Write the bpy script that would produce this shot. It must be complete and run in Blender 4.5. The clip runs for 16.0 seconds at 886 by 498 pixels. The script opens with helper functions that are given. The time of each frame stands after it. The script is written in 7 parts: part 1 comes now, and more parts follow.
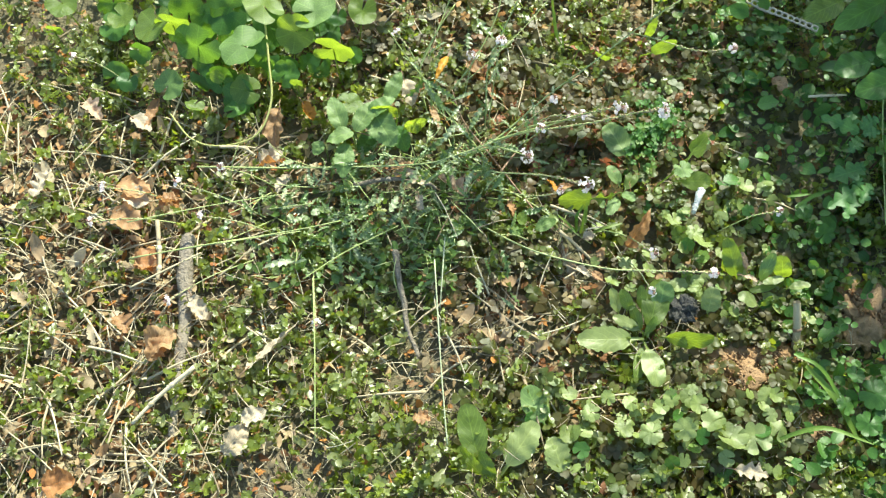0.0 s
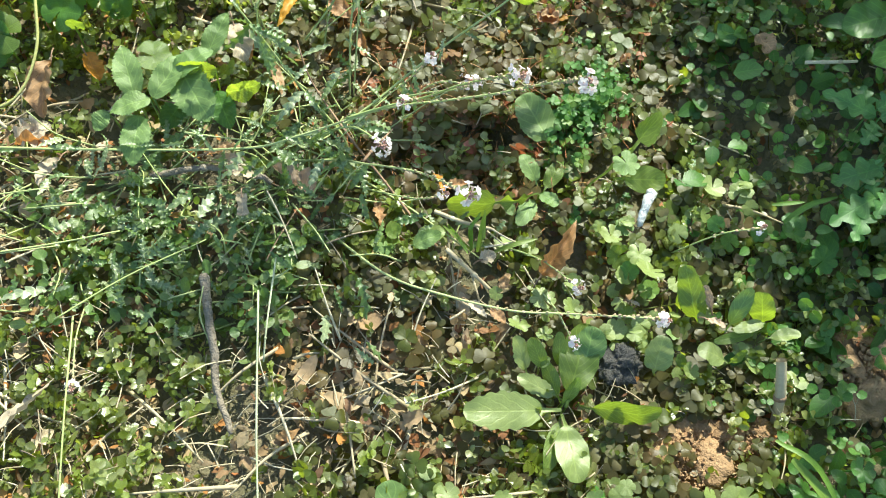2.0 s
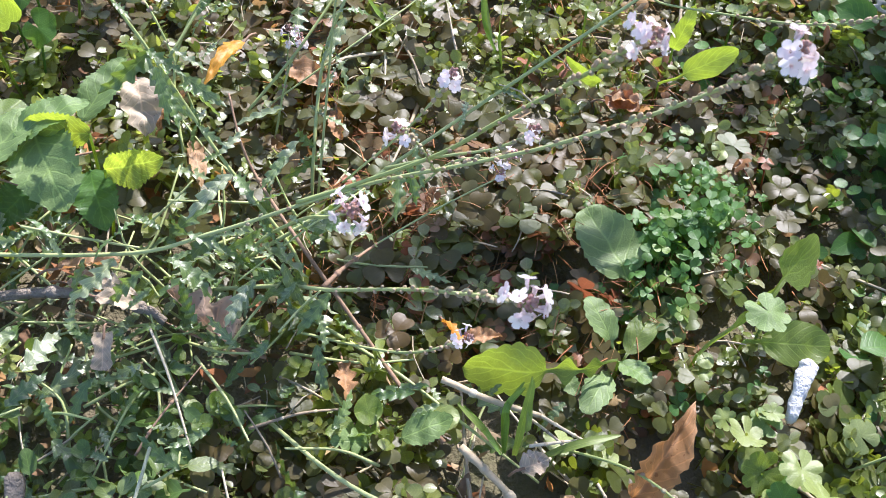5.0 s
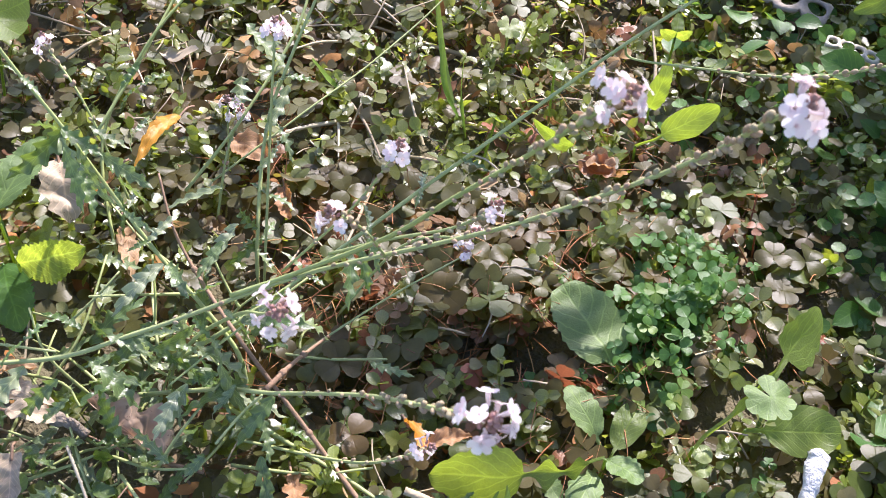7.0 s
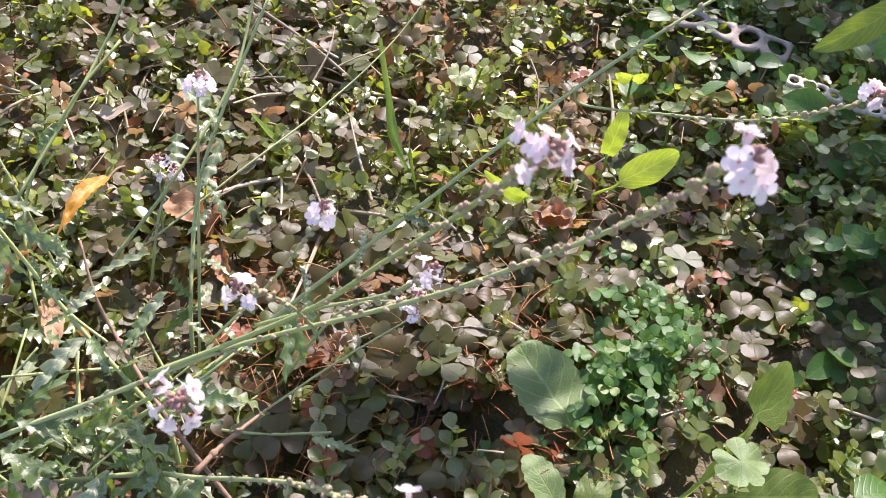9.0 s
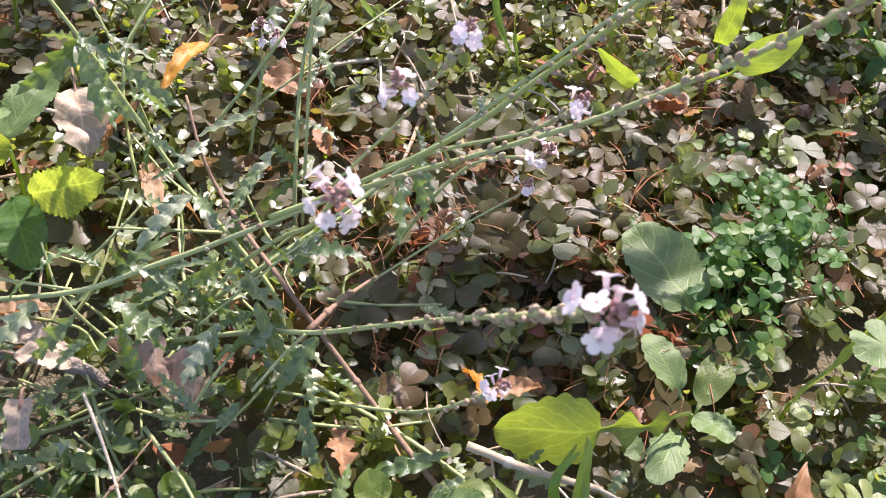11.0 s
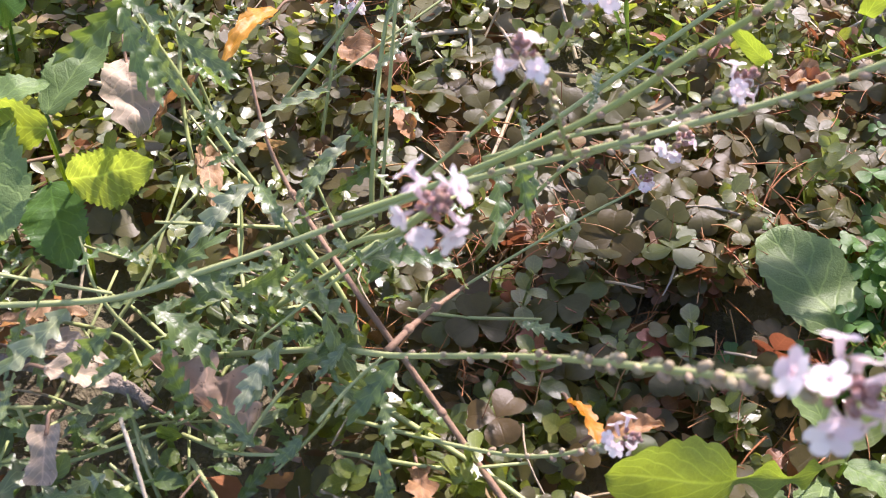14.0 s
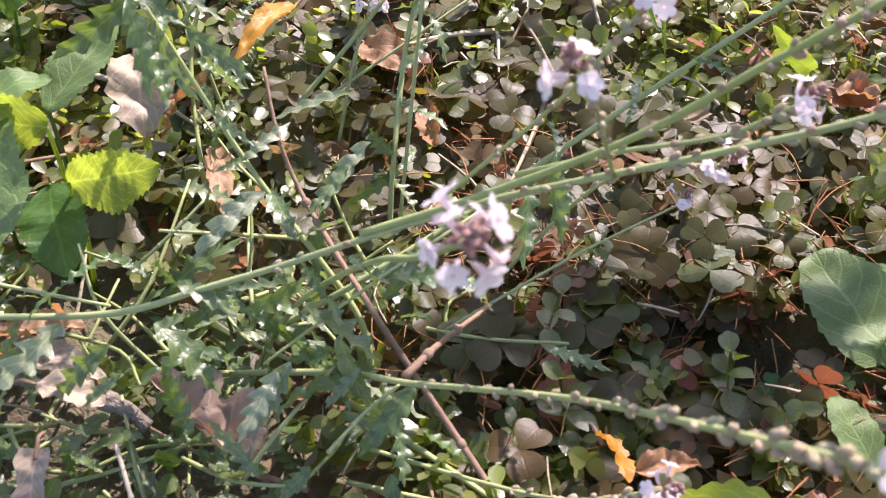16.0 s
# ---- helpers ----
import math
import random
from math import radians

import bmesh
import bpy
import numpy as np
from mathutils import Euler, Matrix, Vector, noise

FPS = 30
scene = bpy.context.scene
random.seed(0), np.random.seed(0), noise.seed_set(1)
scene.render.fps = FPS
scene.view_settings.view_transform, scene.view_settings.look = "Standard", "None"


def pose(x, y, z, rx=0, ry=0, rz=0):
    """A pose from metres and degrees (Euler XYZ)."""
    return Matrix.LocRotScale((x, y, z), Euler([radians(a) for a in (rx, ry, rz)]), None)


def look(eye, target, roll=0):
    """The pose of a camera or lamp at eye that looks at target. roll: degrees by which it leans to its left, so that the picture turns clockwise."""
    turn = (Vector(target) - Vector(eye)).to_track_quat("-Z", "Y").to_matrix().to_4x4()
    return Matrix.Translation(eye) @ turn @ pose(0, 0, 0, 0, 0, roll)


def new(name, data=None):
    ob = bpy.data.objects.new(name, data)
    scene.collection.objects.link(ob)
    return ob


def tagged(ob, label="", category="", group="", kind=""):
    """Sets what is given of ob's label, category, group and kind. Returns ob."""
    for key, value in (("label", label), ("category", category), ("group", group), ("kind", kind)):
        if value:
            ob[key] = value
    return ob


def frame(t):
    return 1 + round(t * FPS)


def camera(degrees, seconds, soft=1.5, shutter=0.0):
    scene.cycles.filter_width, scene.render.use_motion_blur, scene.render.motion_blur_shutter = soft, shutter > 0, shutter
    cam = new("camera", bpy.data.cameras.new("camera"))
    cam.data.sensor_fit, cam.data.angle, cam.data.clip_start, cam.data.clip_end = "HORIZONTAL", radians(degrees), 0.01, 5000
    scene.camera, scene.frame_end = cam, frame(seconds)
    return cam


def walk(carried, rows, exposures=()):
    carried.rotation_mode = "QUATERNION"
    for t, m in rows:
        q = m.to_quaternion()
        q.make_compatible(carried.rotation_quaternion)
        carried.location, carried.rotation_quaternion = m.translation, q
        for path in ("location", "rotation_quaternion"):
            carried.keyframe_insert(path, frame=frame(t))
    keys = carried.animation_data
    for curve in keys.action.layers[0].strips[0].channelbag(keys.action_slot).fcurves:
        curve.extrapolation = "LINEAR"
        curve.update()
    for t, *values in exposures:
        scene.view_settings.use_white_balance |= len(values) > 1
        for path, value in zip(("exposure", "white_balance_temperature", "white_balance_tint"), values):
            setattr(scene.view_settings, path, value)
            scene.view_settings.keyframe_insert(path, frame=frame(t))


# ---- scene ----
cam = camera(47.06, 16.0, soft=0.88)
cam.data.dof.use_dof, cam.data.dof.focus_distance, cam.data.dof.aperture_fstop = True, 0.43, 50.0
PATH = [
    (0, (0.0580, -0.3935, 0.8917), (0.0559, -0.2716, 0.6176), 5.78),
    (0.5, (0.0680, -0.3630, 0.8619), (0.0711, -0.2411, 0.5879), 6.05),
    (1, (0.1021, -0.3158, 0.8214), (0.1079, -0.1972, 0.5459), 8.98),
    (1.5, (0.1311, -0.2630, 0.7677), (0.1380, -0.1517, 0.4893), 11.05),
    (2, (0.1374, -0.2227, 0.6469), (0.1458, -0.1122, 0.3681), 11.82),
    (2.5, (0.1331, -0.1931, 0.5801), (0.1401, -0.0678, 0.3076), 11.25),
    (3, (0.1379, -0.1844, 0.5190), (0.1436, -0.0445, 0.2536), 10.76),
    (3.2, (0.1421, -0.1860, 0.5021), (0.1467, -0.0410, 0.2395), 10.18),
    (5.3, (0.1397, -0.1286, 0.3668), (0.1383, 0.0483, 0.1245), 9.80),
    (5.5, (0.1407, -0.1243, 0.3642), (0.1387, 0.0547, 0.1235), 9.43),
    (6, (0.1443, -0.1092, 0.3527), (0.1431, 0.0727, 0.1141), 8.94),
    (6.5, (0.1487, -0.1062, 0.3390), (0.1490, 0.0805, 0.1041), 8.00),
    (7, (0.1470, -0.1026, 0.3454), (0.1482, 0.0863, 0.1123), 8.38),
    (7.5, (0.1582, -0.0943, 0.3435), (0.1613, 0.1009, 0.1157), 7.81),
    (8, (0.1617, -0.0857, 0.3429), (0.1678, 0.1112, 0.1167), 8.22),
    (8.5, (0.1663, -0.0824, 0.3392), (0.1721, 0.1177, 0.1158), 7.54),
    (9, (0.1590, -0.0822, 0.3324), (0.1642, 0.1171, 0.1083), 7.55),
    (9.5, (0.1476, -0.0921, 0.3209), (0.1498, 0.1065, 0.0961), 7.48),
    (10, (0.1420, -0.0974, 0.3064), (0.1419, 0.0989, 0.0796), 7.52),
    (10.2, (0.1420, -0.1003, 0.3035), (0.1419, 0.0943, 0.0752), 7.52),
    (12.3, (0.1263, -0.0900, 0.2779), (0.1111, 0.0937, 0.0412), 5.12),
    (12.5, (0.1265, -0.0887, 0.2741), (0.1109, 0.0935, 0.0363), 5.00),
    (13, (0.1290, -0.0779, 0.2722), (0.1108, 0.1043, 0.0346), 4.34),
    (13.5, (0.1292, -0.0648, 0.2676), (0.1031, 0.1166, 0.0301), 2.66),
    (14, (0.1259, -0.0617, 0.2601), (0.1022, 0.1212, 0.0234), 3.50),
    (14.5, (0.1215, -0.0553, 0.2549), (0.0935, 0.1261, 0.0176), 3.10),
    (15, (0.1226, -0.0496, 0.2520), (0.0955, 0.1324, 0.0151), 4.01),
    (15.5, (0.1210, -0.0474, 0.2482), (0.0936, 0.1344, 0.0111), 4.08),
    (16, (0.1210, -0.0470, 0.2486), (0.0937, 0.1344, 0.0112), 4.04),
]
walk(cam, [(t, look(eye, target, roll)) for t, eye, target, roll in PATH], [(0, 1.15, 6650, -6), (1.9, 1.16, 6550, -5), (2.5, 1.18, 6200, 5), (3.1, 1.15, 5890, 20), (5.5, 1.12, 5890, 21), (8, 1.14, 6240, 30), (10, 1.10, 6280, 32), (12.5, 1.08, 6300, 33), (16, 1.01, 6300, 33)])

# ---- world, sun ----
SUN_EL, SUN_AZ = 42.0, 16.0            # degrees; azimuth from +y towards +x
world = bpy.data.worlds.new("sky")
scene.world = world
world.use_nodes = True
wn = world.node_tree
sky = wn.nodes.new("ShaderNodeTexSky")
sky.sky_type, sky.sun_disc = "NISHITA", False
sky.sun_elevation, sky.sun_rotation = radians(SUN_EL), radians(SUN_AZ)
wn.nodes["Background"].inputs["Strength"].default_value = 0.15
wn.links.new(sky.outputs["Color"], wn.nodes["Background"].inputs["Color"])
lamp = bpy.data.lights.new("sun", "SUN")
lamp.energy, lamp.angle, lamp.color = 4.9, radians(0.53), (1.0, 0.95, 0.86)
sun = new("sun", lamp)
sd = Vector((math.sin(radians(SUN_AZ)) * math.cos(radians(SUN_EL)), math.cos(radians(SUN_AZ)) * math.cos(radians(SUN_EL)), math.sin(radians(SUN_EL))))
sun.matrix_world = look(sd * 5, (0, 0, 0))

rng = np.random.default_rng(7)


# ---- materials ----
def nodes_of(name):
    m = bpy.data.materials.new(name)
    m.use_nodes = True
    t = m.node_tree
    return m, t, t.nodes["Principled BSDF"], t.nodes["Material Output"]


def mth(t, op, a, b=None, c=None, clamp=False):
    n = t.nodes.new("ShaderNodeMath")
    n.operation, n.use_clamp = op, clamp
    for i, v in enumerate((a, b, c)):
        if v is None:
            continue
        if isinstance(v, (int, float)):
            n.inputs[i].default_value = v
        else:
            t.links.new(v, n.inputs[i])
    return n.outputs[0]


def ramp(t, fac, stops):
    n = t.nodes.new("ShaderNodeValToRGB")
    stops = stops if len(stops) > 1 else [(0.0, stops[0][1]), (1.0, stops[0][1])]
    e = n.color_ramp.elements
    while len(e) < len(stops):
        e.new(0.5)
    for el, (p, c) in zip(e, stops):
        el.position, el.color = p, (*c, 1)
    t.links.new(fac, n.inputs[0])
    return n.outputs[0]


def mixc(t, fac, a, b, mode="MIX"):
    n = t.nodes.new("ShaderNodeMix")
    n.data_type, n.blend_type = "RGBA", mode
    for i, v in ((0, fac), (6, a), (7, b)):
        if isinstance(v, (int, float)):
            n.inputs[i].default_value = v
        elif isinstance(v, tuple):
            n.inputs[i].default_value = (*v, 1)
        else:
            t.links.new(v, n.inputs[i])
    return n.outputs[2]


def noise_tex(t, scale, detail=3.0, rough=0.6):
    co = t.nodes.new("ShaderNodeTexCoord")
    n = t.nodes.new("ShaderNodeTexNoise")
    n.inputs["Scale"].default_value, n.inputs["Detail"].default_value, n.inputs["Roughness"].default_value = scale, detail, rough
    geo = t.nodes.new("ShaderNodeNewGeometry")
    t.links.new(geo.outputs["Position"], n.inputs["Vector"])
    return n.outputs["Fac"]


def any_random(t):
    """A random number for each object and each loose piece of a mesh."""
    a, b = t.nodes.new("ShaderNodeObjectInfo"), t.nodes.new("ShaderNodeNewGeometry")
    return mth(t, "FRACT", mth(t, "ADD", a.outputs["Random"], b.outputs["Random Per Island"]))


def bump(t, bsdf, height, strength, dist):
    n = t.nodes.new("ShaderNodeBump")
    n.inputs["Strength"].default_value, n.inputs["Distance"].default_value = strength, dist
    t.links.new(height, n.inputs["Height"])
    t.links.new(n.outputs[0], bsdf.inputs["Normal"])


def leaf_mat(name, cols, through_col, trans=0.35, rough=0.45, veins=7.0, vein_amt=0.3, spec=0.5, spots=None, relief=0.2, net=0.0):
    """Leaf: colour picked per leaf from cols, darker blotches, lighter ribs along the UV, light let through."""
    m, t, b, out = nodes_of(name)
    r = any_random(t)
    k = len(cols)
    col = ramp(t, r, [(i / max(1, k - 1), c) for i, c in enumerate(cols)])
    blot = noise_tex(t, 330.0, 4.0, 0.7)
    col = mixc(t, mth(t, "MULTIPLY", blot, 0.5), col, mixc(t, 1.0, col, (0.45, 0.5, 0.4), "MULTIPLY"))
    if spots:
        sp = mth(t, "GREATER_THAN", noise_tex(t, 420.0, 2.0), 0.66)
        col = mixc(t, mth(t, "MULTIPLY", sp, 0.7), col, spots)
    uv = t.nodes.new("ShaderNodeUVMap")
    sep = t.nodes.new("ShaderNodeSeparateXYZ")
    t.links.new(uv.outputs[0], sep.inputs[0])
    side = mth(t, "ABSOLUTE", mth(t, "SUBTRACT", sep.outputs[1], 0.5))
    mid = mth(t, "SUBTRACT", 1.0, mth(t, "MULTIPLY", side, 26.0), None, True)
    bend = mth(t, "MULTIPLY", mth(t, "SUBTRACT", noise_tex(t, 120.0, 2.0), 0.5), 0.035)
    along = mth(t, "ADD", mth(t, "SUBTRACT", sep.outputs[0], mth(t, "MULTIPLY", mth(t, "POWER", side, 1.25), 0.75)), bend)
    wave = mth(t, "SINE", mth(t, "MULTIPLY", along, veins * 6.283))
    rib = mth(t, "MAXIMUM", mid, mth(t, "MULTIPLY", mth(t, "POWER", mth(t, "MAXIMUM", wave, 0.0), 9.0), 0.7))
    if net:
        n = t.nodes.new("ShaderNodeTexVoronoi")
        n.feature, n.inputs["Scale"].default_value = "DISTANCE_TO_EDGE", 650.0
        g = t.nodes.new("ShaderNodeNewGeometry")
        t.links.new(g.outputs["Position"], n.inputs["Vector"])
        rib = mth(t, "MAXIMUM", rib, mth(t, "MULTIPLY", mth(t, "SUBTRACT", 1.0, mth(t, "MULTIPLY", n.outputs["Distance"], 9.0), None, True), net))
    col = mixc(t, mth(t, "MULTIPLY", rib, vein_amt), col, mixc(t, 1.0, col, (2.4, 2.2, 2.0), "MULTIPLY"))
    t.links.new(col, b.inputs["Base Color"])
    b.inputs["Roughness"].default_value, b.inputs["Specular IOR Level"].default_value = rough, spec
    bump(t, b, mth(t, "SUBTRACT", noise_tex(t, 1400.0, 3.0), mth(t, "MULTIPLY", rib, 0.8)), relief, 0.0008)
    tr = t.nodes.new("ShaderNodeBsdfTranslucent")
    thick = mth(t, "SUBTRACT", mth(t, "MULTIPLY_ADD", rib, 1.0 * vein_amt, 1.55), mth(t, "MULTIPLY", blot, 0.7))
    n = t.nodes.new("ShaderNodeVectorMath")
    n.operation = "SCALE"
    t.links.new(mixc(t, 0.55, col, through_col), n.inputs[0])
    t.links.new(thick, n.inputs["Scale"])
    t.links.new(n.outputs[0], tr.inputs["Color"])
    mx = t.nodes.new("ShaderNodeMixShader")
    mx.inputs[0].default_value = trans
    t.links.new(b.outputs[0], mx.inputs[1])
    t.links.new(tr.outputs[0], mx.inputs[2])
    t.links.new(mx.outputs[0], out.inputs["Surface"])
    return m


def plain_mat(name, cols, rough=0.8, scale=300.0, grain=0.6, bumpy=0.5, dist=0.001, spec=0.3, trans=0.0):
    m, t, b, out = nodes_of(name)
    col = ramp(t, any_random(t), [(i / max(1, len(cols) - 1), c) for i, c in enumerate(cols)])
    n1, n2 = noise_tex(t, scale, 4.0), noise_tex(t, scale * 0.18, 2.0)
    col = mixc(t, mth(t, "MULTIPLY", n1, grain), col, mixc(t, 1.0, col, (0.4, 0.38, 0.36), "MULTIPLY"))
    col = mixc(t, mth(t, "MULTIPLY", n2, 0.4), col, mixc(t, 1.0, col, (1.5, 1.45, 1.35), "MULTIPLY"))
    t.links.new(col, b.inputs["Base Color"])
    b.inputs["Roughness"].default_value, b.inputs["Specular IOR Level"].default_value = rough, spec
    bump(t, b, n1, bumpy, dist)
    if trans:
        tr = t.nodes.new("ShaderNodeBsdfTranslucent")
        t.links.new(col, tr.inputs["Color"])
        mx = t.nodes.new("ShaderNodeMixShader")
        mx.inputs[0].default_value = trans
        t.links.new(b.outputs[0], mx.inputs[1])
        t.links.new(tr.outputs[0], mx.inputs[2])
        t.links.new(mx.outputs[0], out.inputs["Surface"])
    return m


M_SOIL = plain_mat("soil", [(0.19, 0.15, 0.105), (0.22, 0.175, 0.12)], 0.95, 190.0, 0.85, 1.0, 0.004)
t = M_SOIL.node_tree
b = t.nodes["Principled BSDF"]
bare = b.inputs["Base Color"].links[0].from_socket
film = mth(t, "MULTIPLY", mth(t, "SUBTRACT", noise_tex(t, 9.0, 6.0, 0.7), 0.34, None, True), 3.0, None, True)
t.links.new(mixc(t, mth(t, "MULTIPLY", film, 0.75), bare, (0.085, 0.10, 0.04)), b.inputs["Base Color"])
M_CHICK = leaf_mat("small_leaf", [(0.10, 0.135, 0.03), (0.14, 0.185, 0.035), (0.23, 0.28, 0.05), (0.14, 0.17, 0.045), (0.30, 0.31, 0.14), (0.13, 0.15, 0.05), (0.34, 0.37, 0.13)], (0.50, 0.58, 0.02), 0.48, 0.33, 5, 0.25, 1.0, None, 0.15)
M_SORREL = leaf_mat("sorrel_leaf", [(0.068, 0.080, 0.018), (0.095, 0.085, 0.027), (0.115, 0.098, 0.038), (0.07, 0.09, 0.02), (0.115, 0.075, 0.028), (0.07, 0.115, 0.018), (0.18, 0.17, 0.08), (0.08, 0.058, 0.024), (0.10, 0.145, 0.028)], (0.44, 0.33, 0.03), 0.38, 0.42, 0, 0.05, 0.42, None, 0.2)
M_CLOVER = leaf_mat("clover_leaf", [(0.05, 0.14, 0.035), (0.07, 0.18, 0.04), (0.12, 0.25, 0.06), (0.07, 0.17, 0.035), (0.22, 0.33, 0.07)], (0.36, 0.54, 0.04), 0.42, 0.42, 7, 0.3, 0.45)
M_GREEN = leaf_mat("broad_leaf", [(0.14, 0.21, 0.045), (0.18, 0.25, 0.05), (0.13, 0.20, 0.045)], (0.42, 0.55, 0.015), 0.45, 0.40, 9, 0.40, 0.6, None, 0.35, 0.2)
# deep green weed leaf; on shaded leaves some shade is put into this colour
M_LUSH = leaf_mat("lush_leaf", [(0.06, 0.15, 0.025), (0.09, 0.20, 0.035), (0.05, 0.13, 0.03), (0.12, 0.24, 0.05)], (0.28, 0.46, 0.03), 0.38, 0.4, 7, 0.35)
# the two palest greens put silvery sun glare into some leaves' colour
M_GREY = leaf_mat("vervain_leaf", [(0.08, 0.14, 0.04), (0.11, 0.17, 0.05), (0.36, 0.40, 0.25), (0.09, 0.16, 0.04), (0.22, 0.27, 0.13), (0.10, 0.17, 0.045), (0.07, 0.13, 0.035)], (0.34, 0.48, 0.03), 0.30, 0.36, 4, 0.5, 0.9, None, 0.22)
M_BRAMBLE = leaf_mat("bramble_leaf", [(0.11, 0.19, 0.05), (0.13, 0.21, 0.06)], (0.56, 0.66, 0.02), 0.55, 0.5, 10, 0.55, 0.5, None, 0.35, 0.0)
M_GRASS = leaf_mat("grass_blade", [(0.12, 0.24, 0.03), (0.17, 0.29, 0.04), (0.22, 0.28, 0.07)], (0.36, 0.5, 0.03), 0.35, 0.45, 0.0, 0.3)
M_STEM = plain_mat("green_stem", [(0.34, 0.40, 0.14), (0.39, 0.43, 0.19)], 0.5, 700.0, 0.4, 0.4, 0.0004)
M_BUD = plain_mat("bud", [(0.38, 0.33, 0.20), (0.42, 0.29, 0.19), (0.36, 0.35, 0.20)], 0.7, 900.0, 0.5)
M_CALYX = plain_mat("calyx", [(0.46, 0.25, 0.22), (0.36, 0.22, 0.16)], 0.7, 900.0, 0.5)
M_PETAL = plain_mat("lilac_petal", [(0.90, 0.79, 0.80), (0.90, 0.85, 0.84), (0.88, 0.73, 0.76)], 0.6, 700.0, 0.05, 0.2, 0.0004, 0.3, 0.42)
M_STRAW = plain_mat("straw", [(0.50, 0.42, 0.27), (0.40, 0.32, 0.21), (0.60, 0.53, 0.38), (0.30, 0.23, 0.15)], 0.7, 500.0, 0.5)
M_LITTER = plain_mat("dry_litter", [(0.34, 0.25, 0.15), (0.44, 0.34, 0.20), (0.22, 0.12, 0.06), (0.48, 0.38, 0.22), (0.46, 0.20, 0.05), (0.18, 0.11, 0.07), (0.36, 0.14, 0.05)], 0.75, 350.0, 0.6, 0.6, 0.001, 0.3, 0.2)
M_DEAD = leaf_mat("dead_leaf", [(0.42, 0.20, 0.08), (0.48, 0.31, 0.17), (0.36, 0.20, 0.10)], (0.62, 0.24, 0.03), 0.32, 0.55, 7, 0.3, 0.4, (0.16, 0.08, 0.04))
M_DEADPALE = leaf_mat("pale_dead_leaf", [(0.48, 0.38, 0.27), (0.54, 0.45, 0.34)], (0.45, 0.30, 0.15), 0.2, 0.6, 7, 0.35, 0.4, (0.2, 0.13, 0.08))
M_DEADGREY = leaf_mat("grey_dead_leaf", [(0.46, 0.32, 0.23), (0.52, 0.37, 0.27)], (0.5, 0.28, 0.14), 0.15, 0.6, 5, 0.5, 0.4, (0.12, 0.08, 0.06))
M_ORANGE = leaf_mat("orange_leaf", [(0.55, 0.22, 0.03), (0.60, 0.30, 0.03)], (0.7, 0.3, 0.02), 0.3, 0.5, 5, 0.2)
M_BARK = plain_mat("grey_bark", [(0.30, 0.255, 0.20), (0.36, 0.31, 0.25)], 0.9, 330.0, 1.0, 1.0, 0.003)
M_TWIG = plain_mat("brown_twig", [(0.30, 0.19, 0.12), (0.26, 0.17, 0.11)], 0.7, 500.0, 0.5)
M_WHITE = plain_mat("white_crumb", [(0.72, 0.71, 0.69)], 0.8, 420.0, 0.35, 1.0, 0.002)
M_DULLSTRAP = plain_mat("dull_strap", [(0.34, 0.30, 0.25)], 0.8, 260.0, 0.85, 0.8, 0.001)
M_STONE = plain_mat("dark_stone", [(0.11, 0.105, 0.10)], 0.85, 420.0, 0.9, 1.0, 0.003)
M_CRUMB = plain_mat("brown_crumb", [(0.34, 0.21, 0.11), (0.44, 0.29, 0.16), (0.26, 0.15, 0.08)], 0.9, 500.0, 0.6, 1.0, 0.002)
M_GREYGREEN = leaf_mat("matt_leaf", [(0.15, 0.24, 0.07), (0.18, 0.27, 0.09), (0.17, 0.25, 0.08)], (0.32, 0.44, 0.03), 0.28, 0.50, 6, 0.40, 0.45, None, 0.3, 0.2)
# paler than the leaf itself: sun glare is put into this colour
M_SUNTINT = leaf_mat("sun_tinted_leaf", [(0.23, 0.29, 0.08), (0.26, 0.32, 0.10), (0.28, 0.33, 0.12), (0.21, 0.27, 0.075)], (0.52, 0.58, 0.03), 0.30, 0.40, 6, 0.22, 0.65, None, 0.25, 0.15)
M_MINT = leaf_mat("mint_leaf", [(0.09, 0.15, 0.035), (0.11, 0.19, 0.04), (0.07, 0.13, 0.035), (0.20, 0.25, 0.09), (0.10, 0.17, 0.035)], (0.34, 0.46, 0.03), 0.36, 0.38, 5, 0.4, 0.65)
M_SCRAP = plain_mat("curled_scrap", [(0.50, 0.40, 0.26), (0.34, 0.22, 0.12), (0.58, 0.50, 0.36), (0.44, 0.26, 0.12), (0.26, 0.18, 0.12)], 0.75, 350.0, 0.6, 0.6, 0.001, 0.3, 0.2)
# lit copy of the lush leaf, with the light put into its colour
M_LUSHLIT = leaf_mat("lush_leaf_lit", [(0.09, 0.20, 0.06), (0.11, 0.24, 0.07)], (0.28, 0.45, 0.04), 0.33, 0.45, 7, 0.35)
M_STEMY = plain_mat("yellow_stem", [(0.38, 0.38, 0.14)], 0.6, 600.0, 0.4)
M_PALESTEM = plain_mat("pale_stem", [(0.42, 0.46, 0.28), (0.46, 0.47, 0.32)], 0.55, 600.0, 0.4)
M_ORANGESTALK = plain_mat("orange_stalk", [(0.42, 0.18, 0.06), (0.34, 0.13, 0.06), (0.46, 0.27, 0.10)], 0.6, 600.0, 0.4)
M_STRAP = plain_mat("pale_strap", [(0.62, 0.55, 0.44)], 0.75, 260.0, 0.8, 0.8, 0.001)
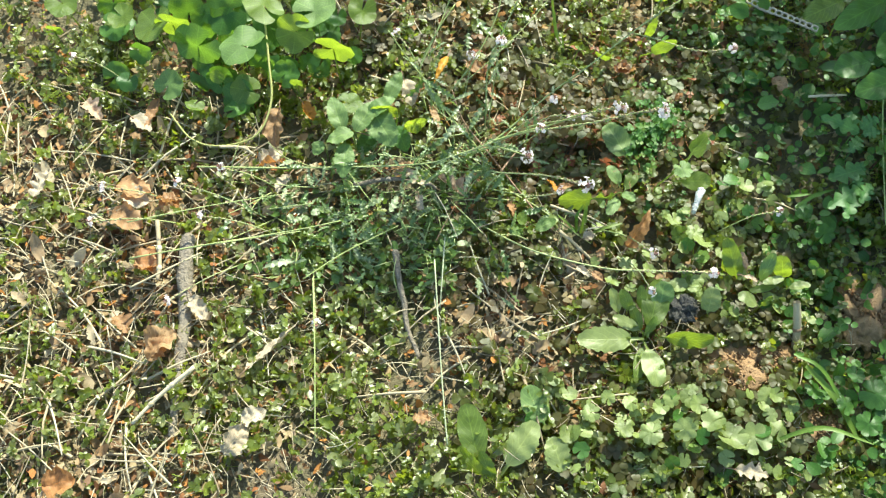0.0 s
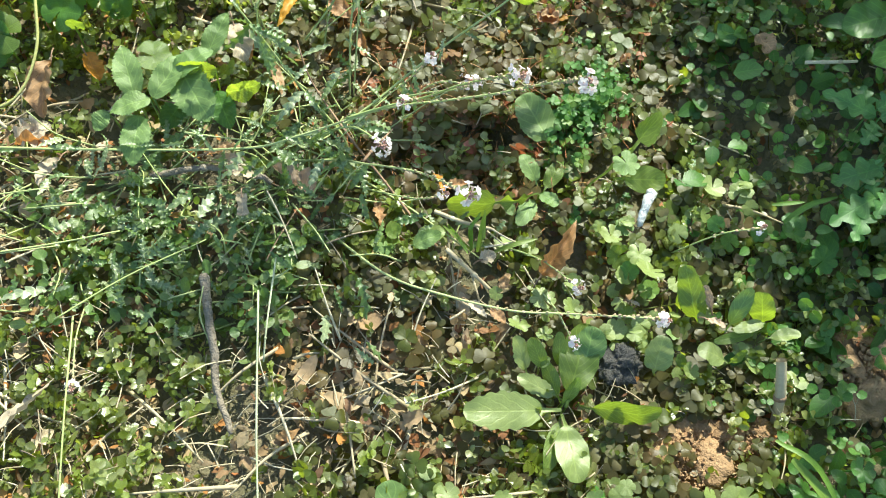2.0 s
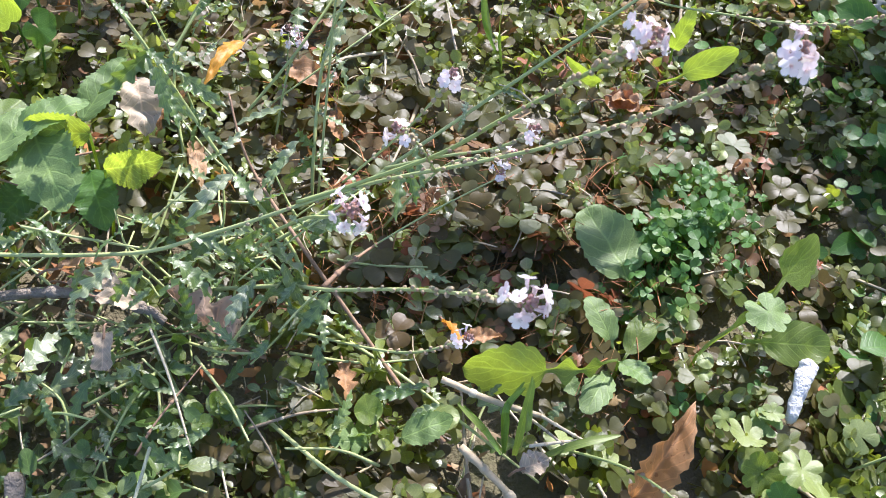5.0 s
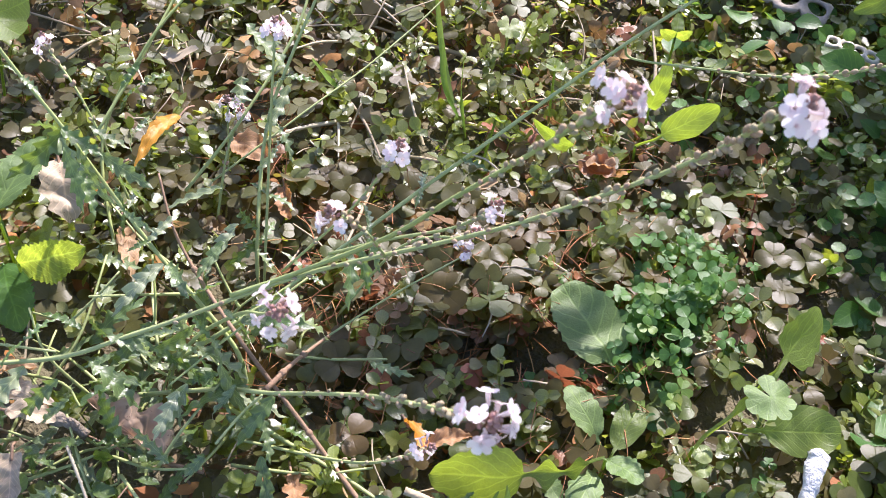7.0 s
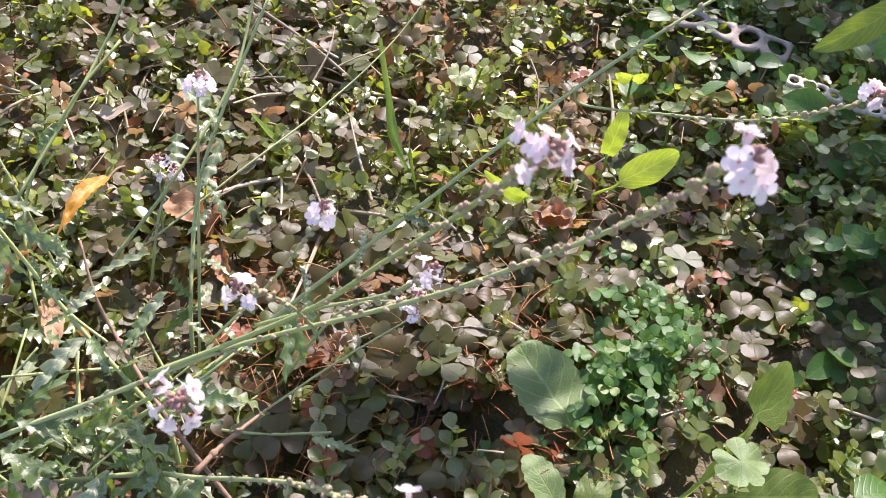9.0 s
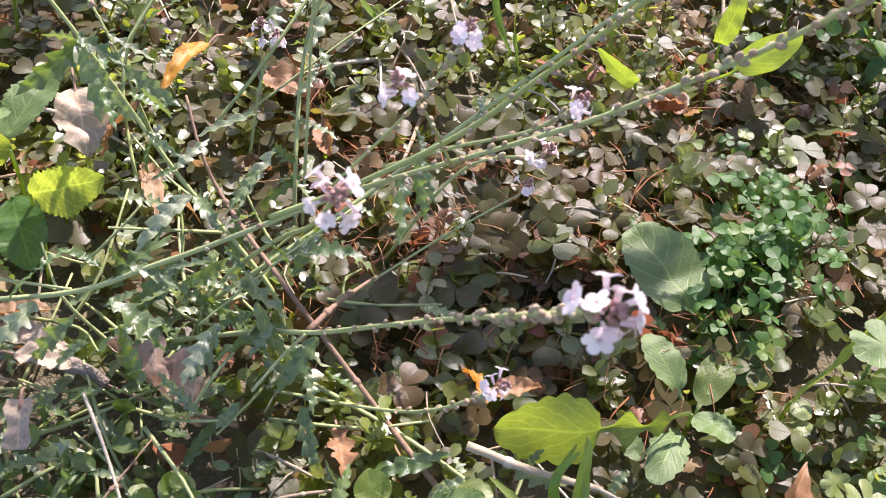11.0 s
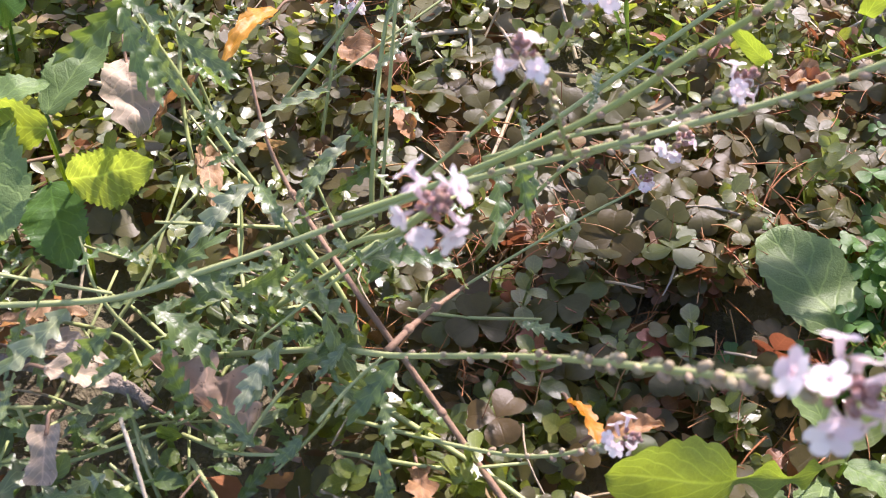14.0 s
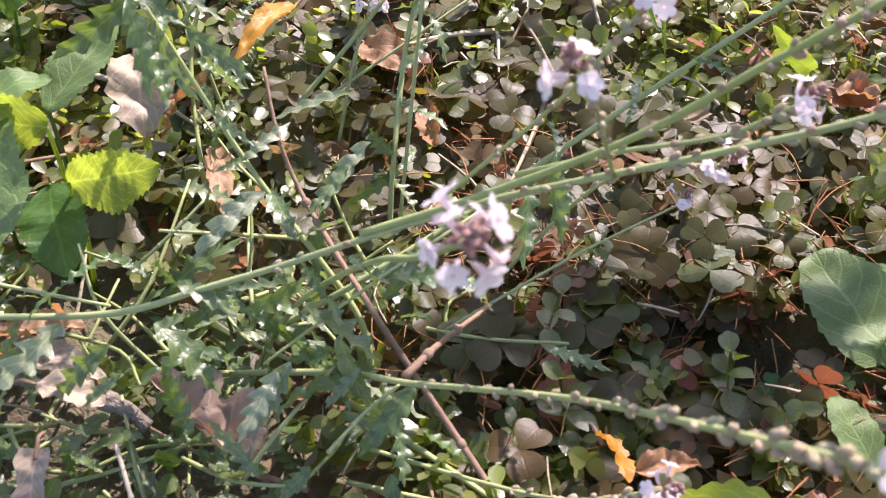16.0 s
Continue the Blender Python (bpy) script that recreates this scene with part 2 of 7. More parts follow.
M_BROWNLEAF = leaf_mat("brown_leaf", [(0.20, 0.14, 0.06), (0.28, 0.19, 0.08), (0.15, 0.10, 0.05), (0.42, 0.32, 0.17), (0.36, 0.18, 0.05)], (0.5, 0.24, 0.05), 0.28, 0.55, 3, 0.2, 0.35)
M_RED = leaf_mat("red_leaf", [(0.30, 0.09, 0.045), (0.28, 0.13, 0.05), (0.20, 0.10, 0.045), (0.24, 0.15, 0.06)], (0.5, 0.14, 0.05), 0.3, 0.45, 5, 0.2)


# ---- mesh tools ----
class Build:
    """Gathers vertices, faces and UVs and makes one mesh of them."""

    def __init__(self):
        self.v, self.f, self.uv, self.n = [], [], [], 0

    def add(self, v, f, uv=None):
        v = np.asarray(v, float)
        self.v.append(v)
        self.f += [tuple(int(i) + self.n for i in q) for q in f]
        self.uv.append(np.zeros((len(v), 2)) if uv is None else np.asarray(uv, float))
        self.n += len(v)

    def mesh(self, name, mat, smooth=True):
        me = bpy.data.meshes.new(name)
        v, uv = np.concatenate(self.v), np.concatenate(self.uv)
        me.from_pydata(v.tolist(), [], self.f)
        lay = me.uv_layers.new(name="UVMap")
        idx = np.empty(len(me.loops), np.int32)
        me.loops.foreach_get("vertex_index", idx)
        lay.data.foreach_set("uv", uv[idx].astype(np.float32).ravel())
        if smooth:
            me.polygons.foreach_set("use_smooth", np.ones(len(me.polygons), bool))
        me.materials.append(mat)
        return me


ORIGIN = {}


def part(name, data, mat, parent, label="", smooth=True):
    """One mesh object under a thing or a part. data: a Build or a ready mesh, in world coordinates."""
    me = data.mesh(name, mat, smooth) if isinstance(data, Build) else data
    ob = new(name, me)
    ob.parent = parent
    if parent.name in ORIGIN:
        ob.matrix_parent_inverse = Matrix.Translation(-ORIGIN[parent.name])
    if label:
        ob["label"] = label
    return ob


def thing(name, place, label, category, group="", kind=""):
    ob = new(name)
    ob.location, ob.empty_display_size = place, 0.02
    ORIGIN[ob.name] = Vector(place)
    return tagged(ob, label, category, group, kind)


def spline(pts, per=6):
    """A smooth line through points (Catmull-Rom)."""
    p = np.asarray(pts, float)
    p = np.vstack([2 * p[0] - p[1], p, 2 * p[-1] - p[-2]])
    out = []
    for i in range(1, len(p) - 2):
        for k in range(per):
            s = k / per
            out.append(0.5 * (2 * p[i] + (p[i + 1] - p[i - 1]) * s + (2 * p[i - 1] - 5 * p[i] + 4 * p[i + 1] - p[i + 2]) * s**2 + (3 * p[i] - p[i - 1] - 3 * p[i + 1] + p[i + 2]) * s**3))
    return np.array(out + [p[-2]])


def frame_of(d):
    d = np.asarray(d, float) / (np.linalg.norm(d) + 1e-12)
    a = np.cross(d, (0, 0, 1.0)) if abs(d[2]) < 0.95 else np.cross(d, (1.0, 0, 0))
    a /= np.linalg.norm(a)
    return d, a, np.cross(a, d)


def tube(b, line, r0, r1, sides=6, wob=0.0, cap=True):
    line = np.asarray(line, float)
    n = len(line)
    v, uv = [], []
    for i, p in enumerate(line):
        d, a, c = frame_of(line[min(i + 1, n - 1)] - line[max(i - 1, 0)])
        r = r0 + (r1 - r0) * i / (n - 1)
        for k in range(sides):
            th = 2 * math.pi * k / sides
            rr = r * (1 + wob * rng.normal())
            v.append(p + rr * (math.cos(th) * a + math.sin(th) * c))
            uv.append((i / (n - 1), k / sides))
    f = [(i * sides + k, i * sides + (k + 1) % sides, (i + 1) * sides + (k + 1) % sides, (i + 1) * sides + k) for i in range(n - 1) for k in range(sides)]
    if cap:
        f += [tuple(range(sides))[::-1], tuple((n - 1) * sides + k for k in range(sides))]
    b.add(v, f, uv)


def ball(b, c, r, d=(0, 0, 1), stretch=1.0, seg=6, rings=4):
    d, a, e = frame_of(d)
    v = [np.asarray(c) - d * r * stretch]
    for i in range(1, rings):
        ph = math.pi * i / rings
        for k in range(seg):
            th = 2 * math.pi * k / seg
            v.append(np.asarray(c) + d * (-math.cos(ph) * r * stretch) + math.sin(ph) * r * (math.cos(th) * a + math.sin(th) * e))
    v.append(np.asarray(c) + d * r * stretch)
    f = [(0, 1 + (k + 1) % seg, 1 + k) for k in range(seg)]
    f += [(1 + i * seg + k, 1 + i * seg + (k + 1) % seg, 1 + (i + 1) * seg + (k + 1) % seg, 1 + (i + 1) * seg + k) for i in range(rings - 2) for k in range(seg)]
    z = 1 + (rings - 2) * seg
    f += [(z + k, z + (k + 1) % seg, len(v) - 1) for k in range(seg)]
    b.add(v, f)


# leaf outlines: half width against the way along the blade
def oval(s):
    return math.sin(math.pi * min(1, max(0, s)) ** 0.9) ** 0.6


def spoon(s):
    return 0.10 + 0.0 * s if s < 0.32 else max(0.0, 0.10 + 0.9 * math.sin(math.pi * ((s - 0.32) / 0.68) ** 0.8) ** 0.6) if s < 0.995 else 0.0


def lance(s):
    return math.sin(math.pi * s**0.7) ** 0.9


def lobed(s):
    return oval(s) * (0.34 + 0.66 * abs(math.sin(math.pi * 4.5 * s)) ** 0.5)


def saw(s):
    return oval(s) * (1.0 + 0.17 * ((s * 9) % 1.0 - 0.5))


def oak(s):
    """Rounded lobes cut deep to the rib, broader towards the tip."""
    return 0.07 + 1.25 * math.sin(math.pi * min(1.0, 0.08 + 0.9 * s)) ** 0.7 * (0.26 + 0.74 * abs(math.sin(math.pi * (3.6 * s + 0.1))) ** 0.55) if s < 0.985 else 0.0


def heart(s):
    return 1.05 * math.sin(math.pi * min(1.0, 0.12 + 0.88 * s)) ** 0.55 * (1 - 0.25 * s) * (1 - 0.07 * abs(math.sin(math.pi * 7.5 * s)) ** 3) if s < 0.995 else 0.0


def paddle(s):
    if s < 0.5:
        return 0.07 + 0.42 * math.exp(-(((s - 0.37) / 0.045) ** 2)) + 0.34 * math.exp(-(((s - 0.19) / 0.045) ** 2))
    q = (s - 0.5) / 0.5
    return (0.10 + 0.92 * math.sin(math.pi * q**0.75) ** 0.55) * (1 - 0.13 * abs(math.sin(math.pi * 5.5 * q)) ** 3) if q < 0.995 else 0.0


def slab(s):
    return 0.8 + 0.1 * math.sin(9 * s) if s < 0.99 else 0.7


def lobed2(s):
    return oval(s) * (0.32 + 0.74 * abs(math.sin(math.pi * 3.6 * s + 0.3)) ** 0.8)


def saw2(s):
    return 2.35 * (s + 0.01) ** 0.55 * max(0.0, 1 - s) ** 0.75 * (1.0 + 0.16 * (0.5 - (s * 14) % 1.0))


def crenate(s):
    """A short stalk, then a blade broadest past the middle, with round teeth."""
    if s < 0.22:
        return 0.10 + 0.25 * max(0.0, s - 0.12)
    q = (s - 0.22) / 0.78
    return (0.13 + 0.87 * math.sin(math.pi * (0.02 + 0.96 * q**0.95)) ** 0.6) * (1 - 0.13 * abs(math.sin(math.pi * 6 * q)) ** 3 * min(1.0, 3 * q)) if q < 0.995 else 0.12


def smooth_spoon(s):
    if s < 0.2:
        return 0.09 + 0.4 * max(0.0, s - 0.1)
    q = (s - 0.2) / 0.8
    return 0.12 + 0.88 * math.sin(math.pi * (0.02 + 0.96 * q)) ** 0.6 if q < 0.995 else 0.10


def toothed_heart(s):
    """Broad towards a blunt base, narrowing to a rounded tip, with shallow teeth."""
    if s < 0.10:
        return 0.08 + 1.2 * s
    q = (s - 0.10) / 0.90
    return (0.20 + 0.80 * math.sin(math.pi * (0.06 + 0.92 * q**0.85)) ** 0.55) * (1 + 0.10 * (0.5 - (q * 8) % 1.0) * min(1.0, 4 * q)) if q < 0.995 else 0.2


def arrow_leaf(s):
    """A winged stalk with a few teeth, and a broad arrow-shaped end lobe."""
    if s < 0.66:
        return 0.09 + 0.08 * s + 0.14 * math.exp(-(((s - 0.32) / 0.04) ** 2)) + 0.20 * math.exp(-(((s - 0.50) / 0.045) ** 2))
    q = (s - 0.66) / 0.34
    return (0.16 + 0.84 * math.sin(math.pi * (0.05 + 0.93 * q**0.62)) ** 0.7) * (1 + 0.20 * (0.5 - (q * 4) % 1.0)) if q < 0.99 else 0.15


def blade(L, W, shape, n=10, m=2, fold=0.15, droop=0.2, wave=0.0, tip=None, curl=0.0, arch=0.0, sweep=0.0):
    """A leaf from the origin along +x, face up: vertices, faces, UVs."""
    v, uv = [], []
    lat = np.linspace(-1, 1, 2 * m + 1)
    ph = rng.uniform(0, 6.28)
    for i in range(n + 1):
        s = i / n
        w = shape(s) * W / 2
        for q in lat:
            x = s * L
            if tip is not None:
                x = s * L * (1 - tip * (1 - abs(q)) ** 1.5 * s**3 - 0.22 * abs(q) ** 3 * s)
            y = q * w
            x += sweep * abs(y) * (1 - s)
            z = fold * abs(y) - droop * L * s * s + wave * W * math.sin(ph + s * 9) * abs(q) + curl * (y * y) / max(W, 1e-6) + arch * L * 4 * s * (1 - s)
            v.append((x, y, z))
            uv.append((s, 0.5 + 0.5 * q))
    k = 2 * m + 1
    f = [(i * k + j, (i + 1) * k + j, (i + 1) * k + j + 1, i * k + j + 1) for i in range(n) for j in range(k - 1)]
    return np.array(v), f, np.array(uv)


def pinnate(L, W, k=4, fold=0.3, droop=0.3, curl=0.3):
    """A wrinkled leaf with k coarse forward teeth a side, from the origin along +x: vertices, faces, UVs."""
    v, uv, n = [], [], 6 * k
    lat = (-1.0, -0.6, 0.0, 0.6, 1.0)
    o, cut_in = rng.uniform(0, 60, 2), rng.uniform(0.50, 0.78)
    for i in range(n + 1):
        s = i / n
        full = 0.10 + 0.95 * math.sin(math.pi * min(1.0, 0.03 + 0.93 * s**0.8)) ** 0.8 if s < 0.99 else 0.0
        for q in lat:
            ph = (k * s + 0.25 + 0.2 * math.copysign(1, q)) % 1.0
            tooth = (ph / 0.72) ** 1.2 if ph < 0.72 else (1 - ph) / 0.28
            y = q * W / 2 * full * (1 - cut_in * (1 - tooth))
            x = 0.92 * L * s + 0.30 * abs(y) * tooth + (0.08 * L if i == n else 0.0)
            z = fold * abs(y) - droop * x * x / L + curl * y * y / W
            z += 0.10 * W * noise.noise(Vector((x * 5 / W + o[0], y * 5 / W, o[1]))) + 0.10 * W * math.sin(2 * math.pi * k * s) * abs(q)
            v.append((x, y + 0.10 * L * s * s * math.sin(o[0]), z))
            uv.append((s, 0.5 + 0.5 * q))
    f = [(i * 5 + j, (i + 1) * 5 + j, (i + 1) * 5 + j + 1, i * 5 + j + 1) for i in range(n) for j in range(4)]
    return np.array(v), f, np.array(uv)


EDGE = ((0.0, 0.0), (0.10, 0.14), (0.27, 0.37), (0.48, 0.54), (0.70, 0.58), (0.88, 0.50), (0.975, 0.34), (1.0, 0.17), (0.93, 0.0))


def heartlet(L, fold=0.15, arch=0.1, wide=1.0, lat=(-1.0, -0.55, 0.0, 0.55, 1.0)):
    """A notched leaflet from the origin along +x: vertices, faces, UVs."""
    v, uv, k = [], [], len(lat)
    for ex, ey in EDGE:
        mx = min(ex, 0.93)
        for q in lat:
            x, y = L * (mx + (ex - mx) * abs(q)), L * ey * q * wide
            v.append((x, y, fold * abs(y) - 0.9 * fold * y * y / L + arch * L * (ex - ex * ex) * 1.5))
            uv.append((ex, 0.5 + 0.5 * q))
    f = [(i * k + j, (i + 1) * k + j, (i + 1) * k + j + 1, i * k + j + 1) for i in range(len(EDGE) - 1) for j in range(k - 1)]
    return np.array(v), f, np.array(uv)


def palm(R, lobes=7, deep=0.14, gap=0.5, rings=3, cup=0.15):
    """A round leaf with rounded, toothed lobes and its stalk's notch at -x: vertices, faces, UVs."""
    seg = lobes * 8
    v, uv = [(0, 0, 0)], [(0, 0.5)]
    for j in range(1, rings + 1):
        g = j / rings
        for k in range(seg + 1):
            u = lobes * k / seg
            th = -math.pi + gap / 2 + (2 * math.pi - gap) * k / seg
            lobe = abs(math.sin(math.pi * u)) ** 0.6
            tooth = abs(math.sin(3 * math.pi * u)) ** 0.7
            r = R * g * (1 - g**2 * (1.7 * deep * (1 - lobe) + 0.4 * deep * (1 - tooth)))
            v.append((r * math.cos(th), r * math.sin(th), cup * r * r / R + 0.07 * r * g * (lobe - 0.6) + 0.05 * R * g * math.sin(2 * th + R * 900)))
            uv.append((g, u % 1.0))
    f = [(0, 1 + k, 2 + k) for k in range(seg)]
    f += [(1 + (j - 1) * (seg + 1) + k, 1 + j * (seg + 1) + k, 2 + j * (seg + 1) + k, 2 + (j - 1) * (seg + 1) + k) for j in range(1, rings) for k in range(seg)]
    return np.array(v), f, np.array(uv)


def turned(v, yaw=0.0, pitch=0.0, roll=0.0, at=(0, 0, 0), scale=1.0):
    """Vertices rolled about x, pitched up, turned about z (radians), scaled and moved."""
    m = np.array(Euler((roll, -pitch, yaw)).to_matrix())
    return np.asarray(v) * scale @ m.T + np.asarray(at)


def join(*pieces):
    v, f, uv, n = [], [], [], 0
    for a, b, c in pieces:
        v.append(a)
        f += [tuple(i + n for i in q) for q in b]
        uv.append(c)
        n += len(a)
    return np.concatenate(v), f, np.concatenate(uv)


def tied(pieces):
    """Pieces joined, with each one's base tied to the top of the stalk, which comes last."""
    v, f, uv = join(*pieces)
    n, top = 0, len(v)
    for a, _, _ in pieces[:-1]:
        f.append((n, top - 1, top - 2))
        n += len(a)
    return v, f, uv


def scatter(name, templates, rows, mat, label, category, smooth=True):
    """Many small pieces in one mesh. rows: template, x, y, z, yaw, pitch, roll, scale."""
    V, F, U, n = [], [], [], 0
    fa = [[np.array([q for q in t[1] if len(q) == k], np.int64).reshape(-1, k) for k in (3, 4)] for t in templates]
    tri, quad = [], []
    for ti, x, y, z, yaw, pit, rol, sc in rows:
        v, _, uv = templates[int(ti)]
        V.append(turned(v, yaw, pit, rol, (x, y, z), sc))
        U.append(uv)
        tri.append(fa[int(ti)][0] + n)
        quad.append(fa[int(ti)][1] + n)
        n += len(v)
    tri, quad = np.concatenate(tri), np.concatenate(quad)
    V, U = np.concatenate(V), np.concatenate(U)
    me = bpy.data.meshes.new(name)
    me.vertices.add(len(V))
    me.vertices.foreach_set("co", V.astype(np.float32).ravel())
    loops = np.concatenate([tri.ravel(), quad.ravel()]).astype(np.int32)
    me.loops.add(len(loops))
    me.loops.foreach_set("vertex_index", loops)
    me.polygons.add(len(tri) + len(quad))
    starts = np.concatenate([np.arange(len(tri)) * 3, len(tri) * 3 + np.arange(len(quad)) * 4]).astype(np.int32)
    me.polygons.foreach_set("loop_start", starts)
    me.polygons.foreach_set("use_smooth", np.ones(len(starts), bool))
    me.update(calc_edges=True)
    me.validate()
    lay = me.uv_layers.new(name="UVMap")
    idx = np.empty(len(me.loops), np.int32)
    me.loops.foreach_get("vertex_index", idx)
    lay.data.foreach_set("uv", U[idx].astype(np.float32).ravel())
    me.materials.append(mat)
    return tagged(new(name, me), label, category, "", "stuff")


# ---- ground ----
HOLE = (0.184, 0.123)


def gz(x, y):
    """Height of the soil."""
    z = 0.010 * noise.noise(Vector((x * 6, y * 6, 3.1))) + 0.006 * noise.noise(Vector((x * 22, y * 22, 7.7)))
    z += 0.002 * noise.noise(Vector((x * 90, y * 90, 1.7)))
    d2 = ((x - HOLE[0]) / 0.012) ** 2 + ((y - HOLE[1]) / 0.010) ** 2
    fade = 1.0 / (1.0 + max(0.0, math.hypot(x - 0.1, y - 0.1) - 1.2) ** 2)
    return z * fade - 0.004 - 0.030 * math.exp(-d2 * d2)


def axis(lo, hi, step, far):
    a = list(np.arange(lo, hi + 1e-6, step))
    s, out = step, []
    while a[-1] < far:
        s *= 1.35
        a.append(a[-1] + s)
    s = step
    while a[0] > -far:
        s *= 1.35
        a.insert(0, a[0] - s)
    return a


gx, gy = axis(-0.6, 0.85, 0.008, 60), axis(-0.45, 0.85, 0.008, 60)
gb = Build()
gv = [(x, y, gz(x, y)) for y in gy for x in gx]
nx = len(gx)
gb.add(gv, [(j * nx + i, j * nx + i + 1, (j + 1) * nx + i + 1, (j + 1) * nx + i) for j in range(len(gy) - 1) for i in range(nx - 1)])
ground = tagged(new("ground", gb.mesh("ground", M_SOIL)), "dark brown soil under a weedy lawn", "ground", "", "structure")


def step01(a, b, x):
    s = min(1.0, max(0.0, (x - a) / (b - a)))
    return s * s * (3 - 2 * s)


def patch(x, y, scale, seed):
    return 0.5 + 0.5 * noise.noise(Vector((x * scale, y * scale, seed)))


def dry(x, y):
    """How strawy the ground is: the left, and two bare patches."""
    near = 0.95 * math.exp(-(((x - 0.115) / 0.060) ** 4 + ((y + 0.065) / 0.052) ** 4))
    far = 0.5 * math.exp(-(((x - 0.06) / 0.08) ** 2 + ((y - 0.26) / 0.06) ** 2))
    side = 0.8 * math.exp(-(((x - 0.180) / 0.030) ** 4 + ((y + 0.010) / 0.050) ** 4))
    return max(step01(0.0, -0.22, x) * step01(0.15, 0.04, y), near, far, side)


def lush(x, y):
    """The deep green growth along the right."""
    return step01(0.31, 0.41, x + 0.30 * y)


def spots(n, want, box=(-0.5, 0.75, -0.4, 0.75)):
    """n places in a box, kept with the chance want(x, y)."""
    out = []
    while len(out) < n:
        x, y = rng.uniform(box[0], box[1]), rng.uniform(box[2], box[3])
        if rng.random() < want(x, y):
            out.append((x, y))
    return out


CLEAR = ((0.209, 0.134, 0.016), (0.208, 0.092, 0.011), (0.226, 0.092, 0.010), (0.223, 0.074, 0.010), (0.210, 0.063, 0.011), (0.168, 0.059, 0.018), (0.197, 0.069, 0.010), (0.262, 0.105, 0.011), (0.275, 0.118, 0.012), (0.287, 0.131, 0.013), (0.290, 0.093, 0.013), (0.288, 0.072, 0.010), (0.258, -0.030, 0.014), (0.215, -0.042, 0.012), (0.322, 0.015, 0.012), (0.050, 0.056, 0.014), (0.360, 0.012, 0.012), (0.374, 0.014, 0.013), (0.362, -0.001, 0.010), (0.342, -0.022, 0.013), (0.305, -0.027, 0.013), (0.240, -0.035, 0.013), (0.226, 0.000, 0.010), (0.212, -0.019, 0.009), (0.229, -0.024, 0.008), (0.244, -0.004, 0.009), (0.239, 0.039, 0.016), (0.181, 0.030, 0.018), (0.192, 0.006, 0.018), (0.291, 0.034, 0.012))
MOUNDS = ((0.336, -0.085, 0.0275), (0.362, -0.075, 0.017), (0.408, -0.131, 0.023), (0.455, -0.015, 0.032), (0.281, -0.033, 0.012))


def off_hole(x, y):
    """Keeps the small plants off the burrow, the soil heaps and the stone."""
    if ((x - HOLE[0]) / 0.016) ** 2 + ((y - HOLE[1] + 0.004) / 0.014) ** 2 < 1:
        return 0.0
    for mx, my, mr in CLEAR:
        if (x - mx) ** 2 + (y - my) ** 2 < mr * mr:
            return 0.12
    for mx, my, mr in MOUNDS:
        if (x - mx) ** 2 + (y - my) ** 2 < (0.9 * mr) ** 2:
            return 0.06
    return 1.0


# ---- carpets of small plants ----
def rows_for(places, ntemp, zlo, zhi, tilt, smin, smax):
    out = []
    for x, y in places:
        out.append((rng.integers(ntemp), x, y, gz(x, y) + rng.uniform(zlo, zhi), rng.uniform(0, 6.283), rng.normal(0.1, tilt), rng.normal(0, tilt), rng.uniform(smin, smax)))
    return out


def petal_oval(s):
    return 0.12 + 0.9 * math.sin(math.pi * min(1.0, 0.04 + 0.88 * s)) ** 0.7 if s < 0.99 else 0.12


def sprig(n=4):
    """A little shoot of paired oval leaves on a thin stalk."""
    ps, z = [], 0.0
    b = Build()
    lean = rng.normal(0, 0.25, 2)
    k = rng.integers(2, 5)
    for i in range(k):
        z = 0.004 + 0.005 * i
        yaw = rng.uniform(0, 3.14) + i * 1.57
        big = 0.0022 if k > 3 else 0.0
        for h in (0, math.pi):
            L = (rng.uniform(0.005, 0.0085) + big) * (1 - 0.12 * i)
            v, f, uv = blade(L, L * rng.uniform(0.62, 0.9), petal_oval, n, 1, 0.25, 0.12)
            ps.append((turned(v, yaw + h, rng.uniform(-0.1, 0.8), rng.normal(0, 0.35), (lean[0] * z, lean[1] * z, z)), f, uv))
    tube(b, [(0, 0, -0.008), (lean[0] * z, lean[1] * z, z)], 0.0005, 0.0004, 3, cap=False)
    ps.append((np.concatenate(b.v), b.f, np.concatenate(b.uv)))
    return tied(ps)


def trefoil(R, stalk=0.02, wide=1.0, fold=None, lat=(-1.0, -0.55, 0.0, 0.55, 1.0)):
    """Three notched leaflets on a stalk that comes up from below."""
    ps = []
    y0 = rng.uniform(0, 6.28)
    fold = rng.uniform(-0.15, 0.35) if fold is None else fold
    for k in range(3):
        v, f, uv = heartlet(R * rng.uniform(0.92, 1.05), fold + rng.normal(0, 0.05), rng.uniform(-0.1, 0.5), wide, lat)
        ps.append((turned(v, y0 + k * 2.094 + rng.normal(0, 0.07), rng.normal(-0.12, 0.14), rng.normal(0, 0.1)), f, uv))
    b = Build()
    e = rng.normal(0, 0.006, 2)
    tube(b, spline([(e[0], e[1], -stalk), (e[0] * 0.4, e[1] * 0.4, -stalk * 0.5), (0, 0, 0)], 3), 0.0005, 0.0004, 4, cap=False)
    ps.append((np.concatenate(b.v), b.f, np.concatenate(b.uv)))
    return tied(ps)


sprigs, plain_sprigs = [sprig() for _ in range(14)], [sprig(3) for _ in range(14)]
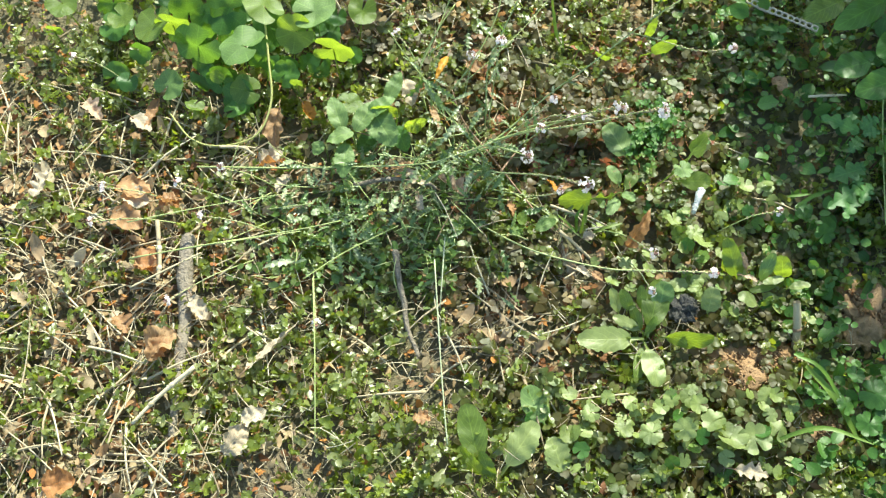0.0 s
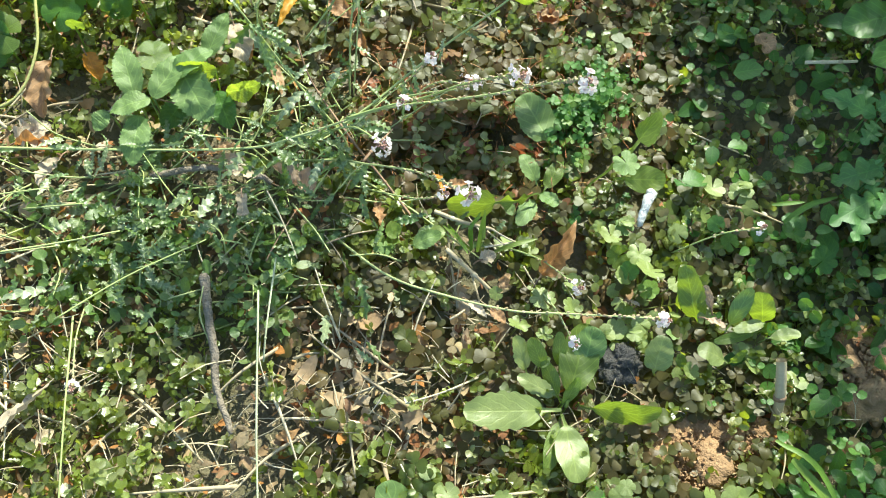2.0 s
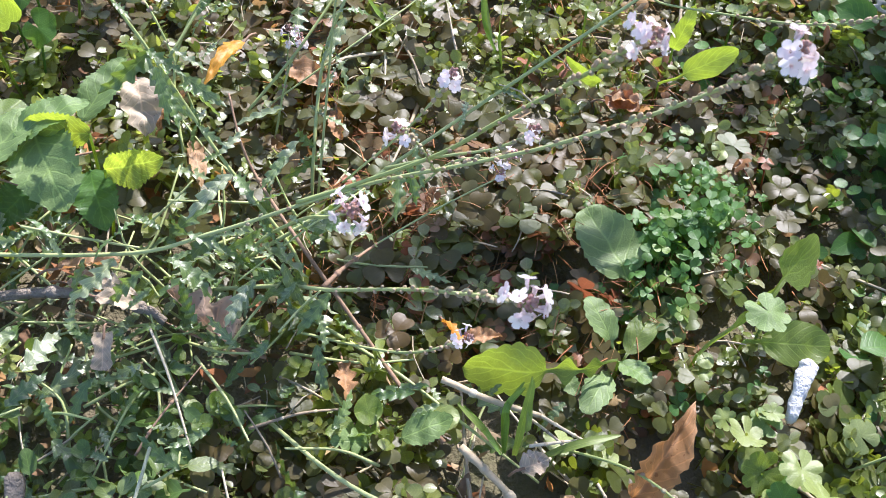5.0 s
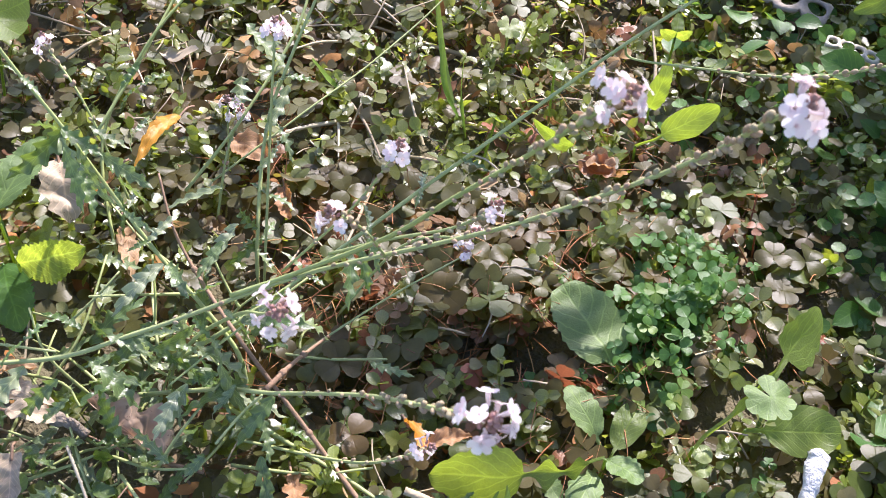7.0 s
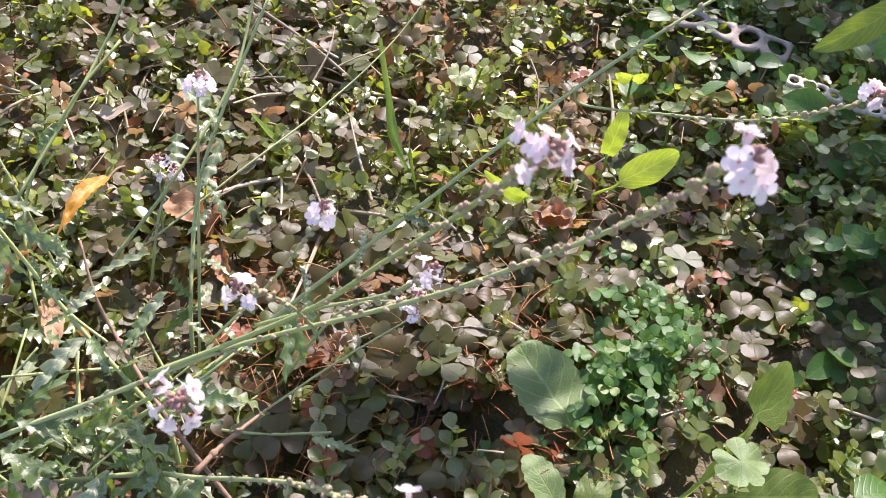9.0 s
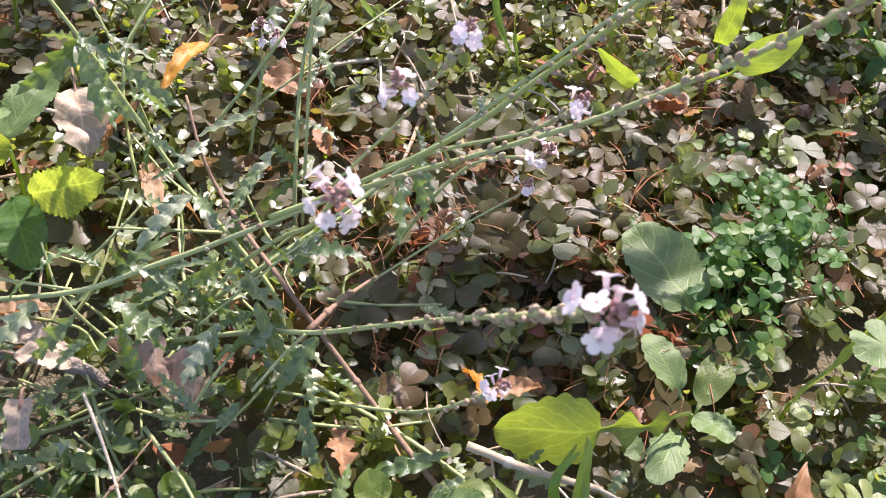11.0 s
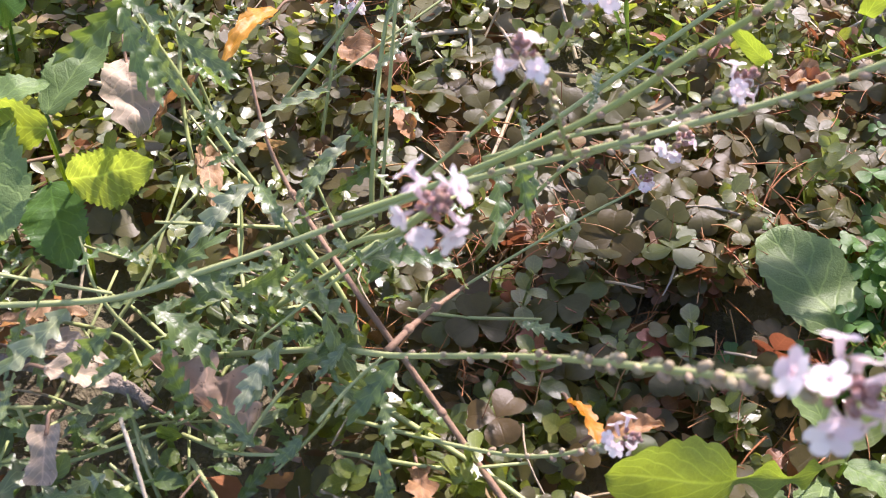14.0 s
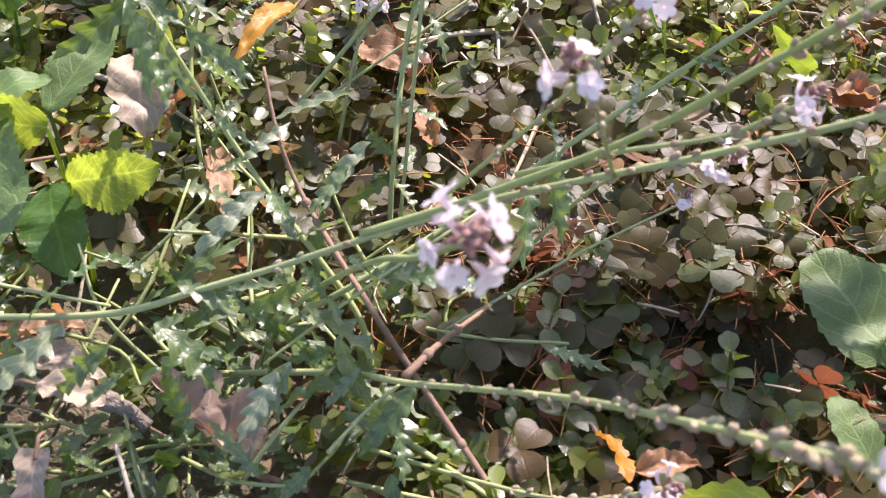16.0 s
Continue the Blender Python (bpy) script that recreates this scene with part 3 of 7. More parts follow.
def at_foot(x, y):
    """The vervain's foot, where its own leaves crowd out the rest."""
    return max(math.exp(-(((x - 0.045) / 0.055) ** 4 + ((y - 0.062) / 0.045) ** 4)), 0.6 * math.exp(-(((x + 0.02) / 0.09) ** 4 + ((y - 0.03) / 0.06) ** 4)), 0.6 * math.exp(-(((x - 0.055) / 0.050) ** 4 + ((y - 0.145) / 0.035) ** 4)))


def leafy(x, y):
    """The dark leafy growth below the vervain."""
    return math.exp(-(((x + 0.020 - 0.3 * y) / 0.085) ** 4 + ((y + 0.014) / 0.045) ** 4))


def green_patch(x, y):
    return math.exp(-(((x - 0.165 - 0.3 * (y - 0.255)) / 0.075) ** 4 + ((y - 0.260) / 0.055) ** 4))


def in_sorrel(x, y):
    return math.exp(-(((x - 0.17) / 0.10) ** 4 + ((y - 0.20) / 0.13) ** 4)) * (1 - 0.9 * green_patch(x, y))


pl = spots(13800, lambda x, y: off_hole(x, y) * (0.2 + 0.8 * max(green_patch(x, y), step01(0.3, 0.7, patch(x, y, 9, 2.0)))) * (1 - 0.1 * lush(x, y)) * (1 - 0.55 * in_sorrel(x, y)) * (1 - (0.45 if x < 0.02 else 0.75) * dry(x, y)) * (1 - 0.72 * at_foot(x, y)) * (1 - 0.6 * leafy(x, y)))
BEDS = tuple((x0, x0 + 0.12, y0, y0 + 0.14) for y0 in (-0.14, 0.0, 0.14, 0.28) for x0 in (-0.06, 0.06, 0.18, 0.30))
spr_mesh = []
for t3 in sprigs:
    b = Build()
    b.add(*t3)
    spr_mesh.append(b.mesh("sprig", M_CHICK))
def bed(name, label, meshes, mat, places, zlo, zhi, tilt, smin, smax, most, piece):
    """Plants of one kind side by side, split by beds; returns the places left over."""
    used = set()
    for x0, x1, y0, y1 in BEDS:
        here = [p for p in places if x0 <= p[0] < x1 and y0 <= p[1] < y1][:most]
        if len(here) < 12:
            continue
        used.update(here)
        plant = thing(name, ((x0 + x1) / 2, (y0 + y1) / 2, 0), label, name.replace("_", " "), name + " patches")
        for ti, x, y, z, yaw, pit, rol, sc in rows_for(here, len(meshes), zlo, zhi, tilt, smin, smax):
            ob = part(piece, meshes[int(ti)], mat, plant)
            ob.location, ob.rotation_euler, ob.scale = (x, y, z), (rol, -pit, yaw), (sc, sc, sc)
    return [p for p in places if p not in used]


pl = bed("chickweed", "low chickweed with small paired oval leaves", spr_mesh, M_CHICK, pl, 0.002, 0.018, 0.4, 0.5, 1.0, 130, "sprig")
scatter("small_leaf_carpet", plain_sprigs, rows_for(pl, 14, 0.0, 0.018, 0.5, 0.5, 1.1), M_CHICK, "carpet of tiny bright green oval leaves on soil", "ground cover")


def want_sorrel(x, y):
    return off_hole(x, y) * (1 - 0.96 * dry(x, y)) * (1 - 0.95 * at_foot(x, y)) * (1 - 0.8 * leafy(x, y)) * step01(-0.05, 0.10, x + 0.4 * (y - 0.1)) * (1 - 0.45 * step01(0.20, 0.30, y)) * (1 - 0.85 * green_patch(x, y)) * (0.2 + 0.8 * max(0.7 * in_sorrel(x, y), step01(0.35, 0.65, patch(x, y, 8, 5.0)))) * (1 - 0.75 * lush(x, y))


trefoils = [trefoil(rng.uniform(0.0080, 0.0105)) for _ in range(12)]
pl = spots(5200, want_sorrel)
tre_mesh = []
for t3 in trefoils:
    b = Build()
    b.add(*t3)
    tre_mesh.append(b.mesh("leaf", M_SORREL))
coarse = [trefoil(rng.uniform(0.0080, 0.0105), 0.02, 1.0, None, (-1.0, 0.0, 1.0)) for _ in range(12)]
rest = bed("wood_sorrel", "low wood sorrel with folded olive-brown trefoil leaves", tre_mesh, M_SORREL, pl, 0.007, 0.025, 0.24, 0.52, 0.98, 210, "leaf")
scatter("wood_sorrel_carpet", coarse, rows_for(rest, 12, 0.006, 0.024, 0.28, 0.52, 0.98), M_SORREL, "carpet of olive and purplish wood sorrel leaves", "ground cover")

# lush growth to the right
ovals = []
for k in range(10):
    L = rng.uniform(0.014, 0.024)
    if k < 4:
        ovals.append(blade(L, L * rng.uniform(0.6, 0.85), oval, 5, 1, 0.25, rng.uniform(0.1, 0.35), 0.02))
    else:
        a, c = palm(L * 0.27, 4, 0.03, 0.1, 1, 0.2), palm(L * 0.25, 4, 0.03, 0.1, 1, 0.2)
        ovals.append(join((turned(a[0], 0, 0.2, 0, (L * 0.3, 0, 0)), a[1], a[2]), (turned(c[0], 3.1, 0.2, 0.1, (-L * 0.28, 0.001, 0.001)), c[1], c[2])))
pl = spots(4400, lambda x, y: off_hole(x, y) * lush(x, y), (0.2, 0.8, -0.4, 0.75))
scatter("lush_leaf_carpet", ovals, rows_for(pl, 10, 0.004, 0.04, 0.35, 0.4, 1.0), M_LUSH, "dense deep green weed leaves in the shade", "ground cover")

# dry litter and straw
bits = []
for _ in range(10):
    L = rng.uniform(0.005, 0.015)
    bits.append(blade(L, L * rng.uniform(0.3, 0.7), [oval, lance, lobed][rng.integers(3)], 4, 1, rng.uniform(-0.4, 0.5), rng.uniform(-0.4, 0.5), 0.1, None, rng.uniform(-0.6, 0.6)))
pl = spots(19000, lambda x, y: off_hole(x, y) * (0.25 + 0.75 * max(dry(x, y), 0.4 * in_sorrel(x, y), step01(0.45, 0.7, patch(x, y, 7, 9.0)))) * (1 - 0.7 * lush(x, y)))
scatter("dry_litter", bits, rows_for(pl, 10, 0.001, 0.015, 0.4, 0.5, 1.25), M_LITTER, "scattered brown and orange dead leaf scraps", "leaf litter")

curls = []
for _ in range(8):
    L = rng.uniform(0.010, 0.026)
    curls.append(blade(L, L * rng.uniform(0.4, 0.75), [oval, lobed2, slab][rng.integers(3)], 8, 2, rng.uniform(-0.3, 0.6), rng.uniform(-0.6, 0.5), 0.14, None, rng.uniform(-1.2, 1.4)))
pl = spots(470, lambda x, y: off_hole(x, y) * dry(x, y), (-0.45, 0.3, -0.35, 0.36))
scatter("curled_scraps", curls, rows_for(pl, 8, 0.006, 0.018, 0.4, 0.6, 1.1), M_SCRAP, "curled buff and brown dead leaf pieces on straw", "leaf litter")

weed_leaves = []
for _ in range(10):
    L = rng.uniform(0.009, 0.017)
    v, f, uv = blade(L, L * rng.uniform(0.5, 0.75), crenate, 14, 2, rng.uniform(0.0, 0.4), rng.uniform(-0.2, 0.5), 0.05)
    b = Build()
    b.add(v, f, uv)
    weed_leaves.append(b.mesh("leaf", M_MINT))
for x0, x1 in ((-0.14, -0.05), (-0.05, 0.03), (0.03, 0.12)):
    plant = thing("leafy_weed", ((x0 + x1) / 2, -0.02, 0), "low leafy weed with dark green oval leaves", "weed", "leafy weeds")
    for ti, x, y, z, yaw, pit, rol, sc in rows_for(spots(170, leafy, (x0, x1, -0.10, 0.06)), 10, 0.006, 0.034, 0.45, 0.42, 0.85):
        ob = part("leaf", weed_leaves[int(ti)], M_MINT, plant)
        ob.location, ob.rotation_euler, ob.scale = (x, y, z), (rol, -pit, yaw), (sc, sc, sc)

straws = []
for _ in range(10):
    b = Build()
    L = rng.uniform(0.012, 0.065)
    bend = rng.normal(0, 0.04, 2) * L
    tube(b, spline([(0, 0, 0), (L * 0.5, bend[0], abs(bend[1])), (L, bend[0] * 0.4, 0.0)], 4), rng.uniform(0.0006, 0.0016), 0.0005, 5)
    straws.append((np.concatenate(b.v), b.f, np.concatenate(b.uv)))
pl = spots(1150, lambda x, y: off_hole(x, y) * (math.hypot(x - HOLE[0], y - HOLE[1]) > 0.075) * (0.06 + 0.94 * dry(x, y)) * (1 - 0.7 * lush(x, y)) * (1 - 0.8 * leafy(x, y)))
straw_mesh = []
for t3 in straws:
    b = Build()
    b.add(*t3)
    straw_mesh.append(b.mesh("straw", M_STRAW))
loose = [p for p in pl if -0.30 < p[0] < 0.25 and -0.2 < p[1] < 0.12][:200]
pl = [p for p in pl if p not in set(loose)]
for ti, x, y, z, yaw, pit, rol, sc in rows_for(loose, 10, 0.004, 0.018, 0.14, 0.6, 1.3):
    ob = tagged(new("straw", straw_mesh[int(ti)]), "broken dry straw lying over the weeds", "straw", "loose straws")
    ob.location, ob.rotation_euler, ob.scale = (x, y, z), (rol, -pit, yaw), (sc, sc, sc)
scatter("straw_bed", straws, rows_for(pl, 10, 0.003, 0.018, 0.16, 0.5, 1.2), M_STRAW, "broken dry straw stalks lying over the ground", "straw")

fibres = []
for _ in range(8):
    b = Build()
    L = rng.uniform(0.008, 0.03)
    bend = rng.normal(0, 0.07, 2) * L
    tube(b, spline([(0, 0, 0), (L * 0.5, bend[0], abs(bend[1])), (L, bend[0] * 0.2, 0.0)], 2), 0.0005, 0.0003, 3, cap=False)
    fibres.append((np.concatenate(b.v), b.f, np.concatenate(b.uv)))
pl = spots(5000, lambda x, y: off_hole(x, y) * (0.12 + 0.88 * max(dry(x, y), step01(0.1, -0.1, y), 0.1 * in_sorrel(x, y))) * (1 - 0.7 * lush(x, y)) * (1 - 0.8 * leafy(x, y)))
scatter("dry_grass", fibres, rows_for(pl, 8, 0.002, 0.022, 0.3, 0.6, 1.4), M_STRAW, "fine dry grass fibres among the weeds", "dry grass")


# ---- vervain ----
def petal_shape(s):
    return 0.30 + 0.70 * math.sin(math.pi * min(1.0, 0.12 + 0.66 * s)) ** 1.2 if s < 0.9 else 0.62 if s < 0.99 else 0.30


def petal_flower():
    """Five oblong petals flared round the mouth of a slender tube, opening along +z."""
    ps = []
    for k in range(5):
        L = 0.0026 * (1.2 if k == 0 else 1.0)
        v, f, uv = blade(L, 0.0025, petal_shape, 6, 1, -0.12, 0.20, 0.05)
        ps.append((turned(v, k * 1.2566, 0.35, 0, (0.0004 * math.cos(k * 1.2566), 0.0004 * math.sin(k * 1.2566), 0.0006)), f, uv))
    b = Build()
    tube(b, [(0.0006, 0, -0.0030), (0.0002, 0, -0.0014), (0, 0, 0.0008)], 0.0004, 0.0008, 6, cap=False)
    ps.append((np.concatenate(b.v), b.f, np.concatenate(b.uv)))
    return join(*ps)


fb = Build()
fb.add(*petal_flower())
FLOWER = fb.mesh("flower", M_PETAL)


def head(parent, at, way, n=10, size=1.0):
    """A flower head: brown calyx cluster with small lilac flowers round it."""
    d, a, c = frame_of(way)
    at = np.asarray(at, float)
    b = Build()
    for k in range(12):
        th, h = k * 2.4, k / 11
        r = 0.0018 * (1 - 0.75 * h) * size
        o = math.cos(th) * a + math.sin(th) * c
        ball(b, at + d * (0.0045 * h - 0.001) * size + o * r, 0.00065 * size, d + 0.8 * o, 1.6, 5, 4)
    hd = part("flower_head", b, M_CALYX, parent, "lilac-white flower cluster with brown calyxes")
    size *= 0.9
    gap, most = rng.uniform(0, 6.283), max(5, round(0.95 * n))
    for k in range(most):
        th = gap + 0.5 + 5.3 * ((k * 0.618 + rng.normal(0, 0.04)) % 1.0)
        o = math.cos(th) * a + math.sin(th) * c
        lift = rng.uniform(-0.25, 0.9)
        up = d * lift + o + Vector((0, 0, 0.2)) + np.array(rng.normal(0, 0.22, 3))
        p = at + o * rng.uniform(0.0030, 0.0058) * size * (1.05 - 0.3 * max(0, lift)) + d * (lift * 0.0034 - 0.0022) * size
        fl = part("flower", FLOWER, M_PETAL, hd)
        s = size * rng.uniform(0.66, 1.0)
        fl.matrix_local = Matrix.Translation(p) @ Vector(up).to_track_quat("Z", "X").to_matrix().to_4x4() @ Matrix.Rotation(rng.uniform(0, 6.28), 4, "Z") @ Matrix.Diagonal((s, s, s, 1))
    return hd


def stalk(parent, pts, r0=0.0011, r1=0.0007, buds=0.0, name="stem"):
    """A stem along pts; past the share buds of its length it bears seed buds."""
    line = spline(pts, 7)
    b = Build()
    tube(b, line, r0 * 0.74, r1 * 0.7, 7, 0.03)
    st = part(name, b, M_STEM, parent)
    if buds > 0:
        bb = Build()
        run = np.concatenate([[0], np.cumsum(np.linalg.norm(np.diff(line, axis=0), axis=1))])
        at, k = run[-1] * (1 - buds), 0
        while at < run[-1]:
            p = np.array([np.interp(at, run, line[:, q]) for q in range(3)])
            i = min(len(line) - 2, int(np.searchsorted(run, at)))
            d, a, c = frame_of(line[i + 1] - line[i])
            near_top = (at - run[-1] * (1 - buds)) / (run[-1] * buds)
            for h in range(1 + (k % 3 == 0)):
                th = k * 2.4 + h * 3.0
                o = math.cos(th) * a + math.sin(th) * c
                ball(bb, p + o * (r1 + 0.0001), 0.00047 + 0.0003 * rng.random() + 0.00034 * near_top, d + 0.5 * o, 1.6, 6, 4)
            at += 0.0056 - 0.0036 * near_top
            k += 1
        part("seed_spike", bb, M_BUD, st)["kind"] = "stuff"
    return st


def leaf_on(parent, at, yaw, L, W, shape=lobed, mat=None, pitch=0.1, roll=0.0, n=22, fold=0.25, droop=0.25, wave=0.06, name="leaf", label=""):
    b = Build()
    v, f, uv = pinnate(L * 0.9, W * 0.72, 4, fold * 0.6, droop, rng.uniform(-0.5, 0.8)) if shape is oak else blade(L, W, shape, n, 2, fold, droop, wave)
    b.add(turned(v, radians(yaw), pitch, roll, at), f, uv)
    return part(name, b, mat or M_GREY, parent, label)


vervain = thing("vervain", (0.07, 0.085, 0), "wiry grey-green vervain with tiny lilac flower heads", "wildflower", "vervains")
E_ = [(0.016, 0.061, 0.055), (0.056, 0.069, 0.070), (0.106, 0.082, 0.095), (0.147, 0.078, 0.125), (0.170, 0.074, 0.145), (0.200, 0.066, 0.180), (0.210, 0.046, 0.219)]
stalk(vervain, [(-0.19, 0.045, 0.03), (-0.10, 0.053, 0.035)] + E_, 0.0012, 0.0008, 0.45)
head(vervain, (0.210, 0.043, 0.222), (0.01, -0.02, 0.04), 9, 1.05)
stalk(vervain, [(0.085, 0.078, 0.085), (0.106, 0.082, 0.097), (0.133, 0.078, 0.125), (0.149, 0.073, 0.150), (0.164, 0.062, 0.180), (0.177, 0.045, 0.216)], 0.0011, 0.0008, 0.6)
head(vervain, (0.178, 0.043, 0.219), (0.01, -0.02, 0.03), 9)
stalk(vervain, [(0.03, 0.075, 0.012), (0.078, 0.070, 0.040), (0.099, 0.063, 0.055), (0.112, 0.056, 0.070), (0.135, 0.038, 0.105), (0.161, 0.002, 0.164)], 0.0012, 0.0008, 0.6)
head(vervain, (0.162, -0.001, 0.168), (0.02, -0.03, 0.06), 11, 1.1)
stalk(vervain, [(0.086, 0.063, 0.020), (0.120, 0.053, 0.035), (0.137, 0.044, 0.055), (0.151, 0.039, 0.077)], 0.0008, 0.0006, 0.5)
head(vervain, (0.152, 0.038, 0.081), (0.03, -0.01, 0.03), 6, 0.8)
stalk(vervain, [(0.06, 0.085, 0.03), (0.09, 0.102, 0.050), (0.135, 0.148, 0.065), (0.164, 0.167, 0.085), (0.21, 0.205, 0.108), (0.26, 0.24, 0.13), (0.30, 0.27, 0.14)], 0.0012, 0.0008, 0.3)
stalk(vervain, [(0.205, 0.202, 0.104), (0.211, 0.210, 0.092), (0.232, 0.200, 0.100), (0.261, 0.178, 0.120), (0.284, 0.171, 0.135), (0.288, 0.168, 0.143)], 0.0007, 0.0006, 0.7)
head(vervain, (0.289, 0.167, 0.144), (0.03, -0.01, 0.02), 8)
stalk(vervain, [(0.085, 0.085, 0.015), (0.078, 0.095, 0.030), (0.049, 0.114, 0.050), (0.035, 0.122, 0.065), (0.015, 0.133, 0.090), (-0.002, 0.141, 0.110), (-0.02, 0.15, 0.135)], 0.0012, 0.0008)
stalk(vervain, [(0.025, 0.126, 0.015), (0.008, 0.171, 0.043), (0.02, 0.20, 0.07), (0.035, 0.225, 0.085)], 0.0010, 0.0008)
stalk(vervain, [(0.079, 0.128, 0.005), (0.077, 0.140, 0.035), (0.074, 0.174, 0.060), (0.081, 0.190, 0.085), (0.095, 0.215, 0.12)], 0.0012, 0.0008)
stalk(vervain, [(0.053, 0.178, 0.0), (0.053, 0.188, 0.020), (0.055, 0.190, 0.056)], 0.0006, 0.0005)
head(vervain, (0.055, 0.190, 0.058), (0.0, 0.0, 0.04), 6, 0.8)
stalk(vervain, [(0.081, 0.131, 0.02), (0.081, 0.153, 0.080), (0.082, 0.163, 0.118)], 0.0008, 0.0006)
head(vervain, (0.082, 0.164, 0.121), (0.0, 0.01, 0.04), 8)
stalk(vervain, [(0.055, 0.080, 0.005), (0.060, 0.082, 0.030), (0.070, 0.084, 0.050), (0.088, 0.075, 0.080), (0.101, 0.056, 0.110), (0.112, 0.030, 0.150)], 0.0011, 0.0008)
head(vervain, (0.113, 0.027, 0.155), (0.02, -0.04, 0.06), 9, 1.1)
stalk(vervain, [(0.114, 0.088, 0.100), (0.132, 0.089, 0.110), (0.150, 0.090, 0.118), (0.160, 0.090, 0.128)], 0.0008, 0.0006, 0.7)
head(vervain, (0.161, 0.089, 0.131), (0.02, 0.0, 0.03), 4, 0.9)
stalk(vervain, [(0.132, 0.080, 0.113), (0.127, 0.070, 0.135), (0.123, 0.055, 0.158)], 0.0006, 0.0005, 0.8)
head(vervain, (0.121, 0.051, 0.163), (-0.01, -0.01, 0.04), 4, 0.85)
stalk(vervain, [(0.10, 0.085, 0.092), (0.12, 0.09, 0.12), (0.131, 0.094, 0.140)], 0.0006, 0.0005, 0.7)
head(vervain, (0.132, 0.094, 0.144), (0.01, 0.0, 0.04), 5, 0.9)
stalk(vervain, [(0.10, 0.10, 0.02), (0.13, 0.125, 0.03), (0.156, 0.143, 0.039)], 0.0006, 0.0005)
head(vervain, (0.157, 0.144, 0.042), (0.02, 0.01, 0.03), 5, 0.8)
stalk(vervain, [(0.08, 0.075, 0.02), (0.126, 0.052, 0.025), (0.155, 0.036, 0.024), (0.19, 0.02, 0.015)], 0.0011, 0.0007)

for at, yaw, L in (((0.05, 0.075, 0.03), 200, 0.028), ((0.06, 0.08, 0.04), -40, 0.024), ((0.07, 0.085, 0.05), 100, 0.024), ((0.08, 0.075, 0.05), -70, 0.028), ((0.045, 0.07, 0.03), 250, 0.026),
                   ((0.02, 0.13, 0.085), -60, 0.028), ((0.015, 0.133, 0.09), -100, 0.030), ((0.05, 0.112, 0.05), -110, 0.030), ((0.052, 0.112, 0.05), -50, 0.024), ((0.077, 0.142, 0.04), 150, 0.024)):
    leaf_on(vervain, at, yaw + 10 * rng.normal(), L * 0.9, L * 0.42, oak, M_GREY, rng.normal(0, 0.35), rng.normal(0, 0.6), 40, 0.4, 0.35, 0.2)
for at, yaw, L in (((0.1, 0.09, 0.06), 20, 0.024), ((0.09, 0.07, 0.045), 200, 0.030), ((0.1, 0.065, 0.05), 240, 0.024), ((0.04, 0.065, 0.055), -30, 0.026), ((0.06, 0.07, 0.06), 15, 0.022),
                   ((0.03, 0.06, 0.05), 230, 0.024), ((0.02, 0.06, 0.055), 265, 0.028), ((0.085, 0.085, 0.06), 30, 0.024), ((0.095, 0.08, 0.07), -20, 0.020)):
    leaf_on(vervain, at, yaw + 10 * rng.normal(), L * 0.9, L * 0.42, oak, M_GREY, rng.normal(0, 0.35), rng.normal(0, 0.6), 40, 0.4, 0.35, 0.2)

# small leaves in pairs up the stems
for a, e, n in (((0.049, 0.114, 0.050), (-0.002, 0.141, 0.110), 5), ((0.078, 0.138, 0.030), (0.081, 0.190, 0.085), 5), ((0.025, 0.126, 0.015), (0.02, 0.20, 0.07), 4), ((0.056, 0.069, 0.070), (-0.10, 0.053, 0.035), 7), ((0.09, 0.102, 0.050), (0.164, 0.167, 0.085), 4), ((0.06, 0.082, 0.030), (0.088, 0.075, 0.080), 4), ((0.09, 0.066, 0.048), (0.03, 0.075, 0.012), 4)):
    for k in range(n):
        p = np.array(a) + (np.array(e) - a) * (k + rng.uniform(0.2, 0.8)) / n
        yaw = rng.uniform(0, 360)
        for h in (0, 170):
            L = rng.uniform(0.009, 0.018)
            leaf_on(vervain, tuple(p), yaw + h, L, L * 0.40, oak, M_GREY, rng.uniform(-0.3, 0.7), rng.normal(0, 0.6), 28, 0.4, 0.4, 0.2)
# leaves at the vervain's foot
toothed = []
for _ in range(14):
    L = rng.uniform(0.010, 0.022)
    toothed.append(pinnate(L, L * rng.uniform(0.26, 0.44), rng.integers(3, 6), rng.uniform(0.0, 0.5), rng.uniform(-0.4, 0.9), rng.uniform(-0.6, 0.6)))


def want_toothed(x, y):
    a = math.exp(-(((x - 0.05) / 0.04) ** 2 + ((y - 0.075) / 0.04) ** 2))
    b = math.exp(-(((x - 0.0) / 0.10) ** 2 + ((y - 0.03) / 0.05) ** 2))
    return max(a, 0.8 * b, 0.35 * leafy(x, y))


too_mesh = []
for t3 in toothed:
    b = Build()
    b.add(*t3)
    too_mesh.append(b.mesh("leaf", M_GREY))
for ti, x, y, z, yaw, pit, rol, sc in rows_for(spots(270, want_toothed, (-0.2, 0.2, -0.1, 0.2)), 14, 0.010, 0.046, 0.48, 0.7, 1.25):
    ob = part("leaf", too_mesh[int(ti)], M_GREY, vervain)
    ob.location, ob.rotation_euler, ob.scale = (x, y, z), (rol - 0.3, -pit, yaw), (sc, sc, sc)
b = Build()
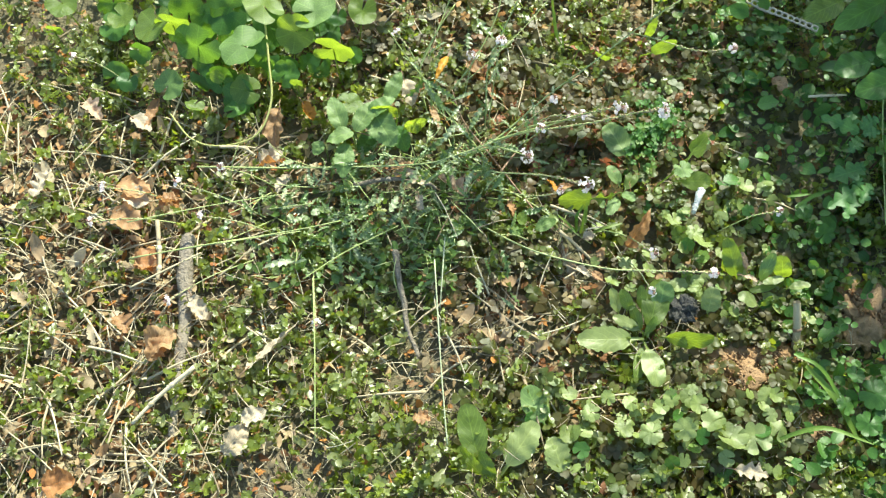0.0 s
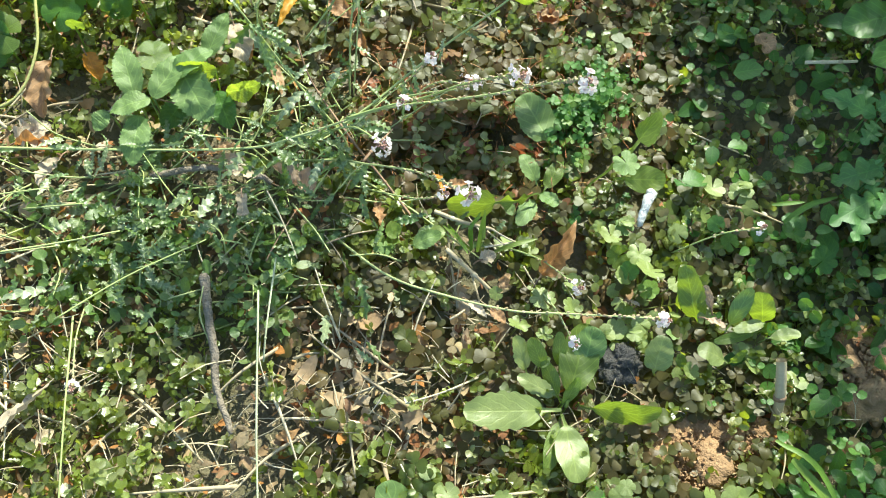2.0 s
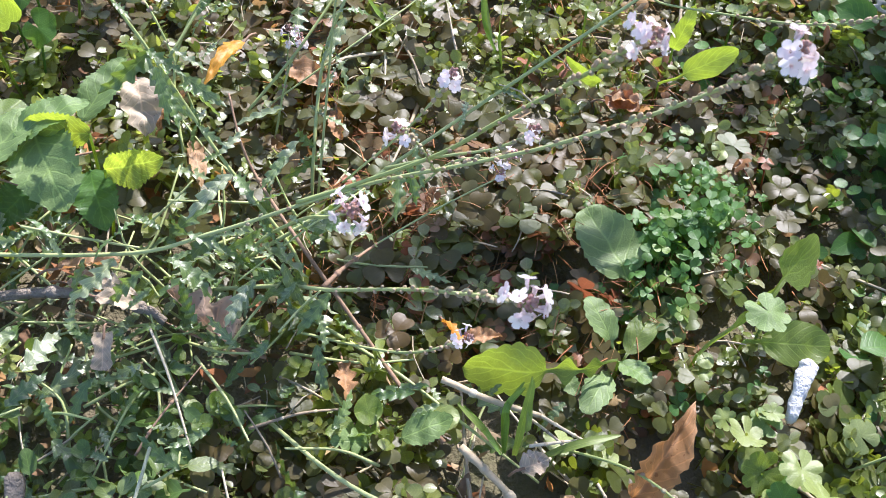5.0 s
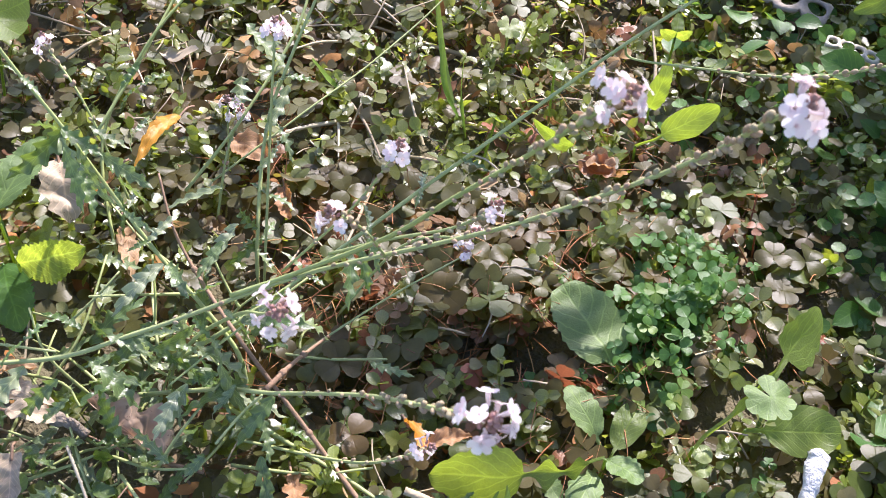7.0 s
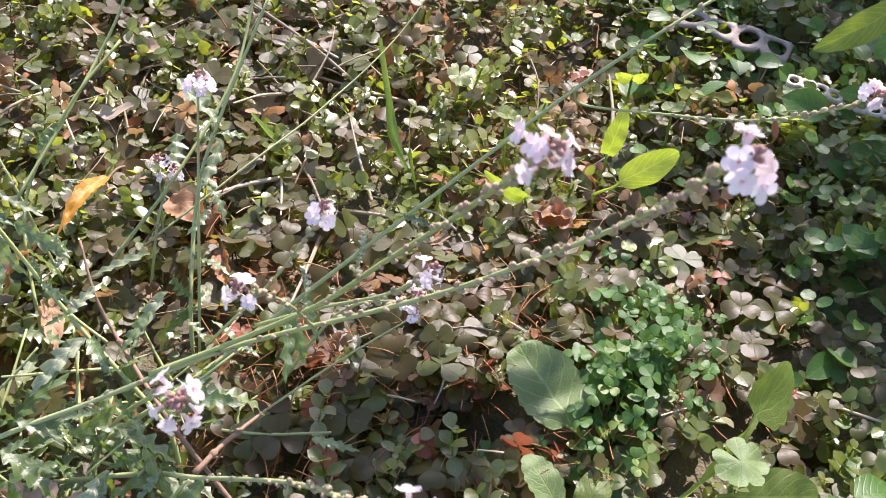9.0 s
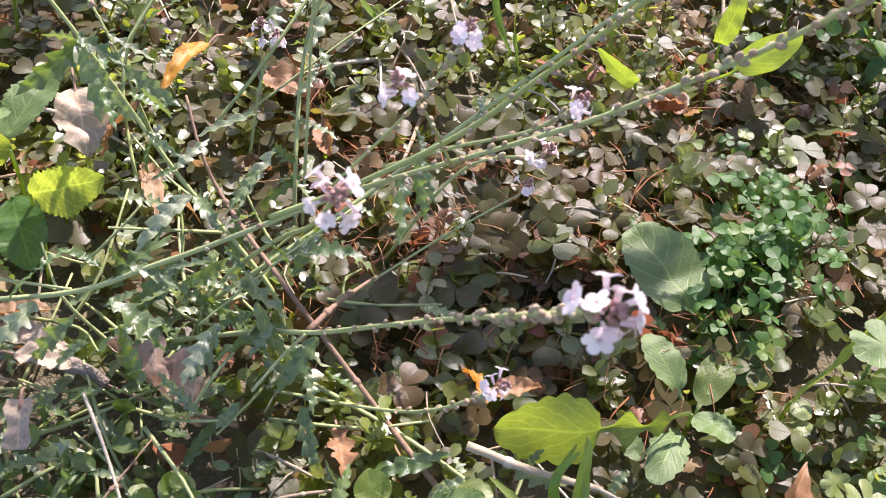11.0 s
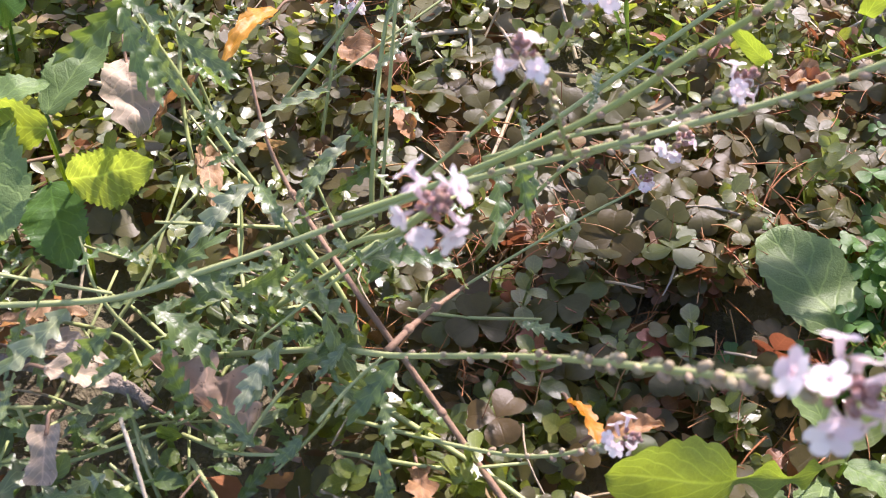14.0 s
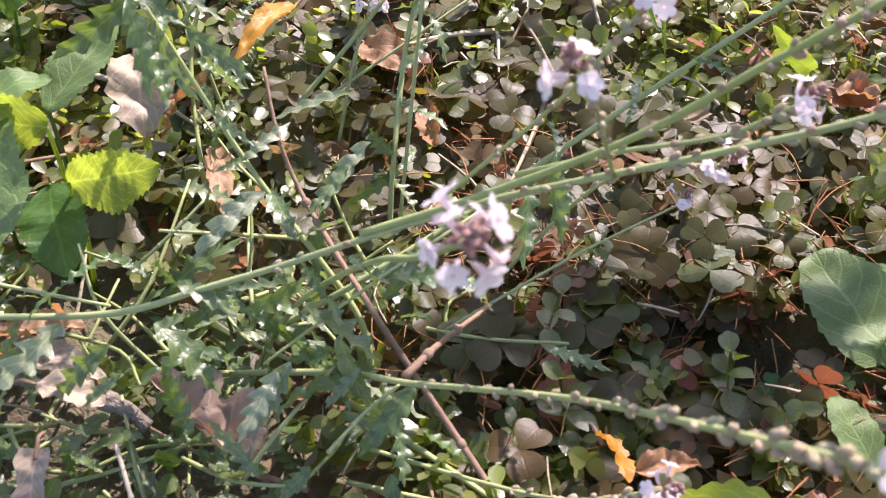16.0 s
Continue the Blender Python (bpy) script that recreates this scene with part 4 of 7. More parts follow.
for x, y in spots(120, want_toothed, (-0.2, 0.2, -0.1, 0.2)):
    th, L = rng.uniform(0, 6.28), rng.uniform(0.02, 0.05)
    z = gz(x, y) + rng.uniform(0.004, 0.03)
    p = np.array((x, y, z))
    q = p + (L * math.cos(th), L * math.sin(th), rng.uniform(-0.01, 0.03))
    tube(b, spline([p, (p + q) / 2 + rng.normal(0, 0.003, 3), q], 4), 0.0007, 0.0004, 5)
part("side_stem", b, M_STEM, vervain)["kind"] = "stuff"


# ---- single plants and things ----
def oriented(v, base, tip, lean=0.0, roll=0.0):
    """Vertices along +x carried to run from base to tip, face up and leant by lean degrees towards -y."""
    base, tip = np.asarray(base, float), np.asarray(tip, float)
    d = tip - base
    d /= np.linalg.norm(d)
    side = np.cross((0, -math.sin(radians(lean)), math.cos(radians(lean))), d)
    side /= np.linalg.norm(side)
    up = np.cross(d, side)
    c, s = math.cos(roll), math.sin(roll)
    side, up = c * side + s * up, c * up - s * side
    return v @ np.array([d, side, up]) + base


def put_leaf(parent, base, tip, width, shape, mat, n=44, lean=10, name="leaf"):
    """A leaf blade from base to tip, arched a little, with a stalk down to the soil. lean: degrees towards -y."""
    L = float(np.linalg.norm(np.subtract(tip, base)))
    v, f, uv = blade(L, width, shape, n, 3, rng.uniform(0.05, 0.25), 0.0, 0.04, None, 0.0, rng.uniform(0.02, 0.10))
    o = rng.uniform(0, 40, 2)
    for i in range(len(v)):
        x, y, z = v[i]
        out = 1 + 0.07 * noise.noise(Vector((x * 5 / L + o[0], math.copysign(3.0, y), o[1])))
        z += 0.007 * width * math.sin(2 * math.pi * 9 * (x / L - 0.7 * abs(y) / L)) if shape is saw2 else 0.0
        v[i] = (x, y * out, z + 0.10 * width * noise.noise(Vector((x * 5 / L + o[1], y * 5 / L, o[0]))))
    b = Build()
    b.add(oriented(v, base, tip, lean + rng.normal(0, 7)), f, uv)
    foot = np.asarray(base) * 0.9 + 0.1 * np.asarray(parent.location)
    foot = np.array((foot[0], foot[1], gz(foot[0], foot[1]) - 0.002))
    lf = part(name, b, mat, parent)
    b = Build()
    tube(b, spline([foot, (foot + base) / 2 + 0.001, np.asarray(base)], 3), 0.0009, 0.0006, 5)
    part("leaf_stalk", b, mat, lf)
    return lf


def pin_leaf(parent, base, tip, width):
    """A cut leaf hanging on a stem from base to tip."""
    L = float(np.linalg.norm(np.subtract(tip, base)))
    v, f, uv = pinnate(L, width * 0.78, 4, rng.uniform(0.1, 0.5), 0.0, rng.uniform(-0.6, 0.6))
    b = Build()
    b.add(oriented(v, base, tip, rng.normal(-12, 12), rng.normal(0, 0.3)), f, uv)
    return part("leaf", b, M_GREY, parent)


def put_round(parent, at, R, mat=None, lobes=7, deep=0.11, lean=-6, name="leaf"):
    """A round scalloped leaf on its own stalk."""
    v, f, uv = palm(R, lobes, deep, 0.12 if lobes < 5 else 0.4 if lobes < 6 else 0.3, 4, rng.uniform(-0.15, 0.25))
    v = turned(v, rng.uniform(0, 6.28), 0, 0)
    o = rng.uniform(0, 50)
    for i in range(len(v)):
        x, y, z = v[i]
        grow = 1 + 0.08 * noise.noise(Vector((x / R * 1.2 + o, y / R * 1.2, 2.0)))
        v[i] = (x * grow, y * grow, z + 0.30 * R * noise.noise(Vector((x / R * 1.1, y / R * 1.1 + o, 8.0))))
    b = Build()
    b.add(turned(turned(v, 0, rng.normal(0, 0.26), radians(lean) + rng.normal(0, 0.26)), 0, 0, 0, at), f, uv)
    g = gz(at[0], at[1])
    e = rng.normal(0, 0.006, 2)
    tube(b, spline([(at[0] + e[0], at[1] + e[1], g - 0.002), (at[0] + 0.4 * e[0], at[1] + 0.4 * e[1], (g + at[2]) / 2), at], 3), 0.0008, 0.0006, 5, cap=False)
    return part(name, b, mat or M_GREEN, parent)


def put_stalk(parent, pts, r, mat):
    b = Build()
    tube(b, spline(pts, 6), r, r * 0.8, 6, 0.04)
    return part("stem", b, mat, parent)


def dead_leaf(base, tip, width, shape, mat, label, fold=None, roll=None, lean=-12, lop=1.0):
    """A dry leaf lying free, cupped and wavy."""
    L = float(np.linalg.norm(np.subtract(tip, base)))
    v, f, uv = blade(L, width, shape, 22, 4, rng.uniform(-0.1, 0.4) if fold is None else fold, 0.0, 0.08, None, rng.uniform(0.4, 1.3), rng.uniform(-0.05, 0.15))
    o = rng.uniform(0, 40, 3)
    for i in range(len(v)):
        q = Vector(v[i] * (3.2 / width) + o)
        ragged = 1 + (0.10 if shape is slab else 0.42) * noise.noise(Vector((v[i][0] * 5.5 / width + o[0], math.copysign(7.0, v[i][1]), o[1])))
        v[i] = (v[i][0], v[i][1] * ragged * (lop if v[i][1] > 0 else 1.0), v[i][2] + width * (0.22 * noise.noise(q) + 0.10 * abs(noise.noise(q * 2.3))))
    lf = thing("dead_leaf", base, label, "dead leaf", "dead leaves")
    b = Build()
    b.add(oriented(v, base, tip, lean, rng.normal(0, 0.3) if roll is None else roll), f, uv)
    part("blade", b, mat, lf)
    b2 = np.subtract(base, tip) / L * min(0.010, 0.35 * L)
    b = Build()
    tube(b, spline([np.asarray(base) + b2 - (0, 0, 0.003), np.asarray(base) + 0.5 * b2, np.asarray(base), np.asarray(base) - 0.5 * b2], 3), 0.0005, 0.0006, 5)
    part("leaf_stalk", b, M_TWIG, lf)
    return lf


def branch(pts, r, label, category):
    """A woody stick with knots and a ragged skin."""
    b = Build()
    line = spline(pts, 16)
    n, seg, v = len(line), 14, []
    line = np.array([p + r * 0.9 * np.array((noise.noise(Vector(p / r * 0.12)), noise.noise(Vector(p / r * 0.12 + 7.0)), 0)) for p in line])
    for i, p in enumerate(line):
        d, a, c = frame_of(line[min(i + 1, n - 1)] - line[max(i - 1, 0)])
        for k in range(seg):
            o = math.cos(6.2832 * k / seg) * a + math.sin(6.2832 * k / seg) * c
            w = p / r * 0.35
            q = r * (1.1 - 0.45 * i / n) * (0.55 if i in (0, n - 1) else 1.0) * (1 + 0.34 * noise.noise(Vector(w + o * 0.8)) + 0.26 * noise.noise(Vector((i * 0.25, k * 1.3, 3.0))))
            v.append(p + o * q)
    f = [(i * seg + k, i * seg + (k + 1) % seg, (i + 1) * seg + (k + 1) % seg, (i + 1) * seg + k) for i in range(n - 1) for k in range(seg)]
    b.add(v, f + [tuple(range(seg))[::-1], tuple((n - 1) * seg + k for k in range(seg))])
    return tagged(new("branch", b.mesh("branch", M_BARK)), label, category)


def straw_stalk(pts, r, mat):
    """A single loose stalk with joints."""
    b = Build()
    line = spline(pts, 6)
    tube(b, line, *((0.45 * r, r) if mat is M_TWIG else (r, r * 0.75)), 7, 0.05)
    words = {"straw": "dry buff straw stalk with joints", "brown_twig": "thin reddish-brown dead stem", "grey_bark": "pale grey stick with peeling bark", "green_stem": "bare grey-green weed stem lying over", "pale_stem": "pale green upright grass stalk"}
    s = thing("stalk", tuple(line[0]), words[mat.name], "stalk", "loose stalks")
    part("stem", b, mat, s)
    for k in (len(line) // 3, 2 * len(line) // 3):
        b = Build()
        ball(b, line[k], r * 1.25, line[k + 1] - line[k], 1.3, 8, 5)
        part("joint", b, mat, s)
    return s


def stalk2(parent, pts, r):
    stalk(parent, [(0.08, 0.03, 0.01)] + pts, r * 1.1, r * 0.8, 0.4)
    head(parent, np.asarray(pts[-1]) + (0.003, -0.001, 0.002), (0.03, -0.01, 0.02), 8)


def small_head(parent, root, tip, size=0.9):
    """A thin stalk bowed from root to a small flower head at tip."""
    root, tip = np.asarray(root), np.asarray(tip)
    stalk(parent, [root, (root + tip) / 2 + (0, 0, 0.25 * (tip[2] - root[2])), tip - (0, 0, 0.002)], 0.0008, 0.0006, 0.45)
    head(parent, tip, tip - root + (0, 0, 0.01), 6, size)


def grass_blade(pts, w):
    """A ribbon of grass, folded along its rib."""
    line = spline(pts, 6)
    n = len(line)
    v, uv = [], []
    for i, p in enumerate(line):
        d, a, c = frame_of(line[min(i + 1, n - 1)] - line[max(i - 1, 0)])
        s = i / (n - 1)
        h = w / 2 * math.sin(math.pi * (0.12 + 0.86 * s)) ** 0.6
        if c[2] < 0:
            c = -c
        for q in (-1, 0, 1):
            v.append(p + a * h * q + c * h * 0.35 * abs(q))
            uv.append((s, 0.5 + 0.5 * q))
    b = Build()
    b.add(v, [(i * 3 + j, (i + 1) * 3 + j, (i + 1) * 3 + j + 1, i * 3 + j + 1) for i in range(n - 1) for j in range(2)], uv)
    return tagged(new("grass_blade", b.mesh("grass_blade", M_GRASS)), "fresh yellow-green blade of grass", "grass", "grass blades")


def lump(b, c, r, rough=0.25, seg=10, rings=7, flat=0.8):
    """An uneven rounded lump."""
    n0 = b.n
    ball(b, (0, 0, 0), 1.0, (0, 0, 1), 1.0, seg, rings)
    v = b.v[-1]
    o = rng.uniform(0, 50, 3)
    for i in range(len(v)):
        k = 1 + rough * 1.6 * noise.noise(Vector(v[i] * 1.7 + o)) + rough * noise.noise(Vector(v[i] * 4.5 + o))
        v[i] = v[i] * k * r * (1, 1, flat) + np.asarray(c)
    b.v[-1] = v


def white_crumb(pts, r):
    """A chalky white stick with a bumpy skin."""
    b = Build()
    line = spline(pts, 8)
    v, uv, seg, n = [], [], 12, len(line)
    for i, p in enumerate(line):
        d, a, c = frame_of(line[min(i + 1, n - 1)] - line[max(i - 1, 0)])
        q = r * (1.0 - 0.4 * i / n) * (0.35 if i in (0, n - 1) else 1.0)
        for k in range(seg):
            o = math.cos(6.2832 * k / seg) * a + math.sin(6.2832 * k / seg) * c
            v.append(p + o * q * (1 + 0.35 * noise.noise(Vector((p + o * q) * 260)) + 0.2 * noise.noise(Vector((p + o * q) * 600))))
    f = [(i * seg + k, i * seg + (k + 1) % seg, (i + 1) * seg + (k + 1) % seg, (i + 1) * seg + k) for i in range(n - 1) for k in range(seg)]
    b.add(v, f + [tuple(range(seg))[::-1], tuple((n - 1) * seg + k for k in range(seg))])
    return tagged(new("white_dropping", b.mesh("white_dropping", M_WHITE)), "chalky white crumbly stick among the leaves", "dropping")


def dark_stone(at, r):
    b = Build()
    lump(b, (at[0], at[1], at[2]), r, 0.3, 48, 32, 0.7)
    v = b.v[-1]
    for i in range(len(v)):
        w = (v[i] - at) / r
        v[i] = at + (v[i] - at) * (1 + 0.16 * abs(noise.noise(Vector(w * 5.0))) + 0.10 * noise.noise(Vector(w * 11.0)))
    return tagged(new("charred_lump", b.mesh("charred_lump", M_STONE)), "dark grey wrinkled lump on the soil", "stone")


def crumb_mound(at, r):
    """Loose crumbs heaped on the soil."""
    b = Build()
    lump(b, (at[0], at[1], -0.002), r * 0.95, 0.4, 48, 24, 0.46)
    v = b.v[-1]
    for i in range(len(v)):
        q = Vector((v[i] - at) / r)
        v[i] = v[i] + (v[i] - at) * (0.14 * noise.noise(q * 5.0) + 0.16 * abs(noise.noise(q * 11.0)))
    for k in range(380):
        th, q = rng.uniform(0, 6.28), math.sqrt(rng.random())
        x, y = at[0] + r * q * math.cos(th), at[1] + r * q * math.sin(th)
        lump(b, (x, y, gz(x, y) + 0.42 * r * (1 - q * q) + rng.uniform(0.002, 0.007)), r * rng.uniform(0.02, 0.07), 0.9, 6, 4, 0.8)
    return tagged(new("crumb_mound", b.mesh("crumb_mound", M_CRUMB)), "heap of brown crumbly earth casts", "soil heap", "soil heaps", "stuff")


def stake(foot, top, r):
    """A short cut cane with a hollow end."""
    s = thing("cane_stub", foot, "short cut cane stuck in the soil, pale", "stake")
    b = Build()
    line = spline([np.asarray(foot) - (0, 0, 0.01), (np.asarray(foot) + top) / 2, top], 5)
    tube(b, line, r, r, 10, 0.03, False)
    tube(b, line[::-1], r * 0.7, r * 0.7, 10, 0.0, False)
    part("cane", b, M_STRAW, s)
    b = Build()
    m = (np.asarray(foot) + top) / 2
    d = (np.asarray(top) - foot) / np.linalg.norm(np.subtract(top, foot))
    tube(b, [m - d * r * 0.4, m, m + d * r * 0.4], r * 1.2, r * 1.2, 10)
    part("joint", b, M_TWIG, s)


def holed_strap(a, e, w, mat, label):
    """A flat band with a row of oval holes through it."""
    a, e = np.asarray(a), np.asarray(e)
    L = float(np.linalg.norm(e - a))
    d = (e - a) / L
    side = np.cross((0, 0, 1.0), d)
    side /= np.linalg.norm(side)
    b = Build()
    k, seg, h = max(3, round(L / (w * 0.85))), 20, 0.0008
    for i in range(k):
        c = a + d * L * (i + 0.5) / k
        outer, inner = [], []
        for j in range(seg):
            th = 2 * math.pi * j / seg
            ct, st = math.cos(th), math.sin(th)
            m = max(abs(ct), abs(st))
            outer.append(c + d * (L / k / 2) * ct / m + side * (w / 2) * st / m)
            inner.append(c + d * (L / k * 0.36) * ct + side * (w * 0.33) * st)
        rings = [np.array(outer) + (0, 0, h), np.array(inner) + (0, 0, h), np.array(inner) - (0, 0, h), np.array(outer) - (0, 0, h)]
        v = np.concatenate(rings) + (0, 0, 0.003)
        for j in range(len(v)):
            v[j] = v[j] + (0, 0, 0.25 * w * noise.noise(Vector(v[j] * 45))) + side * 0.12 * w * noise.noise(Vector(v[j] * 30 + 9)) - d * 0.0
        b.add(v, [(q * seg + j, q * seg + (j + 1) % seg, ((q + 1) % 4) * seg + (j + 1) % seg, ((q + 1) % 4) * seg + j) for q in range(4) for j in range(seg)])
    me = b.mesh("holed_strap", mat, True)
    bm = bmesh.new()
    bm.from_mesh(me)
    bmesh.ops.remove_doubles(bm, verts=bm.verts, dist=0.00012)
    bm.to_mesh(me)
    bm.free()
    return tagged(new("holed_strap", me), label, "strap", "holed straps")


def seed_pod(root, base, tip, r):
    """A ribbed upright seed pod on a thin stalk."""
    root, base, tip = np.asarray(root), np.asarray(base), np.asarray(tip)
    s = thing("seed_pod", tuple(root), "upright ribbed orange seed pod of wood sorrel", "seed pod", "seed pods")
    b = Build()
    tube(b, spline([root, (root + base) / 2 + (0.001, 0, 0), base], 4), 0.0005, 0.0004, 5)
    part("stem", b, M_ORANGESTALK, s)
    b = Build()
    d, a, c = frame_of(tip - base)
    n, seg, v = 9, 15, []
    for i in range(n + 1):
        h = i / n
        w = r * (0.25 + 0.75 * math.sin(math.pi * min(1.0, 0.15 + 0.75 * h)) - 0.55 * max(0.0, h - 0.7))
        for k in range(seg):
            th = 6.2832 * k / seg
            v.append(base + (tip - base) * h + w * (1 + 0.16 * math.cos(5 * th)) * (math.cos(th) * a + math.sin(th) * c))
    b.add(v, [(i * seg + k, i * seg + (k + 1) % seg, (i + 1) * seg + (k + 1) % seg, (i + 1) * seg + k) for i in range(n) for k in range(seg)] + [tuple(range(seg))[::-1], tuple(n * seg + k for k in range(seg))])
    part("pod", b, M_ORANGESTALK, s)


def red_sorrel(at):
    s = thing("wood_sorrel", (at[0], at[1], 0), "wood sorrel turned red among clover", "wood sorrel")
    for k in range(7):
        b = Build()
        v, f, uv = trefoil(rng.uniform(0.003, 0.0055))
        b.add(turned(v, 0, rng.normal(0, 0.3), rng.normal(0, 0.3), (at[0] + rng.normal(0, 0.006), at[1] + rng.normal(0, 0.006), at[2] + rng.uniform(0, 0.008))), f, uv)
        part("leaf", b, M_RED, s)


sow = thing('sow_thistle', (0.220, 0.083, 0.000), 'young sow thistle with toothed bright green leaves', 'weed', 'sow thistles')
put_leaf(sow, (0.216, 0.073, 0.024), (0.154, 0.055, 0.030), 0.0250, paddle, M_GREEN, lean=58)
put_leaf(sow, (0.217, 0.082, 0.014), (0.201, 0.101, 0.024), 0.0137, crenate, M_GREYGREEN, lean=0)
put_leaf(sow, (0.220, 0.080, 0.012), (0.231, 0.103, 0.016), 0.0122, smooth_spoon, M_GREEN, lean=0)
put_leaf(sow, (0.216, 0.079, 0.014), (0.230, 0.068, 0.020), 0.0121, crenate, M_GREYGREEN, lean=-8)
put_leaf(sow, (0.216, 0.078, 0.012), (0.205, 0.051, 0.018), 0.0132, crenate, M_GREYGREEN, lean=8)
put_leaf(sow, (0.193, 0.069, 0.018), (0.201, 0.057, 0.020), 0.0079, crenate, M_GREYGREEN, lean=5)
sow2 = thing('sow_thistle', (0.220, 0.125, 0.000), 'sow thistle leaf, broad and matt green, beside clover', 'weed', 'sow thistles')
put_leaf(sow2, (0.221, 0.116, 0.018), (0.198, 0.148, 0.024), 0.0256, toothed_heart, M_GREYGREEN, lean=10)
sow3 = thing('sow_thistle', (0.250, 0.090, 0.000), 'lone lobed sow thistle leaf standing up, yellow-green', 'weed', 'sow thistles')
put_leaf(sow3, (0.248, 0.083, 0.024), (0.292, 0.135, 0.048), 0.0198, arrow_leaf, M_GREEN, lean=70)
put_leaf(sow3, (0.267, 0.092, 0.026), (0.301, 0.094, 0.030), 0.0188, smooth_spoon, M_GREEN, lean=24)
rosette = thing('sow_thistle', (0.252, -0.066, 0.000), 'flat rosette of glossy toothed leaves on bare soil', 'weed', 'sow thistles')
put_leaf(rosette, (0.246, -0.069, 0.018), (0.254, -0.016, 0.030), 0.0259, smooth_spoon, M_GREEN, lean=18)
put_leaf(rosette, (0.254, -0.065, 0.018), (0.305, -0.066, 0.028), 0.0206, smooth_spoon, M_GREEN, lean=70)
put_leaf(rosette, (0.243, -0.071, 0.018), (0.181, -0.082, 0.026), 0.0256, crenate, M_SUNTINT, lean=20)
put_leaf(rosette, (0.244, -0.074, 0.018), (0.256, -0.116, 0.024), 0.0214, smooth_spoon, M_SUNTINT, lean=-8)
put_leaf(rosette, (0.243, -0.066, 0.016), (0.229, -0.042, 0.026), 0.0114, smooth_spoon, M_GREEN, lean=70)
put_leaf(rosette, (0.244, -0.064, 0.016), (0.213, -0.054, 0.022), 0.0124, crenate, M_SUNTINT, lean=10)
put_leaf(rosette, (0.244, -0.072, 0.014), (0.237, -0.110, 0.018), 0.0123, smooth_spoon, M_GREEN, lean=20)
put_leaf(rosette, (0.242, -0.070, 0.016), (0.251, -0.051, 0.028), 0.0093, smooth_spoon, M_GREEN, lean=70)
clump = thing('sow_thistle', (0.363, 0.003, 0.000), 'clump of upright oval weed leaves, pale green in sun', 'weed', 'sow thistles')
put_leaf(clump, (0.330, -0.000, 0.016), (0.312, 0.027, 0.046), 0.0176, toothed_heart, M_GREEN, lean=74)
put_leaf(clump, (0.316, 0.010, 0.014), (0.314, 0.015, 0.030), 0.0042, smooth_spoon, M_GREEN, lean=70)
put_leaf(clump, (0.349, -0.003, 0.016), (0.356, 0.019, 0.044), 0.0123, smooth_spoon, M_GREYGREEN, lean=20)
put_leaf(clump, (0.373, 0.005, 0.018), (0.362, 0.016, 0.046), 0.0169, toothed_heart, M_GREEN, lean=76)
put_leaf(clump, (0.377, -0.003, 0.014), (0.376, 0.004, 0.026), 0.0101, smooth_spoon, M_GREEN, lean=72)
put_leaf(clump, (0.370, 0.001, 0.030), (0.349, -0.008, 0.032), 0.0087, toothed_heart, M_SUNTINT, lean=-16)
put_leaf(clump, (0.370, -0.003, 0.026), (0.337, -0.016, 0.028), 0.0075, smooth_spoon, M_GREEN, lean=20)
put_leaf(clump, (0.371, -0.009, 0.026), (0.393, -0.004, 0.032), 0.0098, smooth_spoon, M_SUNTINT, lean=-14)
put_leaf(clump, (0.348, -0.027, 0.022), (0.325, -0.024, 0.034), 0.0159, smooth_spoon, M_SUNTINT, lean=-18)
put_leaf(clump, (0.300, -0.040, 0.022), (0.302, -0.019, 0.036), 0.0186, toothed_heart, M_SUNTINT, lean=-18)
put_leaf(clump, (0.322, -0.035, 0.016), (0.317, -0.025, 0.022), 0.0075, smooth_spoon, M_GREEN, lean=72)
put_leaf(clump, (0.349, -0.027, 0.024), (0.358, -0.019, 0.030), 0.0080, toothed_heart, M_GREEN, lean=70)
plantain = thing('plantain', (0.252, -0.044, 0.000), 'broad-leaved weed with smooth matt green leaves beside a dark lump', 'weed')
put_leaf(plantain, (0.255, -0.045, 0.018), (0.257, -0.019, 0.036), 0.0215, smooth_spoon, M_GREYGREEN, lean=26)
put_leaf(plantain, (0.220, -0.052, 0.016), (0.208, -0.031, 0.032), 0.0129, crenate, M_SUNTINT, lean=-12)
put_leaf(plantain, (0.232, -0.048, 0.018), (0.218, -0.031, 0.034), 0.0112, smooth_spoon, M_GREEN, lean=60)
put_leaf(plantain, (0.240, -0.047, 0.018), (0.236, -0.025, 0.034), 0.0090, smooth_spoon, M_GREEN, lean=76)
put_leaf(plantain, (0.226, -0.046, 0.020), (0.232, -0.041, 0.028), 0.0073, smooth_spoon, M_SUNTINT, lean=-12)
dock = thing('dock_plant', (0.140, -0.190, 0.000), 'low dock with broad glossy green leaves', 'weed')
put_leaf(dock, (0.107, -0.209, 0.016), (0.087, -0.155, 0.034), 0.0253, smooth_spoon, M_GREEN, lean=15)
put_leaf(dock, (0.124, -0.209, 0.016), (0.149, -0.164, 0.034), 0.0263, crenate, M_SUNTINT, lean=-4)
put_leaf(dock, (0.161, -0.165, 0.014), (0.138, -0.131, 0.028), 0.0238, smooth_spoon, M_GREYGREEN, lean=5)
put_leaf(dock, (0.113, -0.214, 0.014), (0.085, -0.191, 0.026), 0.0165, crenate, M_GREEN, lean=70)
